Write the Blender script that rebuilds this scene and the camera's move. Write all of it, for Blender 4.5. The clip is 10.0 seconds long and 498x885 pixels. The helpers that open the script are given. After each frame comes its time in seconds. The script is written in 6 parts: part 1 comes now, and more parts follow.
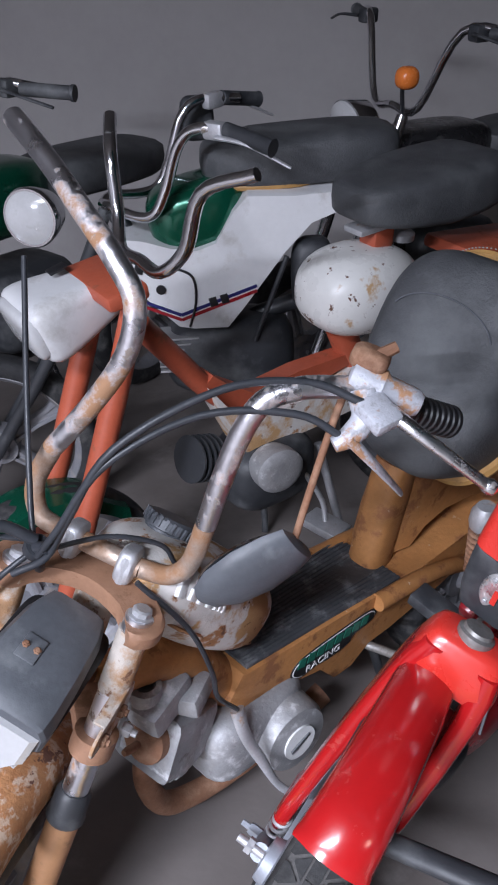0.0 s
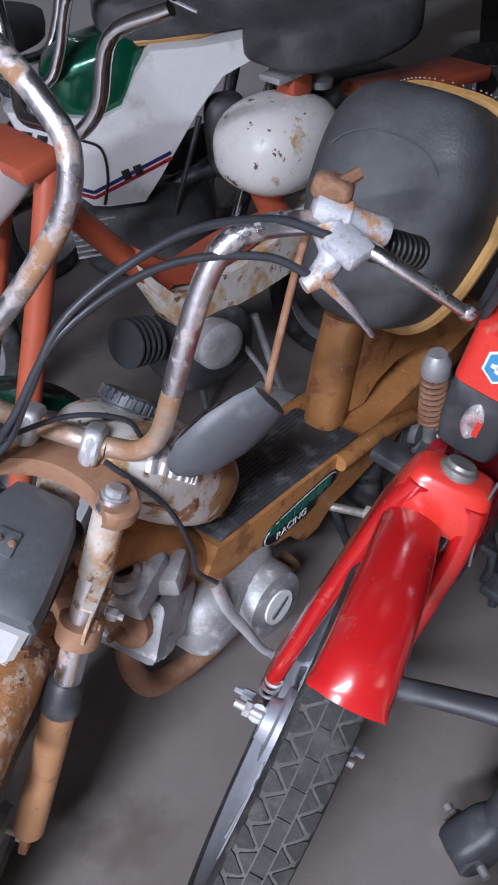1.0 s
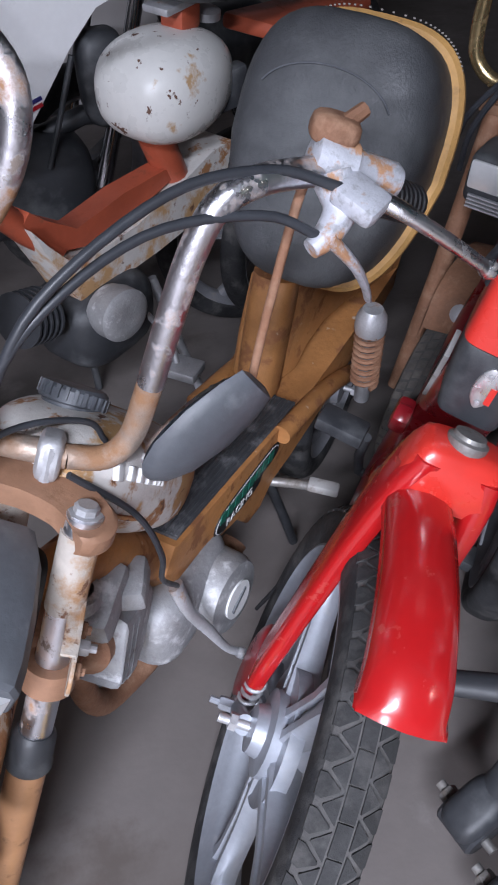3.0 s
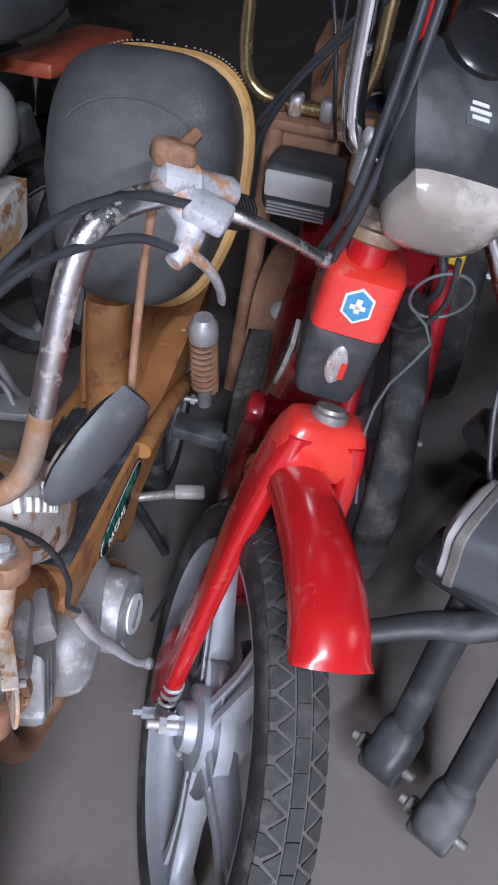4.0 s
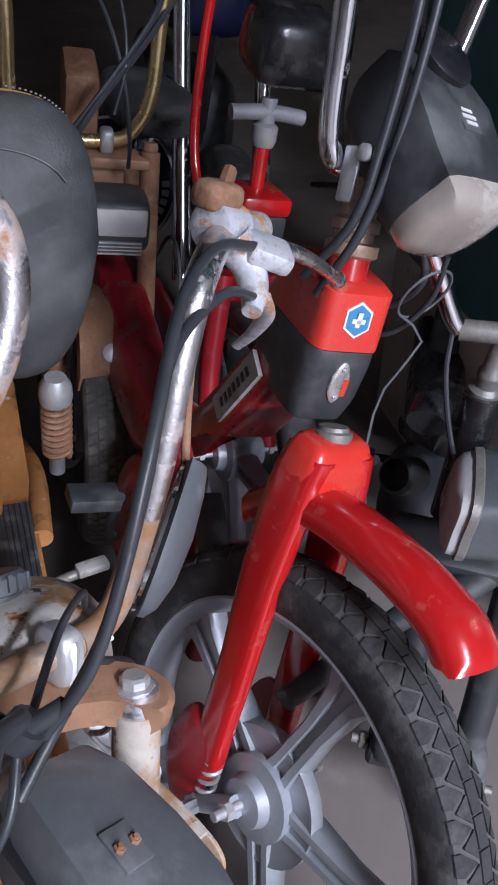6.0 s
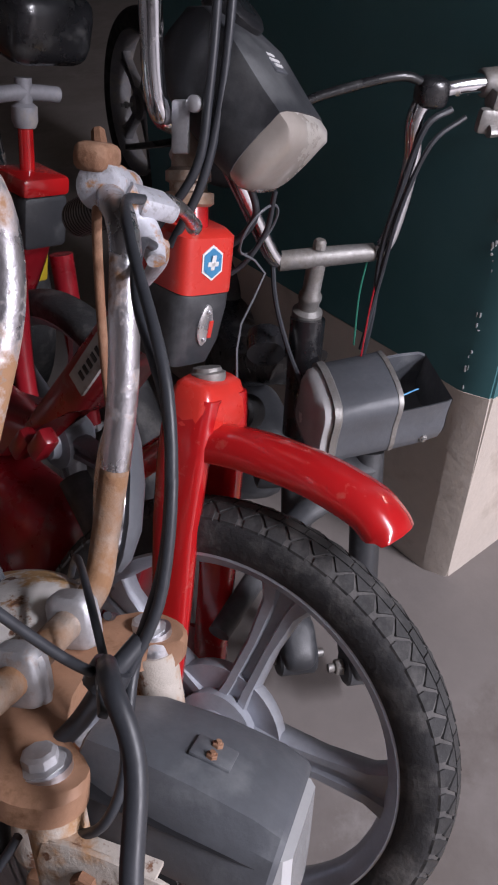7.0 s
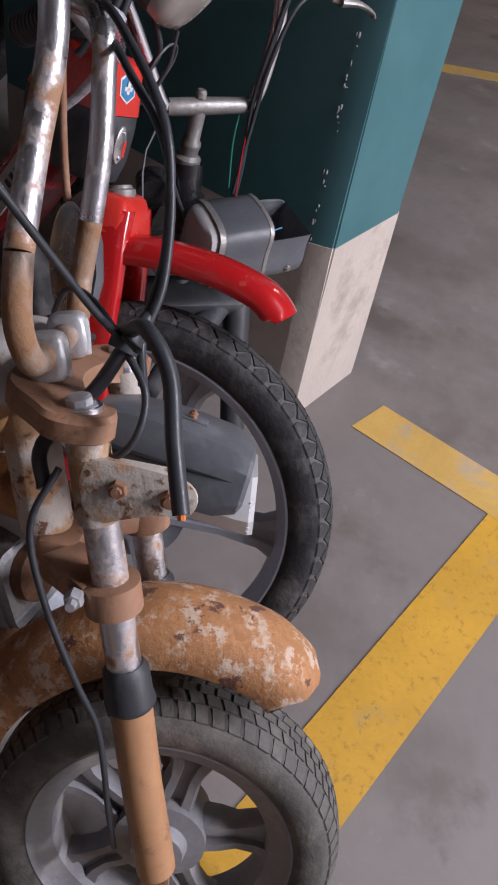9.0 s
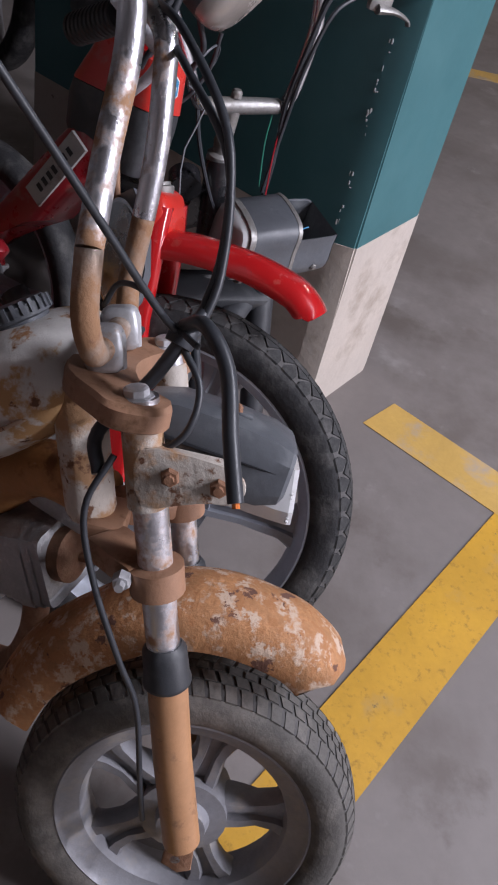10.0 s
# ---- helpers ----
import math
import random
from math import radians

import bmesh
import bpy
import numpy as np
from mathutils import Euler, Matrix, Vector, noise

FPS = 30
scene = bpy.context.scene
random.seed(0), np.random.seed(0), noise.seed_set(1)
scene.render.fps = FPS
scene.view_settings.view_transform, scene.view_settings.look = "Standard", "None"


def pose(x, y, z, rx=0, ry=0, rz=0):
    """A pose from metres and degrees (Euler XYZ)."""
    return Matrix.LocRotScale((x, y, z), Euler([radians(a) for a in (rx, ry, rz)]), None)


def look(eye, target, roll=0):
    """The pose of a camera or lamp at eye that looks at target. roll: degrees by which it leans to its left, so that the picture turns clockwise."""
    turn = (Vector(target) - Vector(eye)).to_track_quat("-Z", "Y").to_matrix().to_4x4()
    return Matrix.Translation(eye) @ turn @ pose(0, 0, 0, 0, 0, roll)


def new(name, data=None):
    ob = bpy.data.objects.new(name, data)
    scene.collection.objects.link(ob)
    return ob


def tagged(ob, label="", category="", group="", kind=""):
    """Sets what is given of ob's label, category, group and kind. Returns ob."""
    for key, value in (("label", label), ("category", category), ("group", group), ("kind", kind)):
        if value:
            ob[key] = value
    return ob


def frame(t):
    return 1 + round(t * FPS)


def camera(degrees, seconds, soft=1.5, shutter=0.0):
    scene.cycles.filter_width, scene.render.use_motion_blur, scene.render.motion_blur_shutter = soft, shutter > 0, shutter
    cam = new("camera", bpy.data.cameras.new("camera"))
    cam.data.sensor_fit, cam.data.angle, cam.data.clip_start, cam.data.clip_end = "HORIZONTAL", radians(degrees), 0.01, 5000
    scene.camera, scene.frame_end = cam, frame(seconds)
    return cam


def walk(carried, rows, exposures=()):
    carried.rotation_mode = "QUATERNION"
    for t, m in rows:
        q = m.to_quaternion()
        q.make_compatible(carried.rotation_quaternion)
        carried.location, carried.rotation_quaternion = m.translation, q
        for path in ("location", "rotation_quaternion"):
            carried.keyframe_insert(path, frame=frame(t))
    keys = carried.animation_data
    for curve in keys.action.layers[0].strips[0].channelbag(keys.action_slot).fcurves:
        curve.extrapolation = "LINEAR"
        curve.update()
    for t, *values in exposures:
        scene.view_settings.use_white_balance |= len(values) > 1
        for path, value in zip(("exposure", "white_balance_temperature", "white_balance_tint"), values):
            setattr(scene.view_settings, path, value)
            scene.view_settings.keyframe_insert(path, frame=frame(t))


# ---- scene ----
cam = camera(34.3, 10.0, 2.0)
PATH = [
    (0, (0.141, 0.198, 1.239), (-0.176, 1.929, 0.289), -3.4),
    (0.5, (0.099, 0.208, 1.21), (-0.047, 1.867, 0.102), -6.3),
    (1, (0.083, 0.213, 1.185), (-0.039, 1.821, 0.003), -6.8),
    (1.5, (0.077, 0.227, 1.159), (-0.019, 1.805, -0.066), -6.9),
    (2, (0.049, 0.229, 1.15), (-0.032, 1.781, -0.109), -7.4),
    (3.5, (-0.089, 0.379, 1.155), (0.371, 1.827, -0.146), -3.3),
    (4, (-0.123, 0.307, 1.176), (0.543, 1.689, -0.107), -4.4),
    (4.5, (-0.154, 0.378, 1.168), (0.73, 1.669, -0.078), -2.1),
    (5, (-0.23, 0.511, 1.159), (0.855, 1.609, -0.113), -1.2),
    (5.5, (-0.291, 0.556, 1.178), (0.875, 1.555, -0.103), -0.1),
    (7, (-0.48, 0.728, 1.175), (1.028, 0.935, -0.123), 0.6),
    (7.5, (-0.508, 0.762, 1.172), (0.989, 0.757, -0.155), 3.2),
    (8, (-0.608, 0.768, 1.177), (0.873, 0.57, -0.152), 6.9),
    (8.5, (-0.714, 0.811, 1.161), (0.736, 0.538, -0.189), 9.8),
    (9, (-0.752, 0.842, 1.154), (0.683, 0.549, -0.207), 11.8),
    (9.5, (-0.768, 0.864, 1.137), (0.656, 0.543, -0.23), 14.8),
    (10, (-0.773, 0.894, 1.17), (0.648, 0.579, -0.202), 14.4),
]
walk(cam, [(t, look(eye, target, roll)) for t, eye, target, roll in PATH], [(0, -0.12, 6200, 9), (5.7, -0.17, 6200, 9), (6.9, -0.38, 6750, 14), (8, -0.42, 6850, 14), (8.7, -0.46, 6800, 14), (10, -0.46, 6550, 13)])

# ---- world and lamps ----
world = bpy.data.worlds.new("garage_world")
scene.world = world
world.use_nodes = True
world.node_tree.nodes["Background"].inputs[0].default_value = (0.55, 0.6, 0.75, 1)
world.node_tree.nodes["Background"].inputs[1].default_value = 0.06
scene.view_settings.exposure = 0.0


# Area lamps overhead, all out of view.
def unseen_lamp(x, y, z, length, width, power, turn, colour):
    data = bpy.data.lights.new("unseen_overhead", "AREA")
    data.shape, data.size, data.size_y, data.energy, data.color = "RECTANGLE", length, width, power, colour
    lamp = new("unseen_overhead", data)
    lamp.matrix_world = pose(x, y, z, 0, 0, turn)
    return lamp


# main lamp, unseen; direction read from the pillar's bright and dark faces
unseen_lamp(-0.6, -1.3, 2.5, 1.2, 0.16, 165, 15, (0.85, 0.875, 1.0))
# unseen fill added to brighten the right sides of the bikes
unseen_lamp(-2.2, -3.7, 2.5, 1.2, 0.16, 640, 15, (0.88, 0.885, 1.0))
# weak warm fill, also added out of view
unseen_lamp(4.2, -2.6, 2.5, 1.2, 0.16, 45, 15, (1.0, 0.9, 0.82))


# ---- materials ----
def mat(name, col, rough=0.5, metal=0.0, var=0.15, scale=9.0, spots=(), bump=0.12, bscale=90.0, coat=0.0, trans=0.0, island=0.0):
    """spots: (colour, roughness, metal, noise scale, low, high)."""
    m = bpy.data.materials.new(name)
    m.use_nodes = True
    nt = m.node_tree
    n, ln = nt.nodes, nt.links
    p = n["Principled BSDF"]
    tc = n.new("ShaderNodeTexCoord")

    def noise(sc, detail=5.0, rough_=0.6):
        a = n.new("ShaderNodeTexNoise")
        a.inputs["Scale"].default_value, a.inputs["Detail"].default_value, a.inputs["Roughness"].default_value = sc, detail, rough_
        ln.new(tc.outputs["Object"], a.inputs["Vector"])
        return a.outputs["Fac"]

    def ranged(src, lo, hi, a=0.0, b=1.0):
        r = n.new("ShaderNodeMapRange")
        r.inputs[1].default_value, r.inputs[2].default_value, r.inputs[3].default_value, r.inputs[4].default_value = lo, hi, a, b
        ln.new(src, r.inputs[0])
        return r.outputs[0]

    def mixc(fac, a, b):
        x = n.new("ShaderNodeMix")
        x.data_type = "RGBA"
        ln.new(fac, x.inputs["Factor"])
        for v, i in ((a, 6), (b, 7)):
            if isinstance(v, tuple):
                x.inputs[i].default_value = (*v, 1)
            else:
                ln.new(v, x.inputs[i])
        return x.outputs[2]

    def mixf(fac, a, b):
        x = n.new("ShaderNodeMix")
        ln.new(fac, x.inputs[0])
        for v, i in ((a, 2), (b, 3)):
            if isinstance(v, float):
                x.inputs[i].default_value = v
            else:
                ln.new(v, x.inputs[i])
        return x.outputs[0]

    lo = tuple(max(0.0, c * (1 - var)) for c in col)
    hi = tuple(min(1.0, c * (1 + var)) for c in col)
    c = mixc(ranged(noise(scale, 6.0), 0.3, 0.7), lo, hi)
    fine = noise(scale * 14, 3.0)
    c = mixc(ranged(fine, 0.35, 0.65, 0.0, var * 1.2), c, tuple(v * 0.6 for v in col))
    r = ranged(noise(scale * 3, 5.0), 0.3, 0.7, max(0.03, rough * 0.8), min(1.0, rough * 1.2))
    me = float(metal)
    for sc_, sr, sm, ss, a, b in spots:
        fac = ranged(noise(ss, 8.0, 0.65), a, b)
        c = mixc(fac, c, sc_)
        r = mixf(fac, r, float(sr))
        me = mixf(fac, me, float(sm))
    ln.new(c, p.inputs["Base Color"])
    ln.new(r, p.inputs["Roughness"])
    if isinstance(me, float):
        p.inputs["Metallic"].default_value = me
    else:
        ln.new(me, p.inputs["Metallic"])
    if coat:
        p.inputs["Coat Weight"].default_value, p.inputs["Coat Roughness"].default_value = coat, 0.12
    if trans:
        p.inputs["Transmission Weight"].default_value = trans
    if bump:
        bp = n.new("ShaderNodeBump")
        bp.inputs["Strength"].default_value, bp.inputs["Distance"].default_value = bump, 0.004
        ln.new(noise(bscale, 6.0), bp.inputs["Height"])
        ln.new(bp.outputs[0], p.inputs["Normal"])
    return m


RUST = (0.17, 0.075, 0.035)
DUST = (0.33, 0.30, 0.27)
m_orange = mat("old_orange_paint", (0.42, 0.19, 0.065), 0.5, 0, 0.25, 7, [((0.24, 0.10, 0.04), 0.8, 0, 22, 0.54, 0.62), ((0.6, 0.5, 0.4), 0.7, 0, 38, 0.66, 0.72)], 0.25)
m_white_rust = mat("rusted_white_paint", (0.66, 0.63, 0.60), 0.42, 0, 0.12, 7, [((0.50, 0.30, 0.14), 0.8, 0, 8, 0.475, 0.565), ((0.36, 0.17, 0.07), 0.85, 0, 14, 0.57, 0.63), ((0.13, 0.06, 0.035), 0.9, 0, 26, 0.60, 0.66)], 0.3)
m_tank_rust = mat("rust_eaten_white_enamel", (0.66, 0.63, 0.60), 0.4, 0, 0.1, 7, [((0.46, 0.27, 0.12), 0.8, 0, 10, 0.51, 0.56), ((0.34, 0.16, 0.065), 0.85, 0, 17, 0.56, 0.61), ((0.13, 0.06, 0.035), 0.9, 0, 34, 0.62, 0.66)], 0.35)
m_fender_rust = mat("rusted_fender_paint", (0.42, 0.20, 0.085), 0.75, 0, 0.35, 14, [((0.54, 0.40, 0.30), 0.7, 0, 40, 0.50, 0.58), ((0.38, 0.17, 0.07), 0.85, 0, 85, 0.52, 0.57), ((0.14, 0.065, 0.045), 0.9, 0, 21, 0.58, 0.60)], 0.45, 120)
m_brown = mat("brown_rust", (0.26, 0.13, 0.075), 0.75, 0.1, 0.25, 12, [((0.33, 0.19, 0.12), 0.8, 0, 30, 0.5, 0.65)], 0.35, 140)
m_clamp = mat("dull_brown_clamp", (0.33, 0.18, 0.11), 0.55, 0.1, 0.2, 10, [((0.2, 0.1, 0.05), 0.8, 0, 26, 0.55, 0.65)], 0.2)
m_chrome_rust = mat("pitted_chrome", (0.74, 0.74, 0.78), 0.30, 1.0, 0.1, 8, [((0.36, 0.20, 0.11), 0.8, 0.1, 15, 0.50, 0.60), ((0.28, 0.23, 0.2), 0.6, 0.3, 45, 0.60, 0.66)], 0.2, 160)
m_bar_rust = mat("rusted_bar_chrome", (0.50, 0.42, 0.36), 0.38, 0.8, 0.2, 8, [((0.29, 0.155, 0.08), 0.8, 0.05, 9, 0.42, 0.58), ((0.22, 0.11, 0.06), 0.85, 0, 40, 0.58, 0.66)], 0.3, 160)
m_chrome = mat("chrome", (0.75, 0.76, 0.8), 0.12, 1.0, 0.08, 8, [((0.3, 0.25, 0.2), 0.5, 0.5, 30, 0.62, 0.7)], 0.05)
m_gold = mat("tarnished_gold_chrome", (0.55, 0.42, 0.22), 0.28, 0.9, 0.15, 8, [((0.25, 0.15, 0.07), 0.7, 0.2, 20, 0.58, 0.68)], 0.15)
m_leg = mat("tan_fork_paint", (0.42, 0.22, 0.11), 0.45, 0, 0.15, 9, [((0.22, 0.12, 0.07), 0.7, 0, 30, 0.6, 0.7)], 0.1)
m_cream_rust = mat("rusted_cream_paint", (0.50, 0.45, 0.40), 0.5, 0, 0.15, 12, [((0.40, 0.23, 0.12), 0.8, 0, 22, 0.46, 0.58), ((0.17, 0.08, 0.045), 0.9, 0, 48, 0.56, 0.62)], 0.35, 130)
m_perch = mat("corroded_pale_alloy", (0.56, 0.57, 0.62), 0.5, 0.25, 0.15, 20, [((0.44, 0.24, 0.13), 0.8, 0, 26, 0.57, 0.63), ((0.36, 0.36, 0.38), 0.6, 0.3, 50, 0.52, 0.6)], 0.3, 120)
m_lever = mat("scratched_chrome", (0.78, 0.78, 0.80), 0.28, 1.0, 0.1, 20, [((0.4, 0.36, 0.32), 0.5, 0.6, 34, 0.6, 0.7)], 0.1)
m_plate = mat("dusty_name_plate", (0.42, 0.41, 0.40), 0.5, 0, 0.1, 20, [((0.25, 0.22, 0.2), 0.8, 0, 24, 0.55, 0.66)], 0.1)
m_zinc = mat("dull_zinc", (0.55, 0.55, 0.57), 0.5, 0.6, 0.2, 20, [((0.32, 0.2, 0.13), 0.8, 0, 18, 0.62, 0.7)], 0.2)
m_steel = mat("grimy_steel", (0.30, 0.29, 0.28), 0.45, 0.6, 0.2, 16, [((0.16, 0.14, 0.12), 0.7, 0.2, 22, 0.5, 0.66), ((0.4, 0.39, 0.38), 0.5, 0.5, 40, 0.62, 0.7)], 0.2, 140)
m_alu = mat("oxidised_aluminium", (0.42, 0.42, 0.43), 0.6, 0.5, 0.2, 18, [((0.62, 0.62, 0.63), 0.7, 0.2, 30, 0.56, 0.66), ((0.16, 0.13, 0.12), 0.8, 0.1, 14, 0.6, 0.7)], 0.3, 130)
m_alloy = mat("grey_cast_alloy", (0.36, 0.38, 0.425), 0.42, 0.35, 0.15, 10, [((0.4, 0.4, 0.41), 0.7, 0, 26, 0.6, 0.75)], 0.12)
m_alloy_dirty = mat("dusty_grey_alloy", (0.25, 0.25, 0.27), 0.6, 0.25, 0.2, 10, [(DUST, 0.85, 0, 22, 0.52, 0.7)], 0.2)
m_red = mat("red_paint", (0.45, 0.010, 0.012), 0.22, 0, 0.08, 6, [((0.45, 0.06, 0.045), 0.5, 0, 30, 0.6, 0.7)], 0.03, 60, 0.7)
# lighter tone of the red, for the fork crown and head cover
m_red_light = mat("lighter_red_paint", (0.62, 0.035, 0.025), 0.3, 0, 0.1, 6, [((0.55, 0.13, 0.1), 0.6, 0, 26, 0.58, 0.7)], 0.04, 60, 0.4)
m_red_dark = mat("dark_red_paint", (0.30, 0.012, 0.02), 0.3, 0, 0.15, 6, [((0.3, 0.16, 0.14), 0.7, 0, 20, 0.58, 0.75)], 0.05, 60, 0.3)
m_rubber = mat("tyre_rubber", (0.022, 0.022, 0.024), 0.75, 0, 0.25, 14, [((0.12, 0.115, 0.11), 0.9, 0, 16, 0.5, 0.75)], 0.3, 150)
m_groove = mat("dust_filled_tread_groove", (0.095, 0.09, 0.088), 0.95, 0, 0.3, 20, [((0.07, 0.07, 0.07), 0.95, 0, 24, 0.5, 0.7)], 0.3, 150)
m_tread = mat("dusty_tread", (0.035, 0.035, 0.036), 0.85, 0, 0.3, 20, [((0.10, 0.095, 0.092), 0.95, 0, 24, 0.5, 0.75)], 0.3, 150)
m_rubber_dusty = mat("dust_covered_rubber", (0.10, 0.093, 0.086), 0.9, 0, 0.25, 14, [((0.22, 0.20, 0.18), 0.95, 0, 16, 0.48, 0.72)], 0.3, 150)
m_black = mat("dusty_black_plastic", (0.035, 0.037, 0.042), 0.5, 0, 0.2, 8, [((0.14, 0.145, 0.15), 0.8, 0, 7, 0.5, 0.72)], 0.12)
m_grey_shell = mat("greyed_black_plastic", (0.095, 0.102, 0.115), 0.48, 0, 0.2, 8, [((0.2, 0.21, 0.22), 0.75, 0, 10, 0.55, 0.75)], 0.15)
m_gloss_black = mat("black_paint", (0.015, 0.015, 0.017), 0.28, 0, 0.2, 8, [((0.09, 0.09, 0.09), 0.7, 0, 14, 0.55, 0.75)], 0.1, 60, 0.3)
m_cable = mat("black_cable", (0.035, 0.038, 0.045), 0.42, 0, 0.2, 30, (), 0.05)
m_vinyl = mat("dusty_black_vinyl", (0.058, 0.06, 0.065), 0.55, 0, 0.15, 8, [((0.13, 0.135, 0.14), 0.75, 0, 5, 0.45, 0.7)], 0.35, 220)
m_tan = mat("tan_vinyl", (0.48, 0.27, 0.09), 0.55, 0, 0.2, 12, [((0.25, 0.14, 0.06), 0.8, 0, 30, 0.58, 0.7)], 0.2)
m_thread = mat("pale_thread", (0.30, 0.28, 0.25), 0.8, 0, 0.1, 40, (), 0.1)
m_lens = mat("cloudy_lens", (0.34, 0.305, 0.275), 0.22, 0, 0.12, 10, [((0.5, 0.48, 0.45), 0.5, 0, 16, 0.55, 0.7)], 0.1, 50, 0.4)
m_glass = mat("clear_lens", (0.75, 0.75, 0.76), 0.12, 0, 0.08, 10, [((0.5, 0.48, 0.45), 0.5, 0, 20, 0.58, 0.75)], 0.1, 40, 0.3, 0.35)
m_reflector = mat("lamp_reflector", (0.7, 0.7, 0.72), 0.25, 0.9, 0.1, 10, [((0.4, 0.38, 0.35), 0.6, 0.2, 14, 0.5, 0.65)], 0.1)
m_mat = mat("ribbed_rubber_mat", (0.055, 0.058, 0.064), 0.6, 0, 0.2, 20, [((0.19, 0.19, 0.2), 0.9, 0, 26, 0.50, 0.68)], 0.2)
m_green_decal = mat("green_decal", (0.02, 0.16, 0.11), 0.35, 0, 0.1, 20, (), 0.05)
m_decal_black = mat("black_decal", (0.015, 0.015, 0.017), 0.4, 0, 0.1, 20, (), 0.05)
m_decal_white = mat("white_decal", (0.75, 0.75, 0.75), 0.4, 0, 0.1, 20, [((0.4, 0.36, 0.32), 0.7, 0, 40, 0.6, 0.7)], 0.05)
m_blue = mat("blue_badge", (0.06, 0.26, 0.48), 0.3, 0.2, 0.1, 30, (), 0.05)
m_navy = mat("navy_stripe", (0.02, 0.02, 0.12), 0.4, 0, 0.1, 30, (), 0.05)
m_white = mat("white_plastic", (0.66, 0.66, 0.67), 0.35, 0, 0.06, 6, [((0.42, 0.40, 0.38), 0.7, 0, 9, 0.58, 0.75)], 0.06)
m_tank = mat("chipped_white_enamel", (0.68, 0.67, 0.65), 0.3, 0, 0.06, 6, [((0.45, 0.29, 0.15), 0.8, 0, 9, 0.60, 0.66), ((0.12, 0.06, 0.04), 0.9, 0, 38, 0.635, 0.655)], 0.1)
m_green = mat("green_metallic", (0.006, 0.10, 0.055), 0.2, 0.5, 0.15, 8, (), 0.04, 60, 0.5)
m_orange_red = mat("orange_red_frame_paint", (0.42, 0.09, 0.045), 0.45, 0, 0.15, 8, [((0.25, 0.09, 0.05), 0.8, 0, 24, 0.58, 0.68)], 0.12)
m_indicator = mat("orange_indicator", (0.75, 0.2, 0.04), 0.25, 0, 0.1, 20, (), 0.05)
m_blue_cloth = mat("dark_blue_plastic", (0.012, 0.018, 0.06), 0.4, 0, 0.2, 8, (), 0.1)
m_mirror = mat("dusty_mirror", (0.55, 0.56, 0.58), 0.12, 1.0, 0.08, 10, [((0.35, 0.34, 0.33), 0.5, 0.4, 14, 0.5, 0.7)], 0.02)
m_yellow_part = mat("yellow_plastic", (0.6, 0.42, 0.03), 0.45, 0, 0.15, 12, (), 0.1)
m_floor = mat("sealed_concrete", (0.18, 0.159, 0.150), 0.62, 0, 0.12, 2.2, [((0.135, 0.115, 0.105), 0.7, 0, 1.7, 0.50, 0.64), ((0.25, 0.23, 0.22), 0.75, 0, 5.0, 0.6, 0.72), ((0.06, 0.05, 0.045), 0.7, 0, 14, 0.70, 0.74), ((0.12, 0.10, 0.09), 0.55, 0, 3.1, 0.58, 0.66)], 0.10, 70)
m_line = mat("worn_yellow_paint", (0.50, 0.27, 0.022), 0.6, 0, 0.12, 6, [((0.40, 0.25, 0.08), 0.75, 0, 8, 0.60, 0.75), ((0.2, 0.14, 0.06), 0.8, 0, 26, 0.65, 0.69), ((0.30, 0.16, 0.02), 0.7, 0, 60, 0.55, 0.7)], 0.15)
m_line_worn = mat("faded_yellow_paint", (0.50, 0.31, 0.08), 0.65, 0, 0.12, 6, [((0.36, 0.29, 0.22), 0.75, 0, 9, 0.5, 0.66)], 0.15)
m_teal = mat("teal_wall_paint", (0.045, 0.145, 0.16), 0.55, 0, 0.06, 3, [((0.055, 0.16, 0.175), 0.6, 0, 5, 0.5, 0.7)], 0.06, 40)
m_chip = mat("bare_chip", (0.24, 0.26, 0.26), 0.8, 0, 0.2, 30, (), 0.3)
m_base = mat("dirty_white_wall_paint", (0.50, 0.44, 0.39), 0.75, 0, 0.08, 5, [((0.33, 0.275, 0.23), 0.85, 0, 6, 0.55, 0.72), ((0.16, 0.13, 0.11), 0.9, 0, 28, 0.68, 0.72)], 0.3, 60)
m_wall = mat("grey_plaster", (0.38, 0.365, 0.365), 0.8, 0, 0.06, 1.5, [((0.33, 0.31, 0.31), 0.85, 0, 1.2, 0.5, 0.7)], 0.1, 40)
m_ceiling = mat("concrete_ceiling", (0.26, 0.25, 0.245), 0.85, 0, 0.1, 2, (), 0.1, 30)

# ---- building helpers ----
BASE = {}


def V(*a):
    return Vector(a)


def basis(origin, psi, lam, off=0.0):
    """Frame of a leaning two-wheeler: x ahead, y to its left, z up along the lean."""
    h = V(math.cos(psi), math.sin(psi), 0)
    s = V(-h.y, h.x, 0)
    u = V(0, 0, math.cos(lam)) + s * math.sin(lam)
    left = s * math.cos(lam) - V(0, 0, math.sin(lam))
    o = Vector(origin) + left * off
    return Matrix(((h.x, left.x, u.x, o.x), (h.y, left.y, u.y, o.y), (h.z, left.z, u.z, o.z), (0, 0, 0, 1)))


ID = Matrix.Identity(4)


def thing(name, at, label, category, group="", kind=""):
    ob = new(name)
    ob.empty_display_size = 0.05
    ob.location = at
    BASE[ob] = Matrix.Translation(at)
    return tagged(ob, label, category, group, kind)


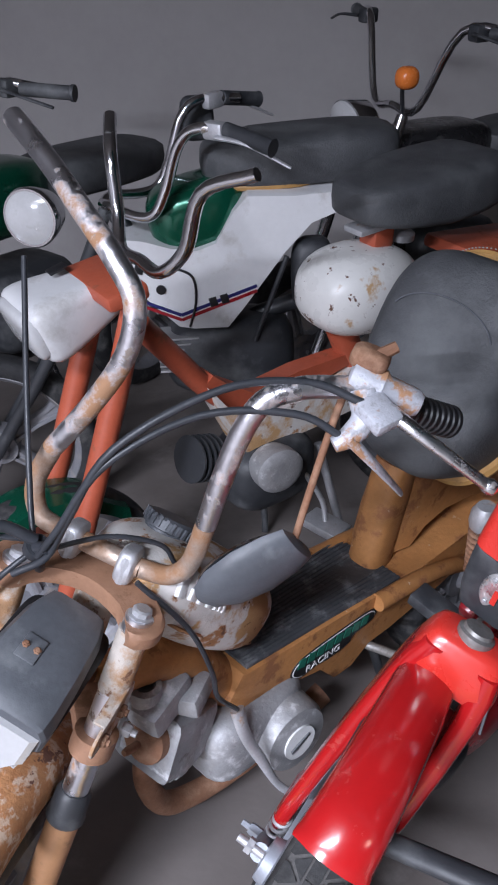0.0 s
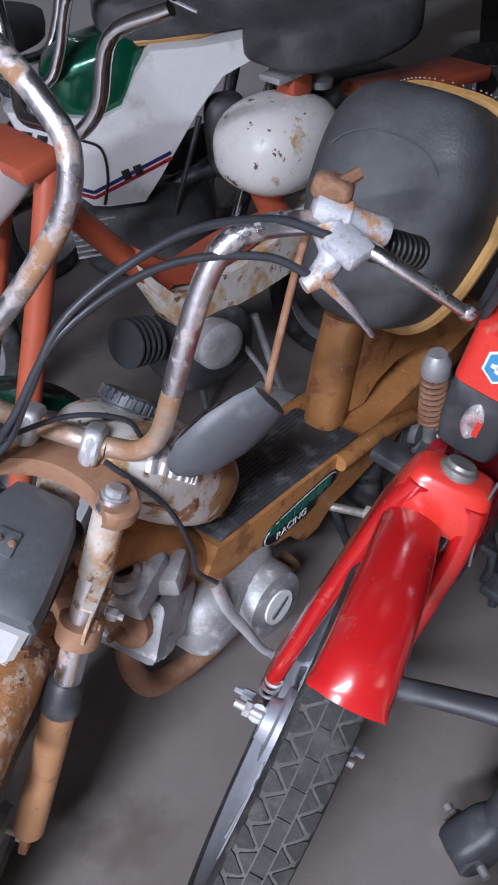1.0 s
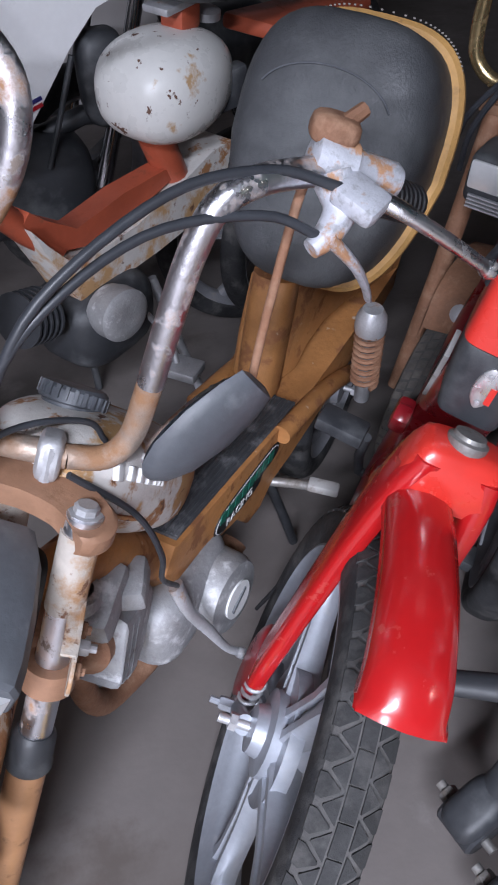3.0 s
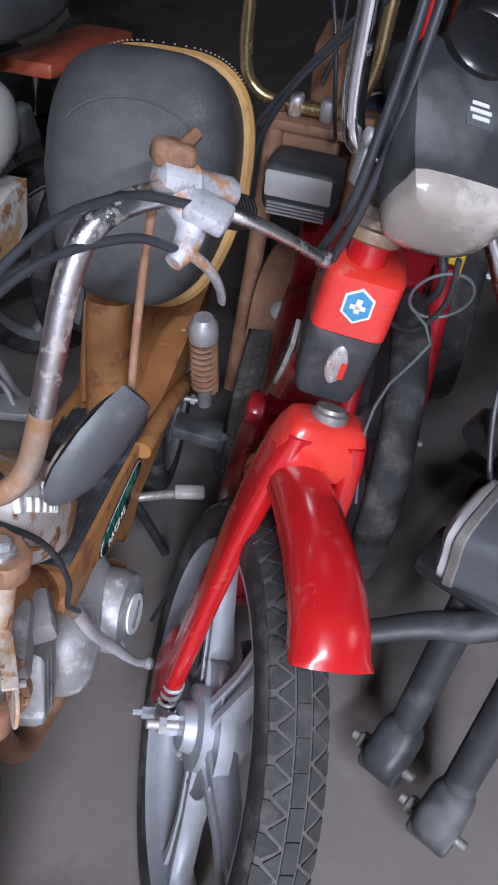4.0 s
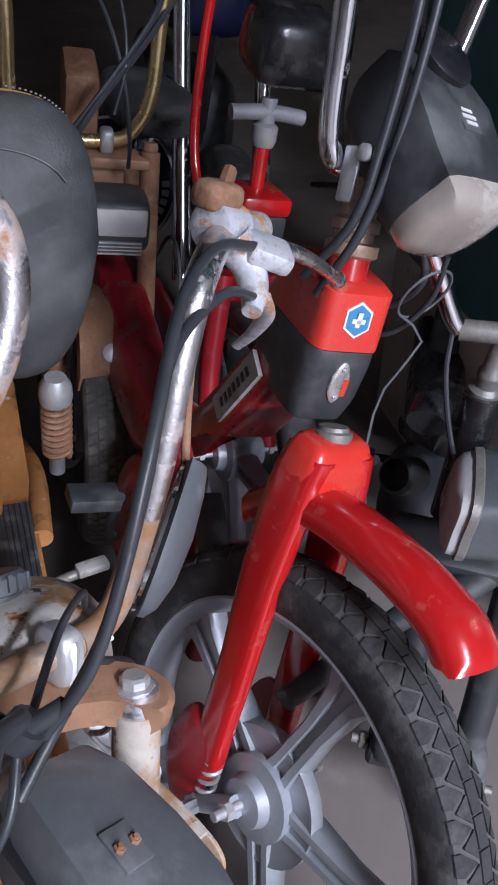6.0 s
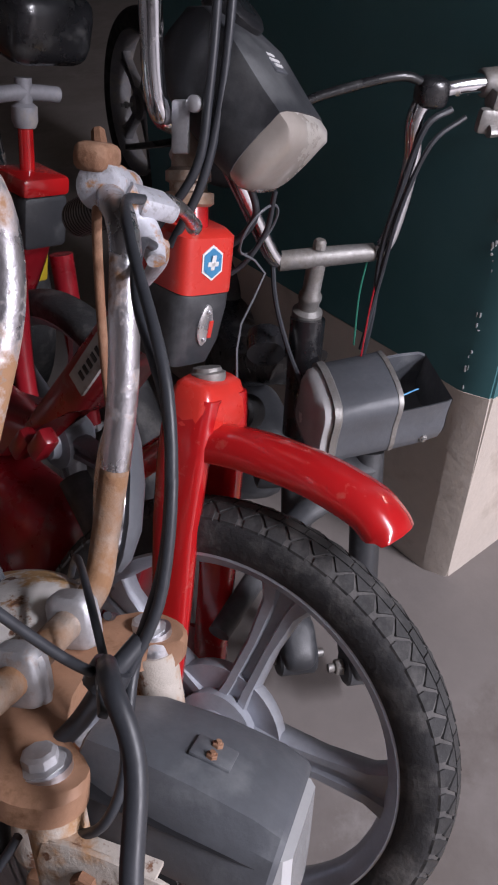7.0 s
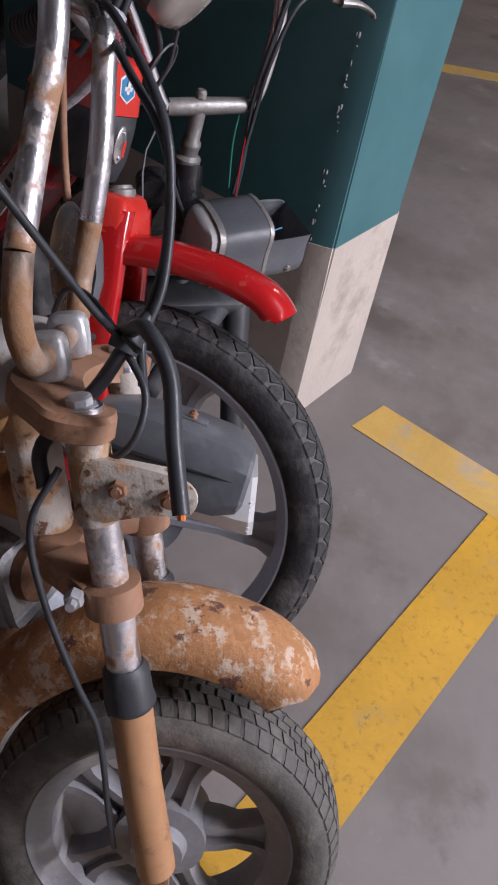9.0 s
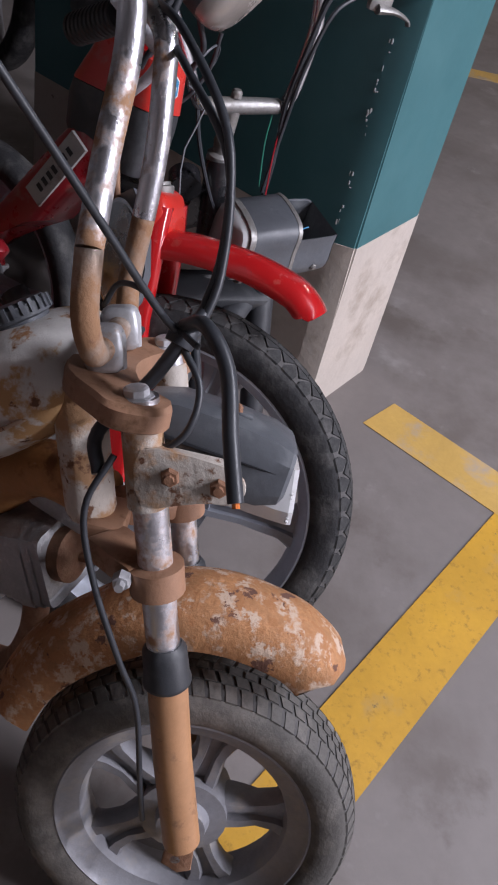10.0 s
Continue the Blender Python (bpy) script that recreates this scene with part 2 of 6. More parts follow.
def link_mesh(name, bm, material, smooth=True, angle=40):
    bmesh.ops.recalc_face_normals(bm, faces=bm.faces[:])
    if smooth:
        for f in bm.faces:
            f.smooth = True
        lim = math.radians(angle)
        for e in bm.edges:
            if len(e.link_faces) == 2 and e.calc_face_angle(0.0) > lim:
                e.smooth = False
    me = bpy.data.meshes.new(name)
    bm.to_mesh(me)
    bm.free()
    for m in material if isinstance(material, (list, tuple)) else (material,):
        me.materials.append(m)
    return new(name, me)


def part(name, bm, material, parent, M=ID, label="", angle=40):
    base = BASE[parent]
    bm.transform(base.inverted() @ M)
    ob = link_mesh(name, bm, material, True, angle)
    ob.parent = parent
    BASE[ob] = base
    if label:
        ob["label"] = label
    return ob


def solid(name, bm, material, M, label, category, group="", kind="", angle=40):
    """A thing of one mesh, with its origin at the bottom of its middle."""
    bm.transform(M)
    lo = [min(v.co[i] for v in bm.verts) for i in range(3)]
    hi = [max(v.co[i] for v in bm.verts) for i in range(3)]
    at = V((lo[0] + hi[0]) / 2, (lo[1] + hi[1]) / 2, lo[2])
    bm.transform(Matrix.Translation(-at))
    ob = link_mesh(name, bm, material, True, angle)
    ob.location = at
    BASE[ob] = Matrix.Translation(at)
    return tagged(ob, label, category, group, kind)


def spline(pts, sub=6):
    pts = [Vector(p) for p in pts]
    if len(pts) < 3:
        return pts
    ext = [pts[0] * 2 - pts[1]] + pts + [pts[-1] * 2 - pts[-2]]
    out = []
    for i in range(1, len(ext) - 2):
        a, b, c, d = ext[i - 1 : i + 3]
        for k in range(sub):
            t = k / sub
            out.append(0.5 * ((2 * b) + (c - a) * t + (2 * a - 5 * b + 4 * c - d) * t * t + (3 * b - a - 3 * c + d) * t**3))
    return out + [pts[-1]]


def loft(bm, rings, ends=True, closed=False):
    vs = [[bm.verts.new(p) for p in ring] for ring in rings]
    n = len(vs[0])
    for a, b in zip(vs, vs[1:] + ([vs[0]] if closed else [])):
        for i in range(n):
            bm.faces.new((a[i], a[(i + 1) % n], b[(i + 1) % n], b[i]))
    if ends and not closed:
        bm.faces.new(vs[0][::-1])
        bm.faces.new(vs[-1])
    return bm


def tube(bm, pts, r, seg=12, sub=6, flat=1.0):
    """A round bar along a smooth line; r: radius or one for each given point."""
    n0 = len(pts)
    line = spline(pts, sub)
    n = len(line)
    if isinstance(r, (int, float)):
        rad = [r] * n
    else:
        rad = [float(np.interp(i / max(1, n - 1) * (n0 - 1), range(n0), r)) for i in range(n)]
    t0 = (line[1] - line[0]).normalized()
    up = V(0, 0, 1) if abs(t0.z) < 0.9 else V(1, 0, 0)
    u = t0.cross(up).normalized()
    rings = []
    for i, p in enumerate(line):
        t = (line[min(i + 1, n - 1)] - line[max(i - 1, 0)]).normalized()
        u = (u - t * u.dot(t)).normalized()
        w = t.cross(u)
        rings.append([p + (u * math.cos(a) + w * flat * math.sin(a)) * rad[i] for a in (2 * math.pi * k / seg for k in range(seg))])
    return loft(bm, rings)


def lathe(bm, prof, origin, axis, seg=24, closed=False):
    """prof: (radius, height along axis)."""
    ax = Vector(axis).normalized()
    u = ax.orthogonal().normalized()
    w = ax.cross(u)
    o = Vector(origin)
    rings = [[o + ax * h + (u * math.cos(a) + w * math.sin(a)) * max(r, 1e-4) for a in (2 * math.pi * k / seg for k in range(seg))] for r, h in prof]
    return loft(bm, rings, True, closed)


def box(bm, c, size, rot=(0, 0, 0), bevel=0.003, seg=2, taper=None):
    r = bmesh.ops.create_cube(bm, size=1.0)
    vs = r["verts"]
    for v in vs:
        if taper:
            k = v.co.x + 0.5
            v.co.y *= 1 + (taper - 1) * k
            v.co.z *= 1 + (taper - 1) * k
        v.co = Vector((v.co.x * size[0], v.co.y * size[1], v.co.z * size[2]))
    if bevel:
        es = list({e for v in vs for e in v.link_edges})
        vs = bmesh.ops.bevel(bm, geom=es, offset=bevel, segments=seg, affect="EDGES", profile=0.5)["verts"]
        vs = list({v for v in vs})
    m = Matrix.Translation(c) @ pose(0, 0, 0, *rot)
    seen = set()
    for v in vs:
        stack = [v]
        while stack:
            q = stack.pop()
            if q in seen:
                continue
            seen.add(q)
            stack += [e.other_vert(q) for e in q.link_edges]
    for v in seen:
        v.co = m @ v.co
    return bm


def superell(bm, c, size, e1=0.6, e2=0.6, nu=28, nv=16, fn=None, rot=(0, 0, 0)):
    """A rounded block; fn bends its unit points."""

    def sp(v, e):
        return math.copysign(abs(v) ** e, v)

    m = Matrix.Translation(c) @ pose(0, 0, 0, *rot)
    rings = []
    for j in range(1, nv):
        ph = -math.pi / 2 + math.pi * j / nv
        ring = []
        for i in range(nu):
            th = 2 * math.pi * i / nu
            p = V(sp(math.cos(ph), e1) * sp(math.cos(th), e2), sp(math.cos(ph), e1) * sp(math.sin(th), e2), sp(math.sin(ph), e1))
            if fn:
                p = fn(p)
            ring.append(m @ V(p.x * size[0], p.y * size[1], p.z * size[2]))
        rings.append(ring)
    return loft(bm, rings)


def plate(bm, pts, thick, axis="y", at=0.0, bevel=0.0):
    """A flat plate with the outline pts, thick across the axis."""
    order = {"y": lambda a, b, t: V(a, t, b), "x": lambda a, b, t: V(t, a, b), "z": lambda a, b, t: V(a, b, t)}[axis]
    lo = [bm.verts.new(order(a, b, at - thick / 2)) for a, b in pts]
    hi = [bm.verts.new(order(a, b, at + thick / 2)) for a, b in pts]
    faces = [bm.faces.new(lo[::-1]), bm.faces.new(hi)]
    n = len(pts)
    for i in range(n):
        bm.faces.new((lo[i], lo[(i + 1) % n], hi[(i + 1) % n], hi[i]))
    if bevel:
        es = list({e for f in faces for e in f.edges})
        bmesh.ops.bevel(bm, geom=es, offset=bevel, segments=2, affect="EDGES", profile=0.5)
    return bm


def rounded(pts, sub=5):
    """A closed outline smoothed through its corners."""
    n = len(pts)
    out = []
    for i in range(n):
        a, b, c, d = (Vector((*pts[(i + k) % n], 0)) for k in (-1, 0, 1, 2))
        for k in range(sub):
            t = k / sub
            q = 0.5 * ((2 * b) + (c - a) * t + (2 * a - 5 * b + 4 * c - d) * t * t + (3 * b - a - 3 * c + d) * t**3)
            out.append((q.x, q.y))
    return out


def B():
    return bmesh.new()


def word(text, size, depth):
    """Raised lettering in the built-in font, along x with its height along y."""
    cu = bpy.data.curves.new("word", "FONT")
    cu.body, cu.size, cu.extrude = text, size, depth
    tmp = bpy.data.objects.new("word", cu)
    me = bpy.data.meshes.new_from_object(tmp)
    bm = bmesh.new()
    bm.from_mesh(me)
    bpy.data.objects.remove(tmp)
    bpy.data.meshes.remove(me)
    bpy.data.curves.remove(cu)
    return bm


def bolt(bm, c, axis, r=0.006, h=0.006):
    lathe(bm, [(r, 0), (r, h * 0.8), (r * 0.85, h)], c, axis, 6)
    lathe(bm, [(r * 0.55, h * 0.7), (r * 0.5, h * 1.6)], c, axis, 8)
    return bm


def coil(bm, a, b, r, wire, turns, seg=6):
    a, b = Vector(a), Vector(b)
    ax = (b - a).normalized()
    u = ax.orthogonal().normalized()
    w = ax.cross(u)
    n = turns * 12
    return tube(bm, [a + (b - a) * (i / n) + (u * math.cos(i * math.pi / 6) + w * math.sin(i * math.pi / 6)) * r for i in range(n + 1)], wire, seg, 1)


# ---- wheels ----
def wheel(parent, M, R, tw, rl, depth, spoke_angles, m_rim, tread="zigzag", hub=0.05, sw=0.034, spokes_thin=False):
    """Tyre radius R and half width tw; rim lip radius rl; axle along y through the frame's origin."""
    w = new("wheel")
    w.empty_display_size = 0.05
    w.parent = parent
    BASE[w] = BASE[parent]
    bm = B()
    prof = []
    mid = (R + rl) / 2 - 0.004
    hh = R - mid
    for k in range(24):
        a = 2 * math.pi * k / 24
        ca, sa = math.cos(a), math.sin(a)
        prof.append((mid + hh * math.copysign(abs(ca) ** 0.8, ca) * (1.0 if ca > 0 else 1.15), tw * math.copysign(abs(sa) ** 0.75, sa)))
    lathe(bm, prof, (0, 0, 0), (0, 1, 0), 96, True)
    tyre = part("tyre", bm, m_rubber_dusty if tread == "block" else m_rubber, w, M, "", 60)
    bm = B()
    lug = 0.0022 if tread == "block" else 0.003

    def spot(a, y, lift):
        k = min(0.999, abs(y) / tw)
        rr = mid + hh * (1 - k ** (1 / 0.75 * 2)) ** 0.4 + lift
        return V(rr * math.cos(a), y, rr * math.sin(a))

    def lugblock(cells):
        top = [bm.verts.new(spot(a, y, lug)) for a, y in cells]
        low = [bm.verts.new(spot(a, y, -0.002)) for a, y in cells]
        bm.faces.new(top)
        for i in range(len(cells)):
            bm.faces.new((low[i], low[(i + 1) % len(cells)], top[(i + 1) % len(cells)], top[i]))

    if tread == "zigzag":
        n = 60
        da = 2 * math.pi / n
        for i in range(n):
            a = i * da
            lugblock([(a - 0.47 * da, -0.2 * tw), (a + 0.47 * da, -0.2 * tw), (a + 0.47 * da, 0.2 * tw), (a - 0.47 * da, 0.2 * tw)])
            for sgn in (1, -1):
                c = a + (0.25 * da if sgn > 0 else -0.25 * da)
                lugblock([(c - 0.42 * da, sgn * 0.27 * tw), (c + 0.42 * da, sgn * 0.27 * tw), (c + 0.03 * da, sgn * 0.66 * tw), (c - 0.03 * da, sgn * 0.66 * tw)])
                c += 0.5 * da
                lugblock([(c - 0.03 * da, sgn * 0.37 * tw), (c + 0.03 * da, sgn * 0.37 * tw), (c + 0.36 * da, sgn * 0.74 * tw), (c + 0.34 * da, sgn * 0.88 * tw), (c - 0.34 * da, sgn * 0.88 * tw), (c - 0.36 * da, sgn * 0.74 * tw)])
    elif tread == "block":
        n = 68
        da = 2 * math.pi / n
        for i in range(n):
            for row, (y0, y1) in enumerate(((-0.86, -0.52), (-0.46, -0.17), (-0.12, 0.12), (0.17, 0.46), (0.52, 0.86))):
                c = (i + 0.5 * (row % 2)) * da
                sk = 0.12 * da * (1 if row < 2 else -1 if row > 2 else 0)
                lugblock([(c - 0.36 * da - sk, y0 * tw), (c + 0.36 * da - sk, y0 * tw), (c + 0.36 * da + sk, y1 * tw), (c - 0.36 * da + sk, y1 * tw)])
    if bm.verts:
        b2 = B()
        ys = [-0.84 + 0.14 * k for k in range(13)]
        lathe(b2, [((spot(0, y * tw, 0.0004)).x, y * tw) for y in ys] + [((spot(0, y * tw, -0.006)).x, y * tw) for y in ys[::-1]], (0, 0, 0), (0, 1, 0), 96, True)
        part("tread_base", b2, m_groove, tyre, M, "dust-filled tread grooves")
        part("tread", bm, m_rubber_dusty if tread == "block" else m_tread, tyre, M, "raised dusty tread blocks", 30)
    else:
        bm.free()
    bm = B()
    ri = rl - depth
    d = tw * 0.82
    lathe(bm, [(rl + 0.004, d), (rl - 0.003, d + 0.002), (rl - 0.007, d * 0.86), (ri + 0.004, d * 0.62), (ri, d * 0.3), (ri - 0.002, 0), (ri, -d * 0.3), (ri + 0.004, -d * 0.62), (rl - 0.007, -d * 0.86), (rl - 0.003, -d - 0.002), (rl + 0.004, -d), (rl - 0.001, 0)], (0, 0, 0), (0, 1, 0), 96, True)
    part("rim", bm, m_rim, w, M)
    for a in spoke_angles:
        bm = B()
        ar = math.radians(a)
        for ring in (1,):
            rings = []
            for k, (rr, ww, tt) in enumerate(((hub * 0.75, sw * 1.0, 0.020), (hub * 1.3, sw * 0.86, 0.018), ((hub + ri) / 2, sw * 0.8, 0.014), (ri * 0.9, sw * 1.05, 0.014), (ri + 0.003, sw * 1.6, 0.015))):
                e, t = V(math.cos(ar), 0, math.sin(ar)), V(-math.sin(ar), 0, math.cos(ar))
                c = e * rr
                rings.append([c + t * x + V(0, y, 0) for x, y in ((-ww, -tt * 0.5), (-ww, tt * 0.5), (-ww * 0.8, tt), (-ww * 0.35, tt), (-ww * 0.25, tt * 0.55), (ww * 0.25, tt * 0.55), (ww * 0.35, tt), (ww * 0.8, tt), (ww, tt * 0.5), (ww, -tt * 0.5), (ww * 0.8, -tt), (ww * 0.35, -tt), (ww * 0.25, -tt * 0.55), (-ww * 0.25, -tt * 0.55), (-ww * 0.35, -tt), (-ww * 0.8, -tt))])
            loft(bm, rings)
        part("spoke", bm, m_rim, w, M)
    bm = B()
    lathe(bm, [(0.012, -0.046), (hub * 0.55, -0.044), (hub * 0.62, -0.03), (hub, -0.027), (hub, 0.027), (hub * 0.62, 0.03), (hub * 0.55, 0.044), (0.012, 0.046)], (0, 0, 0), (0, 1, 0), 32)
    part("hub", bm, m_rim, w, M)
    bm = B()
    lathe(bm, [(0.006, -0.085), (0.006, 0.085)], (0, 0, 0), (0, 1, 0), 10)
    for sgn in (-1, 1):
        lathe(bm, [(0.011, 0), (0.011, 0.009)], (0, sgn * 0.062, 0), (0, sgn, 0), 6)
    part("axle", bm, m_zinc, w, M, "dull steel axle with nuts")
    return w


FIVE = [78 + 72 * k for k in range(5)]

# ---- setting ----
bm = B()
bmesh.ops.create_grid(bm, x_segments=2, y_segments=2, size=9)
floor = solid("floor", bm, m_floor, Matrix.Translation((0.5, 0.3, 0)), "grey sealed concrete garage floor with stains", "floor", "", "structure")


def flat_line(name, pts, material, z, label):
    bm = B()
    plate(bm, pts, 0.0012, "z", z)
    return solid(name, bm, material, ID, label, "floor marking", "parking bay lines", "structure")


ea = V(0.538 - 0.300, 0.360 - 0.109, 0).normalized()
eb = V(-ea.y, ea.x, 0)
c0 = V(0.300, 0.109, 0)
W1 = 0.118
flat_line("floor_line_short", [tuple((c0 + ea * a + eb * b)[:2]) for a, b in ((-W1 - 0.0, 0), (0.346, 0), (0.346 - 0.01, -W1), (-W1, -W1))], m_line_worn, 0.0014, "faded yellow parking line on the concrete")
eb2 = eb
flat_line("floor_line_long", [tuple((c0 + ea * a + eb2 * b)[:2]) for a, b in ((0, 0.001), (-0.02, 2.4), (-0.02 - 0.128, 2.4), (-0.128, 0.001))], m_line, 0.0022, "yellow parking line on the concrete, slightly scuffed")
flat_line("floor_line_far", [(2.75, -2.6), (2.87, -2.6), (3.12, -0.30), (3.0, -0.30)], m_line_worn, 0.0014, "yellow parking line further off on the concrete")

# pillar with chamfered corners
pa = V(0.557, 0.492, 0)
pd = V(0.731 - 0.557, 0.333 - 0.492, 0).normalized()
pn = V(-pd.y, pd.x, 0)
if pn.x < 0:
    pn = -pn


def pillar_ring(grow, z):
    ln, dp, ch = 0.238, 0.9, 0.026
    out = [(0.0, 0.0), (ln, 0.0), (ln + ch * 0.5, ch * 0.5), (ln + ch * 0.5, dp), (-ch * 0.75, dp), (-ch * 0.75, ch * 1.7)]
    cx, cy = ln / 2, dp / 2
    return [pa + pd * (cx + (a - cx) * (1 + grow / 0.25)) + pn * (cy + (b - cy) * (1 + grow / 0.9)) + V(0, 0, z) for a, b in out]


bm = B()
loft(bm, [pillar_ring(0.004, -0.002), pillar_ring(0.003, 0.02), pillar_ring(0.002, 0.2), pillar_ring(0.002, 0.418)])
bmesh.ops.bevel(bm, geom=[e for e in bm.edges if abs(e.verts[0].co.z - e.verts[1].co.z) > 0.01], offset=0.004, segments=2, affect="EDGES")
pillar = thing("pillar", (pa + pd * 0.12 + pn * 0.4)[:], "square concrete pillar, teal above a dirty white base", "pillar", "", "structure")
part("pillar_base", bm, m_base, pillar, ID, "dirty white painted base with chipped edges")
bm = B()
loft(bm, [pillar_ring(0, 0.418), pillar_ring(0, 1.0), pillar_ring(0, 2.6)])
bmesh.ops.bevel(bm, geom=[e for e in bm.edges if abs(e.verts[0].co.z - e.verts[1].co.z) > 0.01], offset=0.004, segments=2, affect="EDGES")
part("pillar_shaft", bm, m_teal, pillar, ID, "teal gloss paint with chips on the edge")
rnd = random.Random(4)
bm = B()
for k in range(30):
    z = rnd.choice((0.46, 0.5, 0.57, 0.66, 0.68, 0.70, 0.72, 0.8, 0.9, 1.05)) + rnd.uniform(-0.04, 0.04)
    c = pa - pd * 0.0195 + pn * 0.044 + (pd * 0.4 - pn) * rnd.uniform(-0.002, 0.005) + V(0, 0, z)
    superell(bm, c, (rnd.uniform(0.0008, 0.0025), rnd.uniform(0.0008, 0.0025), rnd.uniform(0.001, 0.006)), 1, 1, 7, 5)
part("paint_chip", bm, m_chip, pillar, ID, "bare patches where paint is knocked off")

# walls and ceiling; far and recess walls are added to darken the back
# south, east and west walls are unseen and only close the room
for nm, c, sz in (("wall_north", (-2.6, 4.2, 1.3), (7.2, 0.2, 2.6)), ("unseen_wall_south", (0.5, -6.6, 1.3), (18, 0.2, 2.6)), ("unseen_wall_east", (8.0, 0.8, 1.3), (0.2, 14.6, 2.6)), ("unseen_wall_west", (-6.1, -1.6, 1.3), (0.2, 10.0, 2.6)), ("added_wall_far", (4.5, 8.1, 1.3), (7.2, 0.2, 2.6)), ("added_wall_recess", (0.9, 6.15, 1.3), (0.2, 3.7, 2.6))):
    bm = B()
    box(bm, c, sz, (0, 0, 0), 0.0)
    solid(nm, bm, m_wall, ID, "plain grey plastered garage wall, added except to the north", "wall", "", "structure")
# ceiling out of view, closes the room above the lamps
bm = B()
box(bm, (0.5, 0.8, 2.68), (18, 15.2, 0.12), (0, 0, 0), 0.0)
solid("ceiling", bm, m_ceiling, ID, "bare concrete garage ceiling", "ceiling", "", "structure")

FB = basis((-0.4003, 0.7776, 0.1975), -1.7534, 0.349, 0.02)
FQ = basis((-0.184, 0.873, 0), -2.19, 0.15, -0.102)
FRD = basis((0.0491, 0.8279, 0.2642), -1.948, 0.378, 0.0)
FRX = basis((0.091, 0.882, 0.2481), -2.2, 0.30, 0.0)
FK = basis((0.48, 0.77, 0), -2.8, 0.1)
FG = basis((0.58, 1.465, 0), -2.35, 0.15, -0.085)
FP = basis((-0.3, 2.08, 0), -2.94, 0.1)
FOW = basis((-0.125, 1.76, 0), -2.36, 0.12)
FO = FOW @ Matrix.Diagonal((1.09, 1.09, 0.95, 1))


# ---- rusty orange minibike ----
def orange_minibike():
    t = thing("minibike", (FB @ V(0, 0, -0.195))[:], "rusty orange minibike with white tank leaning on its stand", "minibike", "parked mopeds")
    # front wheel
    wheel(t, FB, 0.200, 0.046, 0.151, 0.032, [80, 8, -64, -136, -208], m_alloy_dirty, "block", 0.052, 0.024)
    bm = B()
    coil(bm, (0.06, 0.045, 0.05), (0.07, 0.045, 0.09), 0.01, 0.002, 1)
    part("wire_hook", bm, m_cable, t, FB)
    # mudguard
    bm = B()
    prof = [(0.130, 0.248), (0.119, 0.266), (0.086, 0.290), (0.045, 0.303), (0.0, 0.310), (-0.05, 0.306), (-0.1, 0.288), (-0.15, 0.254), (-0.195, 0.210), (-0.222, 0.168), (-0.240, 0.12)]
    line = spline([V(a, 0, b) for a, b in prof], 3)
    rings = []
    for i, p in enumerate(line):
        d = (line[min(i + 1, len(line) - 1)] - line[max(i - 1, 0)]).normalized()
        n = V(-d.z, 0, d.x)
        if n.z < 0:
            n = -n
        k = min(1.0, 0.45 + i / 4)
        hw = 0.052 * (0.75 if i == 0 else 0.93 if i == 1 else 1)
        out = [(-hw, -0.052 * k), (-hw * 0.97, -0.03 * k), (-hw * 0.8, -0.010), (-hw * 0.42, -0.001), (0, 0.001), (hw * 0.42, -0.001), (hw * 0.8, -0.010), (hw * 0.97, -0.03 * k), (hw, -0.052 * k)]
        inn = [(y * 0.965, z - 0.0025) for y, z in out[::-1]]
        rings.append([p + V(0, y, 0) + n * z for y, z in out + inn])
    loft(bm, rings)
    part("front_mudguard", bm, m_fender_rust, t, FB, "rusted front mudguard with flaking paint", 50)
    # fork legs
    for y in (-0.079, 0.076):
        bm = B()
        tube(bm, [V(-0.128, y, 0.525), V(-0.062, y, 0.272), V(-0.05, y, 0.225)], 0.0165, 20, 1)
        leg = part("fork_leg", bm, m_chrome_rust, t, FB, "pitted chrome fork stanchion")
        bm = B()
        tube(bm, [V(-0.124, y, 0.508), V(-0.104, y, 0.425)], 0.0185, 20, 1)
        part("fork_shroud", bm, m_cream_rust, leg, FB, "rusted white fork cover")
        bm = B()
        tube(bm, [V(-0.052, y, 0.236), V(-0.028, y, 0.135), V(0.002, y, 0.025)], 0.0205, 20, 1)
        part("fork_slider", bm, m_leg, leg, FB, "tan painted lower fork tube")
        bm = B()
        d = (V(0.002, y, 0.025) - V(-0.052, y, 0.236)).normalized()
        lathe(bm, [(0.0175, -0.045), (0.022, -0.038), (0.023, -0.008), (0.0245, -0.004), (0.0245, 0.0), (0.022, 0.003)], V(-0.052, y, 0.236), d, 24)
        part("dust_boot", bm, m_black, leg, FB, "black rubber boot with steel ring")
        bm = B()
        plate(bm, [(-0.012, 0.04), (0.016, 0.04), (0.02, -0.012), (0.006, -0.02), (-0.014, -0.01)], 0.012, "y", y, 0.002)
        part("dropout", bm, m_brown, leg, FB)
    # clamps
    bm = B()
    out = rounded([(0.078, -0.100), (0.100, -0.110), (0.105, -0.134), (0.090, -0.156), (0.052, -0.186), (0.0, -0.206), (-0.052, -0.200), (-0.090, -0.166), (-0.107, -0.148), (-0.109, -0.124), (-0.098, -0.104), (-0.074, -0.100), (-0.050, -0.130), (0.0, -0.146), (0.052, -0.130)], 3)
    lo = [[V(-0.150 + (b + 0.150) * s, a * s, z) for a, b in out] for s, z in ((0.94, 0.500), (1, 0.504), (1, 0.520), (0.95, 0.524))]
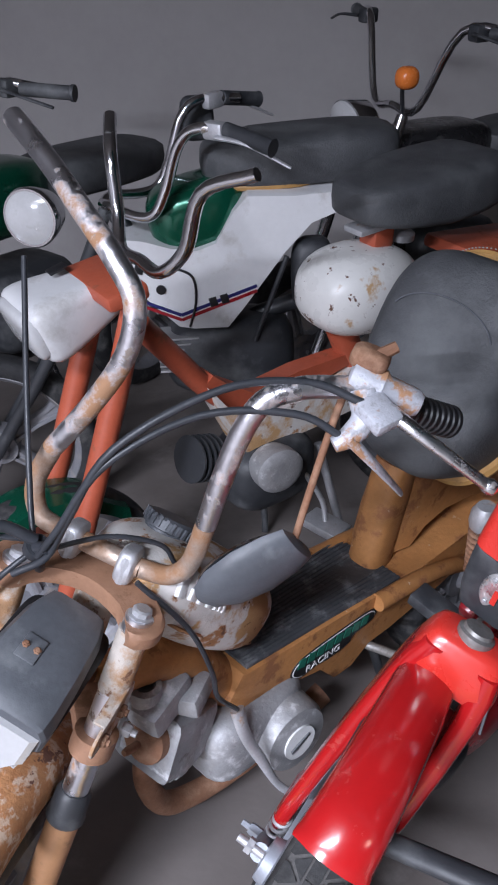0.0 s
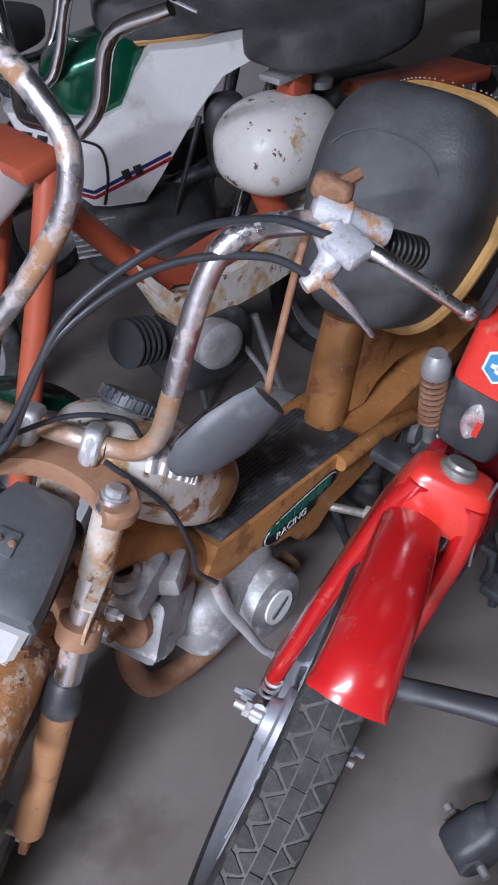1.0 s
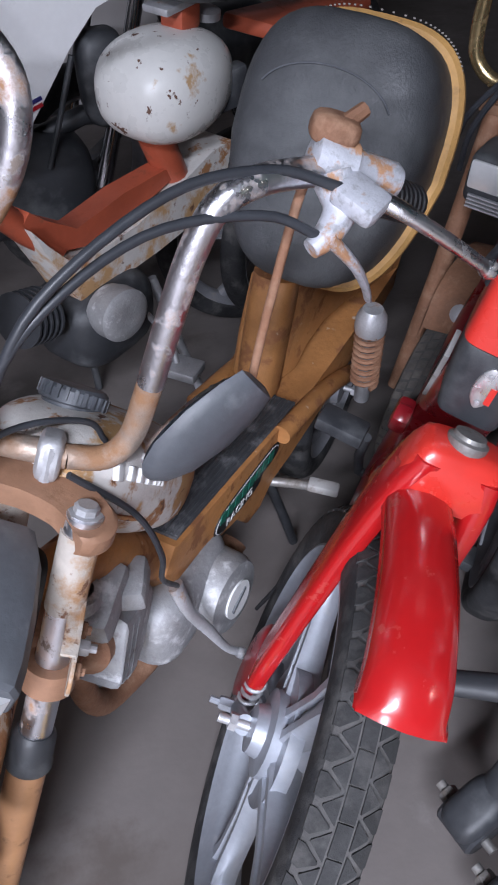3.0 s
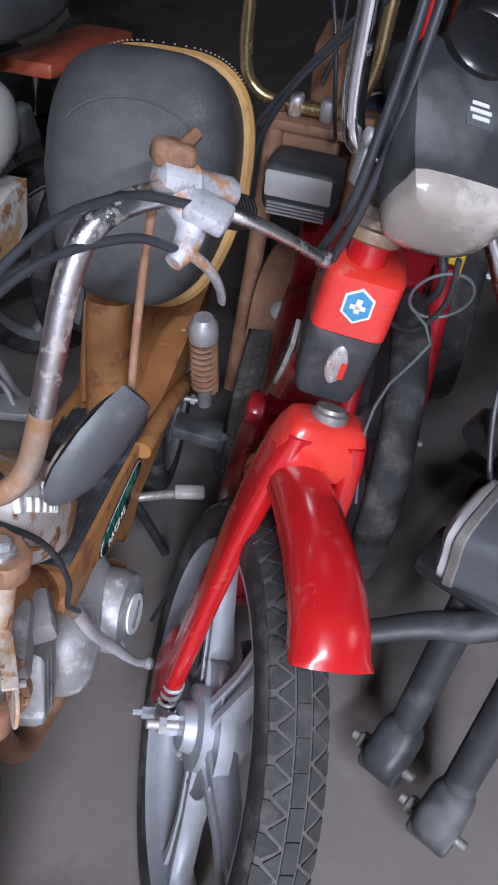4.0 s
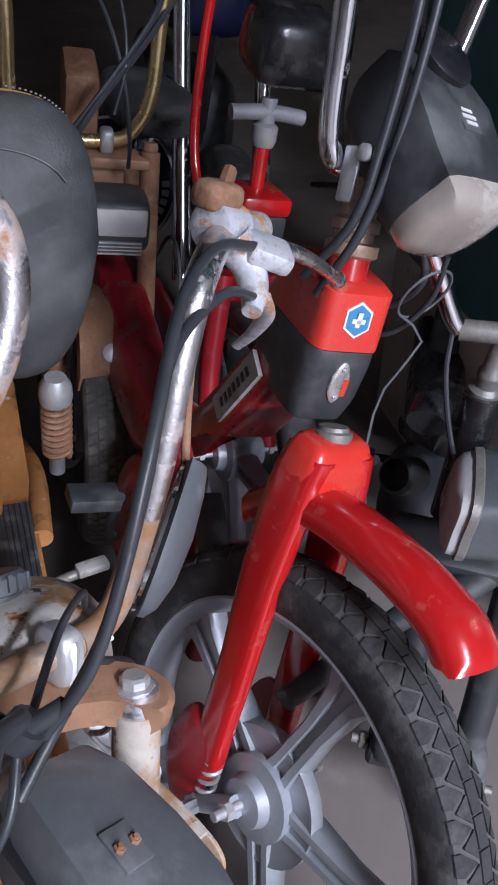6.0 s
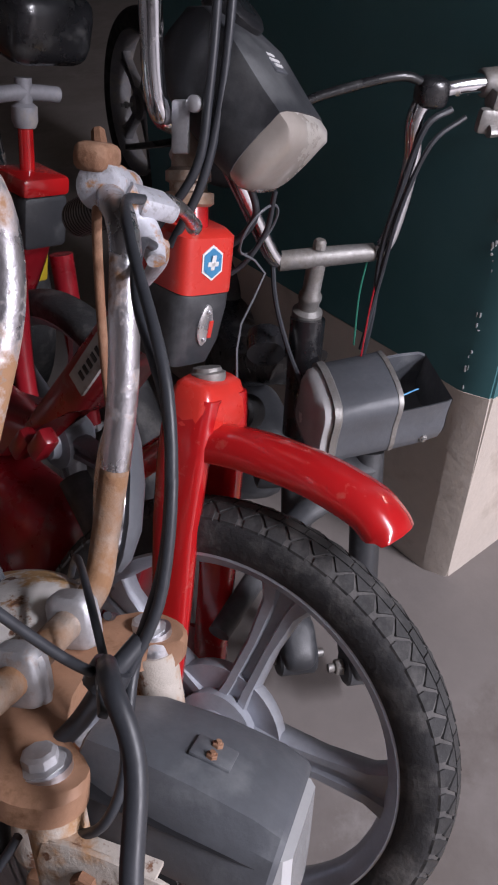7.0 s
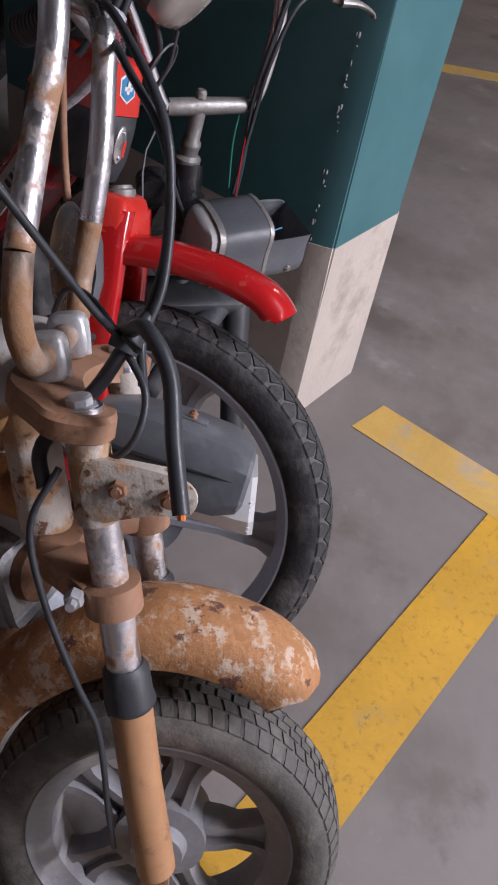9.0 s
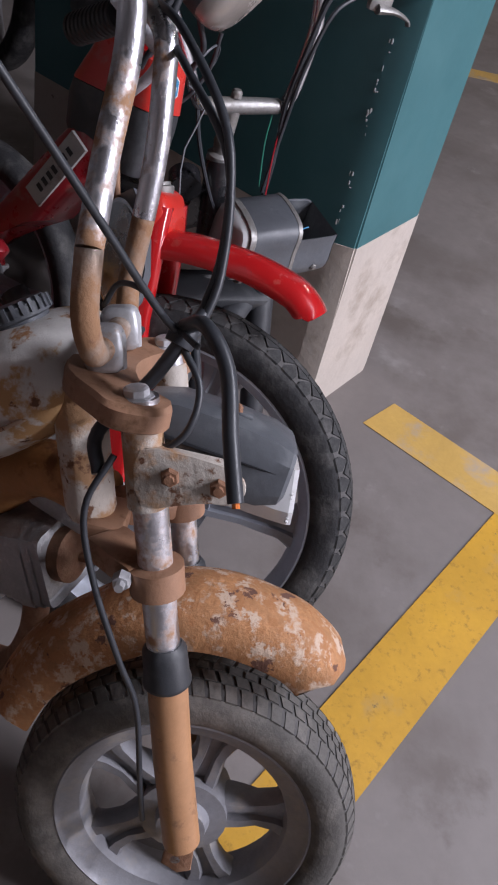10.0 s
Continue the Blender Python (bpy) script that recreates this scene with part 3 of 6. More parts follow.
    loft(bm, lo)
    clamp = part("top_clamp", bm, m_clamp, t, FB, "brown rusted top fork clamp")
    for y in (-0.079, 0.076):
        bm = B()
        lathe(bm, [(0.0155, 0), (0.0155, 0.003), (0.0115, 0.004), (0.0115, 0.010), (0.009, 0.012)], (-0.130, y, 0.522), (-0.25, 0, 1), 8)
        part("fork_nut", bm, m_zinc, clamp, FB, "dull zinc fork nuts")
    for y in (-0.035, 0.035):
        bm = B()
        superell(bm, (-0.172, y, 0.545), (0.019, 0.012, 0.022), 0.5, 0.5, 14, 8, None, (0, -14, 0))
        lathe(bm, [(0.006, 0), (0.006, 0.03), (0.004, 0.034)], (-0.155, y, 0.53), (-0.2, 0, 1), 8)
        part("bar_clamp", bm, m_zinc, clamp, FB, "zinc handlebar clamps")
    bm = B()
    box(bm, (-0.148, 0, 0.352), (0.04, 0.07, 0.026), (0, 0, 0), 0.006)
    low = part("lower_clamp", bm, m_clamp, t, FB, "brown rusted lower fork clamp")
    for y in (-0.079, 0.076):
        bm = B()
        lathe(bm, [(0.019, -0.016), (0.0265, -0.014), (0.0265, 0.014), (0.019, 0.016)], (-0.083, y, 0.352), (-0.25, 0, 1), 24)
        box(bm, (-0.118, y * 0.72, 0.352), (0.065, 0.05, 0.024), (0, 0, 38 * (1 if y > 0 else -1)), 0.005)
        part("clamp_ring", bm, m_clamp, low, FB)
    for y in (-0.1, 0.1):
        bm = B()
        bolt(bm, (-0.112, y * 0.98, 0.356), (0, 1 if y > 0 else -1, 0), 0.009, 0.012)
        part("clamp_bolt", bm, m_zinc, t, FB)
    bm = B()
    lathe(bm, [(0.022, 0), (0.026, 0.01), (0.026, 0.15), (0.022, 0.16)], (-0.165, 0, 0.355), (-0.25, 0, 1), 20)
    part("head_tube", bm, m_cream_rust, t, FB, "rusted steering head")
    # headlight bracket
    for y in (-0.096, 0.093):
        bm = B()
        sg = 1 if y > 0 else -1
        dz = -0.05 if y > 0 else 0.0
        plate(bm, [(a, b + dz) for a, b in rounded([(-0.118, 0.485), (-0.055, 0.488), (-0.03, 0.482), (-0.022, 0.468), (-0.03, 0.452), (-0.06, 0.448), (-0.108, 0.432)], 3)], 0.004, "y", y, 0.001)
        box(bm, (-0.08, y - sg * 0.006, 0.486 + dz), (0.07, 0.014, 0.004), (0, 0, 0), 0.001)
        br = part("headlight_bracket", bm, m_cream_rust, t, FB, "rusted white headlight bracket")
        for x in (-0.088, -0.045):
            bm = B()
            bolt(bm, (x, y + sg * 0.002, 0.467 + dz), (0, sg, 0), 0.0085, 0.006)
            part("bracket_bolt", bm, m_brown, br, FB)
    # headlight: upper shell, lower shell and lens
    hl = new("headlight")
    hl.parent, BASE[hl] = t, BASE[t]
    bm = B()

    HB = FB @ Matrix.Translation((-0.052, 0, 0.462)) @ pose(0, 0, 0, -10, 6, 0)
    rings = []
    for x, hw, top, low in ((-0.084, 0.026, 0.020, -0.022), (-0.079, 0.038, 0.031, -0.030), (-0.05, 0.047, 0.039, -0.036), (0.0, 0.052, 0.040, -0.038), (0.045, 0.054, 0.036, -0.036), (0.064, 0.053, 0.030, -0.028), (0.068, 0.050, 0.026, -0.022)):
        rings.append([V(x, y, z) for y, z in ((-hw, 0.004), (-hw, top * 0.45), (-hw * 0.86, top * 0.86), (-hw * 0.62, top), (hw * 0.62, top), (hw * 0.86, top * 0.86), (hw, top * 0.45), (hw, 0.004), (hw, low * 0.55), (hw * 0.88, low * 0.9), (hw * 0.6, low), (-hw * 0.6, low), (-hw * 0.88, low * 0.9), (-hw, low * 0.55))])
    loft(bm, rings)
    part("upper_shell", bm, m_grey_shell, hl, HB, "dusty greyed plastic headlight shell", 28)
    bm = B()
    superell(bm, (-0.006, 0, 0.004), (0.0765, 0.0555, 0.0013), 0.3, 0.3, 40, 8)
    part("seam", bm, m_decal_black, hl, HB)
    bm = B()
    loft(bm, [[V(x + 0.20 * (0.02 - z), y, z) for y, z in ((-w, 0.012), (w, 0.012), (w * 0.94, -0.03), (w * 0.66, -0.046), (-w * 0.66, -0.046), (-w * 0.94, -0.03))] for x, w in ((0.012, 0.046), (0.055, 0.049), (0.068, 0.047), (0.073, 0.040))])
    part("lens", bm, m_glass, hl, HB, "clear ribbed headlight lens with a chipped silver rim", 25)
    bm = B()
    loft(bm, [[V(x + 0.20 * (0.02 - z), y, z) for y, z in ((-w, 0.006), (w, 0.006), (w * 0.94, -0.03), (w * 0.66, -0.042), (-w * 0.66, -0.042), (-w * 0.94, -0.03))] for x, w in ((0.0, 0.038), (0.045, 0.044), (0.058, 0.044))])
    part("reflector", bm, m_reflector, hl, HB)
    bm = B()
    for k in range(8):
        box(bm, (0.080 - k * 0.0008, 0, -0.041 + k * 0.0042), (0.003, 0.078 + 0.002 * k, 0.0016), (0, 0, 0), 0.0005, 1)
    part("lens_rib", bm, m_glass, hl, HB)
    bm = B()
    box(bm, (0.004, -0.012, 0.0405), (0.030, 0.024, 0.003), (0, 3, 0), 0.001)
    mount = part("mount_plate", bm, m_grey_shell, hl, HB)
    bm = B()
    for y in (-0.019, -0.005):
        bolt(bm, (0.004, y, 0.0415), (0, 0, 1), 0.0042, 0.003)
    part("rusty_screw", bm, m_brown, mount, HB)
    # handlebar
    bm = B()
    left = [(-0.172, 0.0, 0.547), (-0.172, 0.05, 0.547), (-0.177, 0.082, 0.551), (-0.182, 0.100, 0.577), (-0.179, 0.104, 0.64), (-0.177, 0.105, 0.70), (-0.181, 0.108, 0.762), (-0.188, 0.118, 0.803), (-0.206, 0.144, 0.822), (-0.230, 0.178, 0.828), (-0.246, 0.205, 0.832)]
    right = [(-0.172, -0.05, 0.547), (-0.172, -0.083, 0.556), (-0.18, -0.098, 0.59), (-0.186, -0.088, 0.64), (-0.19, -0.056, 0.71), (-0.19, -0.03, 0.785), (-0.196, -0.034, 0.84), (-0.205, -0.066, 0.87), (-0.225, -0.115, 0.893), (-0.26, -0.18, 0.915), (-0.30, -0.25, 0.93)]
    tube(bm, [V(*p) for p in left[1:5]], 0.0115, 16, 5)
    tube(bm, [V(*p) for p in ((-0.172, 0.05, 0.547), (-0.172, 0, 0.547), (-0.172, -0.05, 0.547))], 0.0115, 16, 3)
    tube(bm, [V(*p) for p in right[0:4]], 0.0115, 16, 5)
    bar = part("handlebar", bm, m_bar_rust, t, FB, "tall handlebar, chrome gone to rust below")
    bm = B()
    tube(bm, [V(*p) for p in left[4:]], 0.0117, 16, 5)
    tube(bm, [V(*p) for p in right[3:]], 0.0117, 16, 5)
    part("bar_top", bm, m_chrome_rust, bar, FB, "pitted chrome bar ends")
    # left lever perch
    bm = B()
    lathe(bm, [(0.014, -0.02), (0.019, -0.018), (0.019, 0.014), (0.0155, 0.018), (0.0145, 0.05), (0.011, 0.056)], (-0.246, 0.2, 0.836), (-0.1, 1, -0.05), 20)
    tube(bm, [V(-0.236, 0.2, 0.83), V(-0.222, 0.212, 0.812), V(-0.205, 0.205, 0.795), V(-0.196, 0.195, 0.785)], [0.017, 0.014, 0.011, 0.008], 14, 4)
    box(bm, (-0.215, 0.222, 0.826), (0.04, 0.034, 0.018), (20, 10, 60), 0.006)
    perch = part("lever_perch", bm, m_perch, t, FB, "pale corroded lever perch")
    bm = B()
    superell(bm, (-0.252, 0.193, 0.858), (0.016, 0.02, 0.012), 0.6, 0.6, 14, 8)
    tube(bm, [V(-0.25, 0.195, 0.86), V(-0.262, 0.212, 0.876)], [0.007, 0.006], 8, 1)
    part("mirror_clamp", bm, m_brown, perch, FB, "brown rusted mirror clamp with bolt")
    bm = B()
    tube(bm, [V(-0.225, 0.23, 0.828), V(-0.215, 0.26, 0.825), V(-0.216, 0.305, 0.812), V(-0.222, 0.343, 0.798)], [0.010, 0.0085, 0.0075, 0.007], 12, 5, 0.8)
    lathe(bm, [(0.002, -0.009), (0.007, -0.006), (0.009, 0), (0.007, 0.006), (0.002, 0.009)], (-0.223, 0.347, 0.797), (0, 1, -0.1), 12)
    part("brake_lever", bm, m_lever, perch, FB, "chrome brake lever with ball end")
    bm = B()
    tube(bm, [V(-0.2, 0.205, 0.797), V(-0.212, 0.236, 0.775), V(-0.24, 0.262, 0.745), V(-0.265, 0.277, 0.722)], [0.010, 0.008, 0.006, 0.005], 10, 5, 0.6)
    part("decompression_lever", bm, m_perch, perch, FB)
    # mirror hanging from the perch
    bm = B()
    tube(bm, [V(-0.246, 0.186, 0.85), V(-0.244, 0.183, 0.80), V(-0.235, 0.189, 0.70), V(-0.225, 0.195, 0.630)], 0.0042, 10, 4)
    mir = part("mirror", bm, m_brown, t, FB, "rear mirror hanging upside down on a rusty stem")
    a, b = V(-0.226, 0.198, 0.634), V(-0.183, 0.124, 0.533)
    bm = B()
    ax = (b - a).normalized()
    view = V(0.343, 0.809, 0.40).normalized()
    side = ax.cross(view).normalized()
    nrm = side.cross(ax)
    prof = [(-0.02, 0.02), (0.0, 0.034), (0.16, 0.042), (0.45, 0.047), (0.75, 0.041), (0.93, 0.026), (1.0, 0.01)]
    ln = (b - a).length
    rings = []
    for s, w in prof:
        rings.append([a + ax * s * ln + side * w * math.cos(q) + nrm * (0.024 if math.sin(q) > 0 else 0.004) * math.sin(q) * (w / 0.047) for q in (2 * math.pi * i / 18 for i in range(18))])
    loft(bm, rings)
    part("mirror_back", bm, m_grey_shell, mir, FB, "greyed plastic mirror housing")
    for nm, k0, d0, d1, mt in (("mirror_rim", 1.0, -0.0035, -0.0065, m_chrome), ("mirror_glass", 0.92, -0.006, -0.0075, m_mirror)):
        bm = B()
        loft(bm, [[a + ax * (0.49 + 0.49 * k0 * math.cos(q)) * ln + side * 0.045 * k0 * math.sin(q) + nrm * d for q in (2 * math.pi * i / 32 for i in range(32))] for d in (d0, d1)])
        part(nm, bm, mt, mir, FB)
    # cables
    for nm, pts, r in (
        ("brake_cable", [(-0.215, 0.205, 0.83), (-0.205, 0.15, 0.832), (-0.165, 0.08, 0.81), (-0.105, 0.012, 0.74), (-0.088, -0.012, 0.65), (-0.095, -0.03, 0.58), (-0.085, -0.06, 0.545)], 0.0042),
        ("throttle_cable", [(-0.2, 0.2, 0.795), (-0.19, 0.15, 0.803), (-0.155, 0.07, 0.78), (-0.1, 0.008, 0.72), (-0.085, -0.02, 0.63), (-0.095, -0.04, 0.575)], 0.004),
        ("loom_cable", [(-0.092, -0.03, 0.595), (-0.105, -0.05, 0.572), (-0.125, -0.05, 0.53), (-0.16, -0.07, 0.48), (-0.15, -0.09, 0.45)], 0.0065),
        ("loose_cable", [(-0.105, -0.05, 0.585), (-0.085, -0.085, 0.6), (-0.06, -0.105, 0.575), (-0.045, -0.135, 0.53), (-0.03, -0.16, 0.488)], 0.0068),
        ("speed_cable", [(-0.105, -0.05, 0.57), (-0.08, -0.07, 0.54), (-0.085, -0.085, 0.5), (-0.12, -0.08, 0.47)], 0.0034),
        ("thin_cable", [(-0.27, -0.2, 0.80), (-0.19, -0.13, 0.69), (-0.13, -0.075, 0.605), (-0.105, -0.05, 0.575)], 0.0034),
        ("front_cable", [(-0.14, -0.088, 0.47), (-0.155, -0.105, 0.42), (-0.135, -0.11, 0.35), (-0.1, -0.108, 0.27), (-0.075, -0.1, 0.21), (-0.055, -0.09, 0.1), (-0.045, -0.085, 0.05)], 0.0032),
        ("tank_cable", [(-0.105, -0.045, 0.57), (-0.15, 0.01, 0.59), (-0.185, 0.06, 0.58), (-0.200, 0.080, 0.55)], 0.003),
    ):
        bm = B()
        tube(bm, [V(*p) for p in pts], r, 10, 6)
        part("cable", bm, m_cable, t, FB, "grey-black control cable" if nm != "loose_cable" else "loose cut cable end")
    bm = B()
    lathe(bm, [(0.013, -0.008), (0.014, 0), (0.013, 0.008)], (-0.105, -0.048, 0.575), (0.3, 0.4, 1), 14)
    box(bm, (-0.098, -0.07, 0.582), (0.006, 0.04, 0.005), (0, 20, 30), 0.001)
    part("cable_tie", bm, m_cable, t, FB)
    bm = B()
    lathe(bm, [(0.0032, -0.001), (0.0032, 0.004)], (-0.03, -0.16, 0.488), (0.2, -0.3, -0.6), 8)
    part("copper_strand", bm, m_indicator, t, FB)

    # tank
    def tankshape(p):
        return V(p.x, p.y, p.z * (1 - 0.12 * max(0, p.x)))

    bm = B()
    FT = FQ @ Matrix.Translation((-0.165, -0.006, 0.560)) @ pose(0, 0, 0, 0, -45, 0)
    superell(bm, (0, 0, 0), (0.158, 0.088, 0.066), 0.72, 0.72, 44, 24, tankshape)
    tank = part("fuel_tank", bm, m_tank_rust, t, FT, "white fuel tank with heavy rust stains")
    bm = B()
    plate(bm, rounded([(0.10, -0.072), (0.02, -0.082), (-0.09, -0.076), (-0.135, -0.05), (-0.135, 0.05), (-0.09, 0.076), (0.02, 0.082), (0.10, 0.072)], 4), 0.004, "z", -0.030, 0.001)
    part("tank_flange", bm, m_fender_rust, tank, FT, "rusted seam flange of the tank")
    bm = B()
    lathe(bm, [(0.03, -0.02), (0.03, 0.0), (0.034, 0.002), (0.034, 0.014), (0.030, 0.018)], (0.085, -0.012, 0.056), (0.1, -0.05, 1), 24)
    for k in range(24):
        a = k * math.pi / 12
        box(bm, (0.086 + 0.034 * math.cos(a), -0.012 + 0.034 * math.sin(a), 0.064), (0.004, 0.004, 0.013), (0, 0, math.degrees(a)), 0.0)
    part("fuel_cap", bm, m_grey_shell, tank, FT, "black ribbed fuel cap")

    # plain bars in place of the maker's lettering
    def tank_skin(x, z):
        p = 2 / 0.72
        return 0.088 * (1 - abs(x / 0.158) ** p - abs(z / 0.066) ** p) ** (1 / p)

    bm = B()
    x = 0.122
    for w, h, up in ((0.015, 0.026, 0.003), (0.011, 0.015, 0), (0.012, 0.015, 0), (0.011, 0.015, 0), (0.005, 0.025, 0.005), (0.005, 0.025, 0.005), (0.005, 0.021, 0.003)):
        z = 0.014 + up
        y0, y1 = tank_skin(x - w / 2, z), tank_skin(x - w / 2, z + 0.01)
        box(bm, (x - w / 2, y0 - 0.001, z), (w, 0.007, h), (math.degrees(math.atan2(y0 - y1, 0.01)), 0, 0), 0.0015)
        x -= w + 0.004
    part("tank_lettering", bm, m_decal_white, tank, FT, "white lettering bars on the tank")
    # frame
    bm = B()
    outline = [(-0.19, 0.355), (-0.215, 0.402), (-0.40, 0.390), (-0.57, 0.374), (-0.70, 0.384), (-0.85, 0.400), (-0.98, 0.425), (-0.98, 0.380), (-0.85, 0.335), (-0.70, 0.290), (-0.56, 0.268), (-0.505, 0.266), (-0.465, 0.236), (-0.425, 0.236), (-0.385, 0.285), (-0.33, 0.300), (-0.27, 0.300), (-0.22, 0.312)]

    def rail(x):
        return 0.064 + 0.08 * (-x - 0.2)

    rings = []
    for side_, s in ((0, 0.985), (0, 1.0), (1, 1.0), (1, 0.985)):
        rings.append([V(-0.55 + (a + 0.55) * s, (rail(a) - (0 if s == 1 else -0.003)) if side_ else -0.045 + (0.003 if s == 1 else 0), 0.335 + (b - 0.335) * s) for a, b in outline])
    loft(bm, rings)
    fr = part("frame", bm, m_orange, t, FQ, "rusty orange pressed-steel step frame")
    bm = B()
    tube(bm, [V(-0.02, 0.0, 0.50), V(-0.12, 0.01, 0.47), V(-0.23, 0.025, 0.33)], [0.03, 0.034, 0.036], 16, 4)
    part("down_tube", bm, m_orange, fr, FQ)
    bm = B()
    for y in (-0.05, 0.095):
        tube(bm, [V(-0.5, y, 0.37), V(-0.65, y + 0.02, 0.36), V(-0.85, y + 0.03, 0.27)], [0.016, 0.015, 0.014], 12, 4)
    part("swing_arm", bm, m_orange, fr, FQ)
    # rear section: post and rear fender block
    bm = B()
    rings = []
    for z, x0, x1, w in ((0.362, -0.536, -0.612, 0.032), (0.45, -0.548, -0.622, 0.033), (0.52, -0.562, -0.632, 0.034), (0.575, -0.578, -0.640, 0.034)):
        cx, hx = (x0 + x1) / 2, (x0 - x1) / 2
        rings.append([V(cx + hx * math.copysign(abs(math.cos(q)) ** 0.7, math.cos(q)), 0.022 + w * math.copysign(abs(math.sin(q)) ** 0.7, math.sin(q)), z) for q in (2 * math.pi * i / 20 for i in range(20))])
    loft(bm, rings)
    part("seat_post", bm, m_orange, fr, FQ, "broad orange seat post")
    bm = B()
    prof = [(-0.575, 0.39), (-0.585, 0.47), (-0.605, 0.560), (-0.70, 0.558), (-0.80, 0.535), (-0.90, 0.497), (-0.985, 0.45), (-0.98, 0.42), (-0.90, 0.428), (-0.83, 0.436), (-0.77, 0.445), (-0.71, 0.442), (-0.665, 0.420), (-0.635, 0.385)]
    loft(bm, [[V(-0.75 + (a + 0.75) * s, y + 0.2 * (-a - 0.6), 0.47 + (b - 0.47) * s) for a, b in prof] for y, s in ((-0.02, 0.97), (-0.015, 1), (0.048, 1), (0.053, 0.97))])
    part("rear_panel", bm, m_orange, fr, FQ, "orange rear frame panel with worn paint")
    # rubber mat with ribs
    bm = B()
    loft(bm, [[V(x, y, z) for y, z in ((-0.043, z0), (rail(x) - 0.004, z0), (rail(x) - 0.004, z0 - 0.008), (-0.043, z0 - 0.008))] for x, z0 in ((-0.225, 0.406), (-0.4, 0.394), (-0.57, 0.379))])
    mat_ob = part("foot_mat", bm, m_mat, t, FQ, "black ribbed rubber foot mat")
    for k in range(17):
        bm = B()
        f = k / 16
        tube(bm, [V(x, -0.040 + f * (rail(x) + 0.034), z0 - 0.001) for x, z0 in ((-0.228, 0.406), (-0.4, 0.394), (-0.53 if 5 < k < 12 else -0.568, 0.380))], 0.0030, 6, 3)
        part("mat_rib", bm, m_mat, mat_ob, FQ)
    # sticker
    bm = B()
    pts = rounded([(-0.313, 0.322), (-0.322, 0.344), (-0.36, 0.354), (-0.47, 0.358), (-0.502, 0.352), (-0.507, 0.336), (-0.49, 0.327), (-0.455, 0.323), (-0.445, 0.308), (-0.40, 0.304), (-0.37, 0.308), (-0.335, 0.306)], 4)
    cx, cz = -0.408, 0.332
    st = None
    for nm, kx, kz, d0, d1, mt in (("sticker", 1, 1, 0.0, 0.0042, m_decal_black), ("sticker_border", 0.965, 0.90, 0.0036, 0.0048, m_decal_white), ("sticker_field", 0.945, 0.84, 0.0044, 0.0054, m_decal_black)):
        bm = B()
        loft(bm, [[V(cx + (a - cx) * kx, rail(cx + (a - cx) * kx) + d, cz + (b - cz) * kz) for a, b in pts] for d in (d0, d1)])
        ob = part(nm, bm, mt, st or t, FQ, "dark sticker with green bars and a white border" if st is None else "")
        st = st or ob
    bm = B()
    for k in range(8):
        x = -0.334 - k * 0.0205
        box(bm, (x, rail(x) + 0.0056, 0.342), (0.016, 0.0012, 0.019), (0, -12, -4.6), 0)
    part("green_bar", bm, m_green_decal, st, FQ, "green lettering bars")
    FS = FQ @ Matrix.Translation((-0.344, rail(-0.344) + 0.0056, 0.3125)) @ Matrix(((-1, 0, 0, 0), (0.08, 0, 1, 0), (0, 1, 0, 0), (0, 0, 0, 1)))
    part("sticker_word", word("RACING", 0.021, 0.0004), m_decal_white, st, FS)
    # engine
    eng = new("engine")
    eng.parent, BASE[eng] = t, BASE[t]
    bm = B()
    superell(bm, (-0.245, 0.03, 0.262), (0.10, 0.07, 0.068), 0.5, 0.5, 26, 14)
    part("crankcase", bm, m_alu, eng, FQ, "dull grey crankcase")
    bm = B()
    lathe(bm, [(0.058, -0.03), (0.062, 0.0), (0.061, 0.03), (0.055, 0.042), (0.032, 0.046)], (-0.283, 0.088, 0.250), (0.12, 1, 0.12), 40)
    cov = part("flywheel_cover", bm, m_alu, eng, FQ, "grey round flywheel cover")
    bm = B()
    lathe(bm, [(0.030, 0.0), (0.030, 0.004)], V(-0.283, 0.088, 0.250) + V(0.12, 1, 0.12).normalized() * 0.045, (0.12, 1, 0.12), 28)
    part("cover_badge", bm, m_decal_white, cov, FQ, "pale oval badge")
    bm = B()
    box(bm, V(-0.283, 0.088, 0.250) + V(0.12, 1, 0.12).normalized() * 0.05, (0.042, 0.003, 0.009), (0, 18, 0), 0.001)
    part("badge_bar", bm, m_grey_shell, cov, FQ)
    d = V(0.72, 0.1, 0.28).normalized()
    c = V(-0.145, 0.015, 0.325)
    for k in range(7):
        bm = B()
        s = 0.062 - 0.002 * abs(k - 4)
        q = d.to_track_quat("X", "Z").to_euler()
        box(bm, c + d * (0.012 * k), (0.0045, s * 1.7, s * 1.75), [math.degrees(v) for v in q], 0.012, 2)
        part("cooling_fin", bm, m_alu, eng, FQ)
    bm = B()
    lathe(bm, [(0.034, -0.03), (0.034, 0.09), (0.02, 0.1)], c, d, 20)
    part("barrel", bm, m_brown, eng, FQ)
    bm = B()
    lathe(bm, [(0.011, 0), (0.011, 0.014), (0.006, 0.016), (0.006, 0.038), (0.0045, 0.045)], c + d * 0.085, d, 10)
    part("spark_plug", bm, m_brown, eng, FQ, "rusty spark plug")
    # carburettor block above
    bm = B()
    box(bm, (-0.085, 0.035, 0.435), (0.085, 0.055, 0.05), (0, 12, 12), 0.01)
    lathe(bm, [(0.022, -0.03), (0.022, 0.01), (0.014, 0.012), (0.013, -0.005)], (-0.065, 0.03, 0.465), (0, 0, 1), 18)
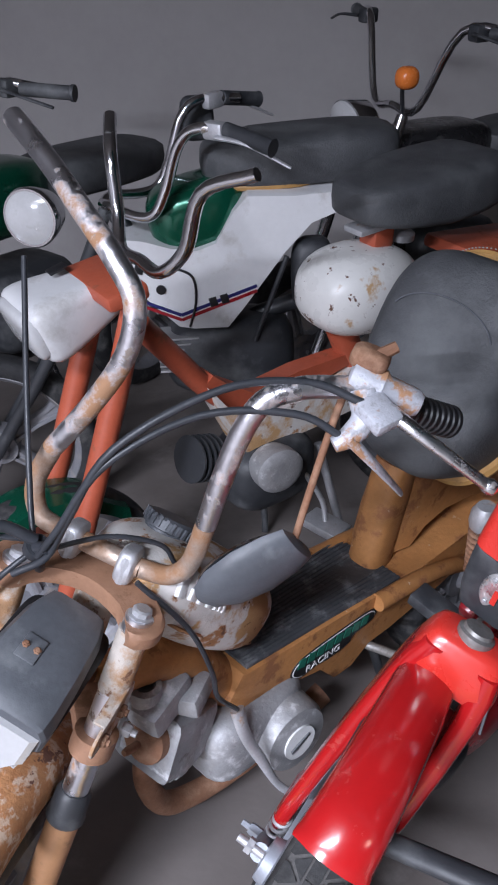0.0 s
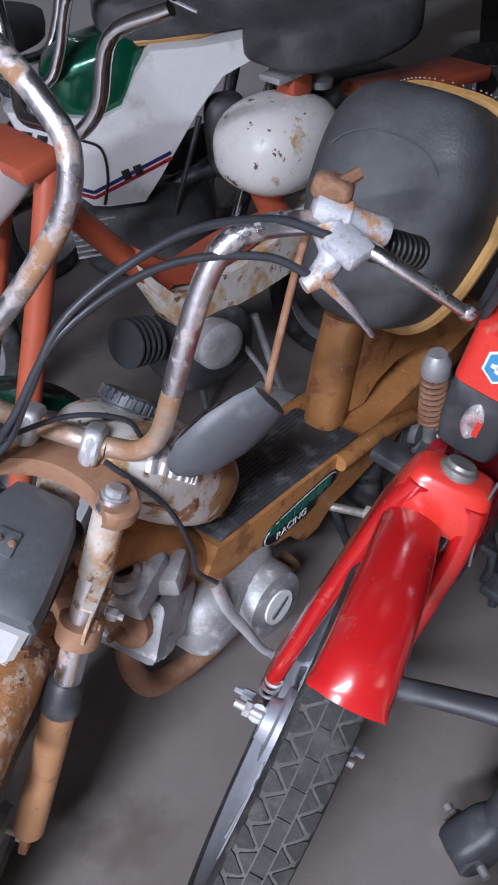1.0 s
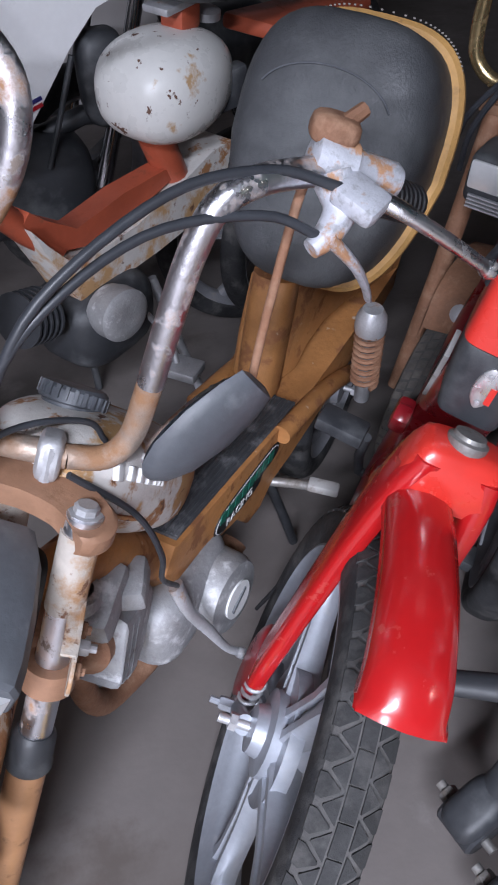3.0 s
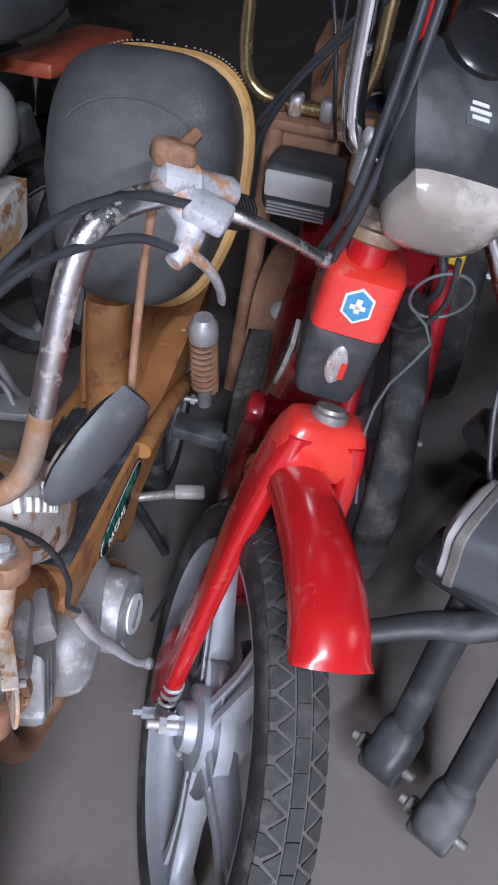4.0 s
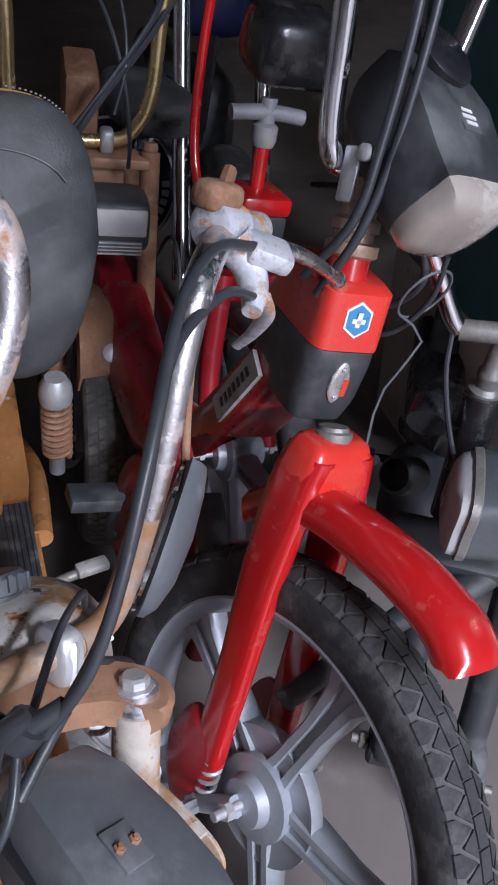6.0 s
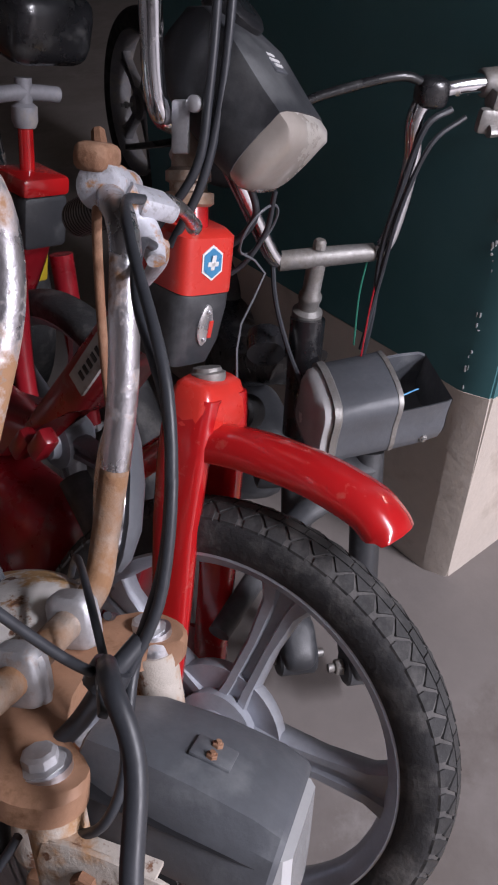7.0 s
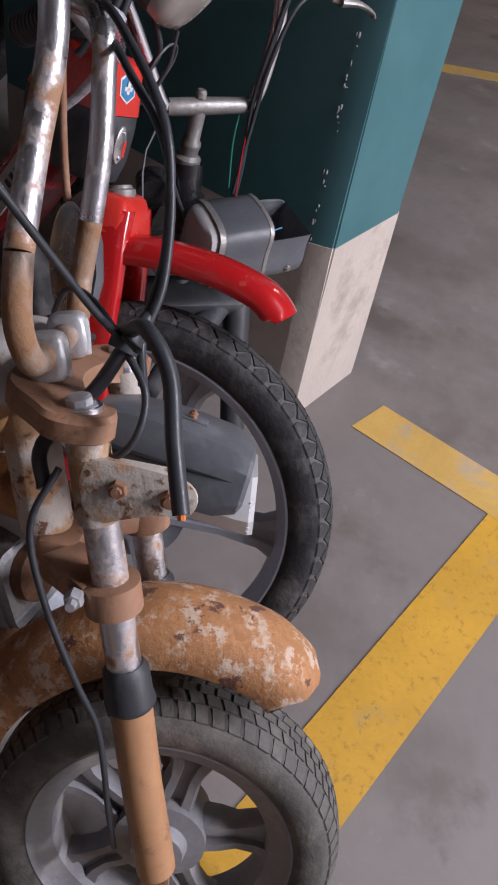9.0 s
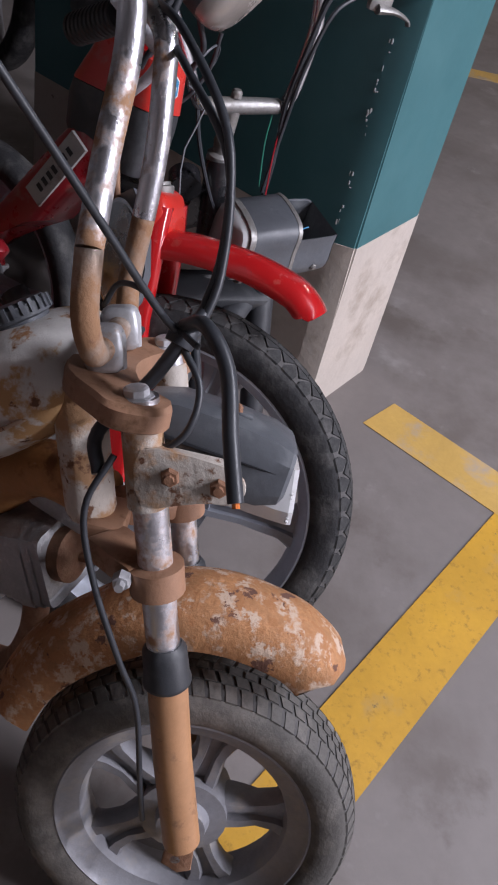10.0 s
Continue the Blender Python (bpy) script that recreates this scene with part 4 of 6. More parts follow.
    box(bm, (-0.125, 0.055, 0.43), (0.06, 0.04, 0.034), (10, 0, 25), 0.008)
    part("carburettor", bm, m_alu, eng, FQ, "white-corroded carburettor body")
    bm = B()
    pts = [(-0.19, 0.08, 0.36), (-0.19, 0.10, 0.32), (-0.2, 0.125, 0.28), (-0.21, 0.15, 0.24), (-0.222, 0.165, 0.222)]
    tube(bm, [V(*p) for p in pts], [0.012, 0.01, 0.009, 0.006, 0.006], 10, 5, 0.7)
    lathe(bm, [(0.002, -0.008), (0.008, -0.004), (0.009, 0.002), (0.004, 0.009)], (-0.223, 0.167, 0.22), (0.2, 0.4, -0.8), 10)
    part("clutch_arm", bm, m_zinc, eng, FQ)
    bm = B()
    tube(bm, [V(-0.085, 0.0, 0.30), V(-0.085, 0.0, 0.21), V(-0.115, 0.005, 0.125), V(-0.177, 0.012, 0.092), V(-0.25, 0.03, 0.105), V(-0.33, 0.055, 0.15), V(-0.42, 0.07, 0.19)], [0.016, 0.018, 0.019, 0.019, 0.019, 0.02, 0.02], 16, 6)
    part("exhaust_pipe", bm, m_brown, eng, FQ, "brown rusted exhaust pipe")
    bm = B()
    tube(bm, [V(-0.045, 0.045, 0.68), V(-0.085, 0.088, 0.61), V(-0.115, 0.100, 0.52), V(-0.14, 0.088, 0.44), V(-0.185, 0.085, 0.37)], 0.0035, 8, 6)
    part("clutch_cable", bm, m_cable, eng, FQ)
    # foot peg
    bm = B()
    tube(bm, [V(-0.50, 0.05, 0.25), V(-0.515, 0.12, 0.262), V(-0.517, 0.158, 0.272)], 0.008, 10, 3)
    peg = part("foot_peg", bm, m_steel, t, FQ, "bent steel foot peg")
    bm = B()
    box(bm, (-0.517, 0.172, 0.278), (0.022, 0.050, 0.016), (0, 0, 10), 0.004)
    part("peg_pad", bm, m_plate, peg, FQ, "pale worn pad")
    # shock absorber
    bm = B()
    coil(bm, (-0.71, 0.162, 0.35), (-0.695, 0.156, 0.465), 0.021, 0.0042, 9)
    sh = part("shock_spring", bm, m_brown, t, FQ, "bronze coil spring of the rear shock")
    bm = B()
    tube(bm, [V(-0.715, 0.163, 0.31), V(-0.695, 0.156, 0.47)], 0.013, 14, 1)
    lathe(bm, [(0.024, 0), (0.026, 0.01), (0.024, 0.03), (0.016, 0.045)], (-0.695, 0.156, 0.462), (0.1, -0.04, 1), 20)
    part("shock_body", bm, m_zinc, sh, FQ)
    # rear wheel
    RW = FQ @ Matrix.Translation((-0.86, 0.055, 0.20))
    wheel(t, RW, 0.20, 0.042, 0.151, 0.026, [30 + 72 * k for k in range(5)], m_alloy_dirty, "plain", 0.06, 0.022)
    # saddle
    sad = new("saddle")
    sad.parent, BASE[sad] = t, BASE[t]
    rot = (0, 68, -4)
    cs = (-0.665, 0.066, 0.735)

    def saddle(p):
        k = 1 - 0.25 * max(0, p.x)
        return V(p.x, p.y * k, p.z * (0.85 + 0.15 * p.x if p.z < 0 else 1.0))

    bm = B()
    superell(bm, cs, (0.168, 0.128, 0.116), 0.42, 0.62, 44, 24, saddle, rot)
    part("cover", bm, m_vinyl, sad, FQ, "dusty black vinyl saddle cover with seams")
    mm = Matrix.Translation(cs) @ pose(0, 0, 0, *rot)
    bm = B()
    ring = []
    for i in range(64):
        th = 2 * math.pi * i / 64
        sp = lambda v: math.copysign(abs(v) ** 0.62, v)
        p = saddle(V(sp(math.cos(th)), sp(math.sin(th)), -0.3))
        ring.append(mm @ V(p.x * 0.171, p.y * 0.132, -0.3 * 0.116))
    tube(bm, ring + ring[:2], 0.011, 8, 1)
    part("edge_band", bm, m_tan, sad, FQ, "tan vinyl edge band")
    bm = B()
    for i in range(64):
        for j in (0.25, 0.75):
            q = ring[i] * (1 - j) + ring[(i + 1) % 64] * j
            nn = (q - Vector(cs))
            nn.z = 0
            superell(bm, q + nn.normalized() * 0.004 + V(0, 0, 0.013), (0.0019, 0.0019, 0.0014), 1, 1, 5, 4)
    part("stitching", bm, m_thread, sad, FQ, "pale stitches along the saddle edge")
    bm = B()
    for yy, zz in ((0.0, 0.0),):
        pts = []
        for k in range(13):
            th = -1.25 + 2.5 * k / 12
            sp = lambda v, e: math.copysign(abs(v) ** e, v)
            p = saddle(V(sp(math.cos(0.75), 0.42) * 0.55, math.sin(th) * 0.8, sp(math.sin(0.95), 0.42)))
            pts.append(mm @ V(-0.05 - 0.05 * math.cos(th), p.y * 0.124, 0.1155))
        tube(bm, pts, 0.0012, 6, 2)
    part("seam", bm, m_grey_shell, sad, FQ)
    bm = B()
    tube(bm, [V(-0.60, 0.03, 0.58), V(-0.64, 0.05, 0.66)], 0.014, 12, 1)
    part("saddle_stem", bm, m_brown, sad, FQ)
    bm = B()
    tube(bm, [V(-0.72, 0.13, 0.58), V(-0.74, 0.14, 0.68)], 0.012, 12, 1)
    part("saddle_stem", bm, m_brown, sad, FQ)
    # left grip, ribbed, on the bar end
    bm = B()
    d = V(-0.072, 0.076, -0.026).normalized()
    o = V(-0.256, 0.228, 0.818)
    prof = []
    for k in range(11):
        prof += [(0.0165, k * 0.0088), (0.0182, k * 0.0088 + 0.0015), (0.0182, k * 0.0088 + 0.0060), (0.0165, k * 0.0088 + 0.0075)]
    lathe(bm, prof, o, d, 18)
    part("grip", bm, m_decal_black, bar, FB, "black ribbed rubber grip")
    # side stand
    bm = B()
    tube(bm, [V(-0.55, 0.03, 0.28), V(-0.58, 0.09, 0.12), V(-0.60, 0.12, 0.022)], 0.009, 10, 3)
    part("side_stand", bm, m_black, t, FQ)
    return t


orange_minibike()


# ---- red moped ----
def red_moped():
    F, X = FRD @ Matrix.Translation((0, 0.014, 0)), FRX
    t = thing("moped", (FRD @ V(0, 0, -0.28))[:], "red moped with cast wheels leaning on its stand", "moped", "parked mopeds")
    w = wheel(t, FRD, 0.287, 0.035, 0.2335, 0.021, FIVE, m_alloy, "zigzag", 0.052, 0.024)
    bm = B()
    for k in range(8):
        for a0 in (-0.32, 2.2):
            a = a0 + k * 0.085
            for rr, hh in ((0.256, 0.012),):
                box(bm, (rr * math.cos(a), -0.033, rr * math.sin(a)), (hh, 0.002, 0.011), (0, -math.degrees(a), 0), 0)
    part("sidewall_lettering", bm, m_rubber, w, F, "raised bars of worn sidewall lettering")
    bm = B()
    lathe(bm, [(0.075, -0.028), (0.083, -0.03), (0.083, -0.012), (0.06, -0.01)], (0, 0, 0), (0, 1, 0), 48)
    part("brake_drum", bm, m_alloy, w, F)
    for a in (250,):
        bm = B()
        ar = math.radians(a)
        tube(bm, [V(0.2 * math.cos(ar), 0, 0.2 * math.sin(ar)), V(0.175 * math.cos(ar), -0.01, 0.175 * math.sin(ar))], 0.004, 8, 1)
        part("valve", bm, m_zinc, w, F)
    # fork: shoulder and legs
    bm = B()
    rings = []
    for z, x0, x1, hw in ((0.413, -0.132, -0.098, 0.034), (0.408, -0.138, -0.090, 0.042), (0.392, -0.143, -0.082, 0.048), (0.368, -0.144, -0.078, 0.053), (0.350, -0.140, -0.082, 0.054)):
        cx, hx = (x0 + x1) / 2, (x1 - x0) / 2
        sq = lambda v: math.copysign(abs(v) ** 0.45, v)
        rings.append([V(cx + hx * sq(math.cos(q)), 0.002 + hw * sq(math.sin(q)), z) for q in (2 * math.pi * i / 28 for i in range(28))])
    loft(bm, rings)
    sh = part("fork_crown", bm, m_red_light, t, F, "lighter red pressed-steel fork crown")
    for sg in (-1, 1):
        bm = B()
        rings = []
        for z, x, hx, y, hy in ((0.398, -0.112, 0.029, 0.030, 0.015), (0.372, -0.111, 0.031, 0.036, 0.016), (0.33, -0.106, 0.031, 0.043, 0.014), (0.25, -0.096, 0.028, 0.049, 0.013), (0.15, -0.078, 0.024, 0.054, 0.012), (0.06, -0.068, 0.023, 0.056, 0.012), (0.015, -0.062, 0.022, 0.057, 0.011)):
            sq = lambda v: math.copysign(abs(v) ** 0.55, v)
            rings.append([V(x + hx * sq(math.cos(q)), -0.008 + 0.03 * max(0, z - 0.05) + sg * y + hy * sq(math.sin(q)), z) for q in (2 * math.pi * i / 18 for i in range(18))])
        loft(bm, rings)
        leg = part("fork_leg", bm, m_red, t, F, "glossy red pressed fork leg")
        bm = B()
        pts = rounded([(-0.10, 0.06), (-0.055, 0.045), (-0.045, 0.0), (-0.062, -0.055), (-0.085, -0.085), (-0.112, -0.06), (-0.128, -0.01), (-0.12, 0.035)], 4)
        loft(bm, [[V(-0.088 + (a + 0.088) * s, -0.008 + sg * (0.06 + d), b * s) for a, b in pts] for s, d in ((1, -0.006), (1, 0.001), (0.9, 0.006), (0.7, 0.009))])
        part("link_cover", bm, m_red_dark, leg, F, "dark red leaf-shaped link cover")
        bm = B()
        coil(bm, (-0.05, -0.008 + sg * 0.055, -0.05), (-0.055, -0.008 + sg * 0.055, 0.02), 0.011, 0.0028, 5)
        part("link_spring", bm, m_zinc, leg, F)
        bm = B()
        tube(bm, [V(-0.06, -0.008 + sg * 0.058, -0.06), V(-0.03, -0.008 + sg * 0.06, -0.03), V(0.0, -0.008 + sg * 0.058, 0.0)], [0.012, 0.011, 0.013], 12, 3)
        bolt(bm, (-0.045, -0.008 + sg * 0.066, -0.045), (0, sg, 0), 0.009, 0.02)
        part("front_link", bm, m_alloy, leg, F)
    # mudguard
    bm = B()
    prof = [(0.152, 0.334), (0.142, 0.345), (0.118, 0.361), (0.085, 0.370), (0.045, 0.376), (0.0, 0.377), (-0.05, 0.374), (-0.1, 0.364), (-0.14, 0.345), (-0.175, 0.31)]
    line = spline([V(a, -0.015, b) for a, b in prof], 4)
    rings = []
    for i, p in enumerate(line):
        d = (line[min(i + 1, len(line) - 1)] - line[max(i - 1, 0)]).normalized()
        n = V(-d.z, 0, d.x)
        if n.z < 0:
            n = -n
        hw = 0.040 - 0.006 * min(1, i / 26)
        dp = 0.034 * min(1.0, 0.55 + i / 10)
        out = [(-hw, -dp), (-hw * 0.98, -dp * 0.6), (-hw * 0.84, -0.009), (-hw * 0.5, -0.002), (0, 0.001), (hw * 0.5, -0.002), (hw * 0.84, -0.009), (hw * 0.98, -dp * 0.6), (hw, -dp)]
        inn = [(y * 0.95, z - 0.002) for y, z in out[::-1]]
        rings.append([p + V(0, y, 0) + n * z for y, z in out + inn])
    loft(bm, rings)
    part("front_mudguard", bm, m_red, t, F, "glossy red front mudguard with small chips", 50)
    # steering head box
    bm = B()
    rings = []
    for z, x0, x1, hw in ((0.572, -0.205, -0.116, 0.034), (0.566, -0.21, -0.108, 0.041), (0.512, -0.235, -0.099, 0.041), (0.508, -0.236, -0.0985, 0.0408)):
        cx, hx = (x0 + x1) / 2, (x1 - x0) / 2
        sq = lambda v: math.copysign(abs(v) ** 0.3, v)
        rings.append([V(cx + hx * sq(math.cos(q)), -0.003 + hw * sq(math.sin(q)) * (1 - 0.12 * max(0, -math.cos(q))), z) for q in (2 * math.pi * i / 32 for i in range(32))])
    loft(bm, rings)
    hd = part("head_cover", bm, m_red_light, t, X, "bright red steering head cover")
    bm = B()
    rings = []
    for z, x0, x1, hw in ((0.507, -0.237, -0.0985, 0.0405), (0.49, -0.24, -0.097, 0.0405), (0.45, -0.235, -0.098, 0.038), (0.422, -0.22, -0.105, 0.033)):
        cx, hx = (x0 + x1) / 2, (x1 - x0) / 2
        sq = lambda v: math.copysign(abs(v) ** 0.35, v)
        rings.append([V(cx + hx * sq(math.cos(q)), -0.003 + hw * sq(math.sin(q)) * (1 - 0.12 * max(0, -math.cos(q))), z) for q in (2 * math.pi * i / 32 for i in range(32))])
    loft(bm, rings)
    lk = part("lock_panel", bm, m_black, t, X, "black plastic ignition lock panel")
    bm = B()
    hexa = [(0.0185 * math.cos(math.pi / 6 + k * math.pi / 3) * 0.95, 0.0185 * math.sin(math.pi / 6 + k * math.pi / 3)) for k in range(6)]
    for (s, d0, d1, mt, nm) in ((1.0, -0.004, 0.0015, m_decal_white, "badge"), (0.85, 0.001, 0.0022, m_blue, "badge_field")):
        bm2 = B()
        loft(bm2, [[V(-0.1045 + d - b * s * 0.17, -0.003 + a * s, 0.541 + b * s) for a, b in hexa] for d in (d0, d1)])
        ob = part(nm, bm2, mt, hd, X, "hexagonal badge with pale rim")
    bm.free()
    bm = B()
    box(bm, (-0.1018, -0.003, 0.541), (0.0015, 0.006, 0.017), (0, 0, 0), 0.0004, 1)
    box(bm, (-0.1018, -0.003, 0.540), (0.0015, 0.016, 0.005), (0, 0, 0), 0.0004, 1)
    part("badge_bar", bm, m_decal_white, hd, X)
    bm = B()
    pts = rounded([(0, 0.024), (0.010, 0.010), (0.010, -0.010), (0, -0.024), (-0.010, -0.010), (-0.010, 0.010)], 4)
    loft(bm, [[V(-0.0972 + d, -0.003 + a * s, 0.473 + b * s) for a, b in pts] for d, s in ((-0.003, 1), (0.0015, 1), (0.0025, 0.9))])
    part("key_plate", bm, m_reflector, lk, X, "bright diamond-shaped lock plate")
    for dz in (0.016, -0.016):
        bm = B()
        bolt(bm, (-0.0945, -0.003, 0.473 + dz), (1, 0, 0), 0.003, 0.002)
        part("plate_screw", bm, m_zinc, lk, X)
    bm = B()
    box(bm, (-0.0948, 0.005, 0.468), (0.001, 0.006, 0.02), (0, 0, 0), 0)
    part("red_mark", bm, m_red_light, lk, X)
    bm = B()
    lathe(bm, [(0.019, -0.010), (0.021, -0.002), (0.021, 0.003), (0.017, 0.005), (0.016, 0.009)], (-0.118, 0.002, 0.413), (-0.3, 0, 1), 28)
    part("lower_race", bm, m_steel, t, F)
    # stem
    bm = B()
    lathe(bm, [(0.021, -0.03), (0.021, 0.004)], (-0.168, -0.012, 0.585), (-0.2, 0, 1), 24)
    part("head_neck", bm, m_red, t, F)
    bm = B()
    lathe(bm, [(0.022, 0), (0.027, 0.003), (0.027, 0.014), (0.02, 0.016), (0.02, 0.024), (0.024, 0.026), (0.024, 0.036), (0.018, 0.04), (0.0165, 0.055), (0.0165, 0.08), (0.012, 0.085)], (-0.169, -0.012, 0.588), (-0.2, 0, 1), 24)
    part("stem", bm, m_bar_rust, t, F, "stained steel steering stem nuts")
    # handlebar
    bm = B()
    for sg in (-1, 1):
        pts = [V(-0.185, -0.01, 0.668), V(-0.186, -0.01 + sg * 0.03, 0.667), V(-0.188, -0.01 + sg * 0.052, 0.675), V(-0.193, -0.01 + sg * 0.066, 0.71), V(-0.2, -0.01 + sg * 0.082, 0.79), V(-0.21, -0.01 + sg * 0.10, 0.88), V(-0.225, -0.01 + sg * 0.125, 0.94), V(-0.26, -0.01 + sg * 0.19, 0.965), V(-0.31, -0.01 + sg * 0.27, 0.965)]
        tube(bm, pts, 0.0112, 16, 6)
    hb = part("handlebar", bm, m_chrome, t, F, "chrome handlebar")
    for sg in (-1, 1):
        bm = B()
        d = V(-0.05, sg * 0.08, 0).normalized()
        lathe(bm, [(0.016, 0), (0.016, 0.11), (0.019, 0.112), (0.019, 0.118)], V(-0.26, -0.01 + sg * 0.19, 0.965), d, 16)
        part("grip", bm, m_black, hb, F, "black rubber grip")
        bm = B()
        tube(bm, [V(-0.235, -0.01 + sg * 0.15, 0.955), V(-0.215, -0.01 + sg * 0.19, 0.95), V(-0.24, -0.01 + sg * 0.27, 0.945)], [0.009, 0.007, 0.005], 10, 5, 0.6)
        part("brake_lever", bm, m_zinc, hb, F)
    # headlight
    axd = V(0.81, 0, -0.585)
    upd = V(0.585, 0, 0.81)
    cl = V(-0.088, 0.004, 0.660)

    def sect(s, hw, hh, lift=0.0, cut=0.30):
        c = cl - axd * s + upd * lift
        pts = [(-hw, -hh * 0.35), (-hw * 0.62, -hh), (hw * 0.62, -hh), (hw, -hh * 0.35), (hw, hh * 0.6), (hw * 0.82, hh), (-hw * 0.82, hh), (-hw, hh * 0.6)]
        return [c + V(0, a, 0) + upd * b for a, b in rounded(pts, 3)]

    bm = B()
    loft(bm, [sect(0.004, 0.052, 0.045), sect(0.03, 0.054, 0.047), sect(0.085, 0.056, 0.05, 0.004), sect(0.13, 0.05, 0.045, 0.004), sect(0.152, 0.036, 0.03, 0.002), sect(0.158, 0.015, 0.015)])
    hl = part("headlight_shell", bm, m_black, t, F, "dusty black plastic headlight shell")
    bm = B()
    loft(bm, [sect(0.006, 0.051, 0.044), sect(-0.008, 0.050, 0.043), sect(-0.016, 0.045, 0.038), sect(-0.021, 0.03, 0.026)])
    part("headlight_lens", bm, m_lens, hl, F, "milky headlight lens")
    bm = B()
    box(bm, cl - axd * 0.075 + upd * 0.0525, (0.05, 0.026, 0.003), (0, 35.8, 0), 0.001)
    lb = part("shell_label", bm, m_grey_shell, hl, F)
    bm = B()
    for k in range(6):
        box(bm, cl - axd * (0.058 + 0.007 * k) + upd * 0.0545, (0.0035, 0.020 if k % 2 else 0.016, 0.001), (0, 35.8, 0), 0)
    part("label_bar", bm, m_decal_white, lb, F)
    bm = B()
    lathe(bm, [(0.03, -0.004), (0.033, 0.0), (0.033, 0.018), (0.028, 0.022)], cl - axd * 0.13 + upd * 0.042, upd, 24)
    part("switch_knob", bm, m_gloss_black, hl, F)
    for sg in (-1, 1):
        bm = B()
        box(bm, (-0.165, -0.01 + sg * 0.047, 0.665), (0.02, 0.006, 0.05), (0, -10, 0), 0.003)
        lathe(bm, [(0.008, 0), (0.008, 0.006), (0.004, 0.009)], (-0.15, -0.01 + sg * 0.05, 0.688), (0, sg, 0), 10)
        part("lamp_bracket", bm, m_zinc, hl, F)
    # speedo disc
    bm = B()
    lathe(bm, [(0.035, -0.006), (0.042, 0), (0.042, 0.006), (0.036, 0.008)], (-0.18, 0.02, 0.655), (0.5, 0, -0.7), 32)
    part("speedometer", bm, m_zinc, t, F, "round grey speedometer back")
    # cables
    for pts, r in (
        ([(-0.15, -0.06, 0.90), (-0.135, -0.055, 0.80), (-0.13, -0.05, 0.70), (-0.135, -0.05, 0.62), (-0.16, -0.05, 0.55)], 0.0048),
        ([(-0.16, -0.075, 0.90), (-0.145, -0.065, 0.80), (-0.138, -0.06, 0.70), (-0.14, -0.058, 0.63), (-0.18, -0.055, 0.56)], 0.0048),
        ([(-0.13, 0.03, 0.63), (-0.12, 0.05, 0.59), (-0.15, 0.06, 0.55), (-0.2, 0.05, 0.52)], 0.0042),
        ([(-0.10, 0.045, 0.62), (-0.11, 0.06, 0.57), (-0.14, 0.055, 0.52), (-0.2, 0.04, 0.5)], 0.003),
    ):
        bm = B()
        tube(bm, [V(*p) for p in pts], r, 10, 6)
        part("cable", bm, m_cable, t, F)
    bm = B()
    ring = [V(-0.115 + 0.012 * math.sin(a), 0.055 + 0.030 * math.cos(a), 0.575 + 0.030 * math.sin(a)) for a in (k * math.pi / 8 for k in range(28))]
    tube(bm, ring + [V(-0.1, 0.06, 0.53), V(-0.11, 0.045, 0.47), V(-0.1, 0.04, 0.41), V(-0.08, 0.06, 0.33)], 0.0016, 6, 2)
    part("coiled_wire", bm, m_grey_shell, t, F, "thin coiled grey wire")
    # body: sloping beam, plate, engine cover, rear
    bm = B()
    rings = []
    for x, z, hz, hw in ((-0.15, 0.52, 0.045, 0.036), (-0.19, 0.45, 0.06, 0.04), (-0.235, 0.365, 0.068, 0.043), (-0.285, 0.28, 0.07, 0.045), (-0.36, 0.20, 0.066, 0.046), (-0.47, 0.16, 0.055, 0.045), (-0.62, 0.17, 0.05, 0.045), (-0.76, 0.22, 0.045, 0.04)):
        sq = lambda v: math.copysign(abs(v) ** 0.5, v)
        n = V(0.88, 0, 0.47) if x > -0.3 else V(0.6, 0, 0.8) if x > -0.4 else V(0.1, 0, 0.99)
        rings.append([V(x, 0.0, z) + n * hz * sq(math.cos(q)) + V(0, hw * sq(math.sin(q)), 0) for q in (2 * math.pi * i / 24 for i in range(24))])
    loft(bm, rings)
    bd = part("body_beam", bm, m_red_dark, t, X, "dark red pressed-steel body beam with scuffs")
    bm = B()
    e1 = (V(-0.243, 0, 0.34) - V(-0.19, 0, 0.437)).normalized()
    e2 = V(-e1.z, 0, e1.x)
    cpl = V(-0.218, -0.0455, 0.388)
    loft(bm, [[cpl + e1 * a + e2 * b + V(0, -d, 0) for a, b in ((-0.057, -0.0165), (0.057, -0.0165), (0.057, 0.0165), (-0.057, 0.0165))] for d in (-0.004, 0.0015)])
    pl = part("name_plate", bm, m_plate, bd, X, "white name plate with dark bars")
    bm = B()
    for k in range(7):
        c = cpl + e1 * (-0.036 + k * 0.012) + V(0, -0.002, 0)
        loft(bm, [[c + e1 * a + e2 * b + V(0, -d, 0) for a, b in ((-0.0032, -0.006), (0.0032, -0.006), (0.0032, 0.006), (-0.0032, 0.006))] for d in (0, 0.0008)])
    part("plate_bar", bm, m_decal_black, pl, X)
    for x, z in ((-0.285, 0.235), (-0.325, 0.215)):
        bm = B()
        box(bm, (x, -0.055, z), (0.028, 0.025, 0.05), (0, 30, 0), 0.008)
        part("side_catch", bm, m_red_dark, bd, X)
    bm = B()
    superell(bm, (-0.37, -0.005, 0.03), (0.12, 0.06, 0.10), 0.6, 0.6, 24, 14)
    part("engine_cover", bm, m_red_dark, t, X, "dark red side engine cover")
    bm = B()
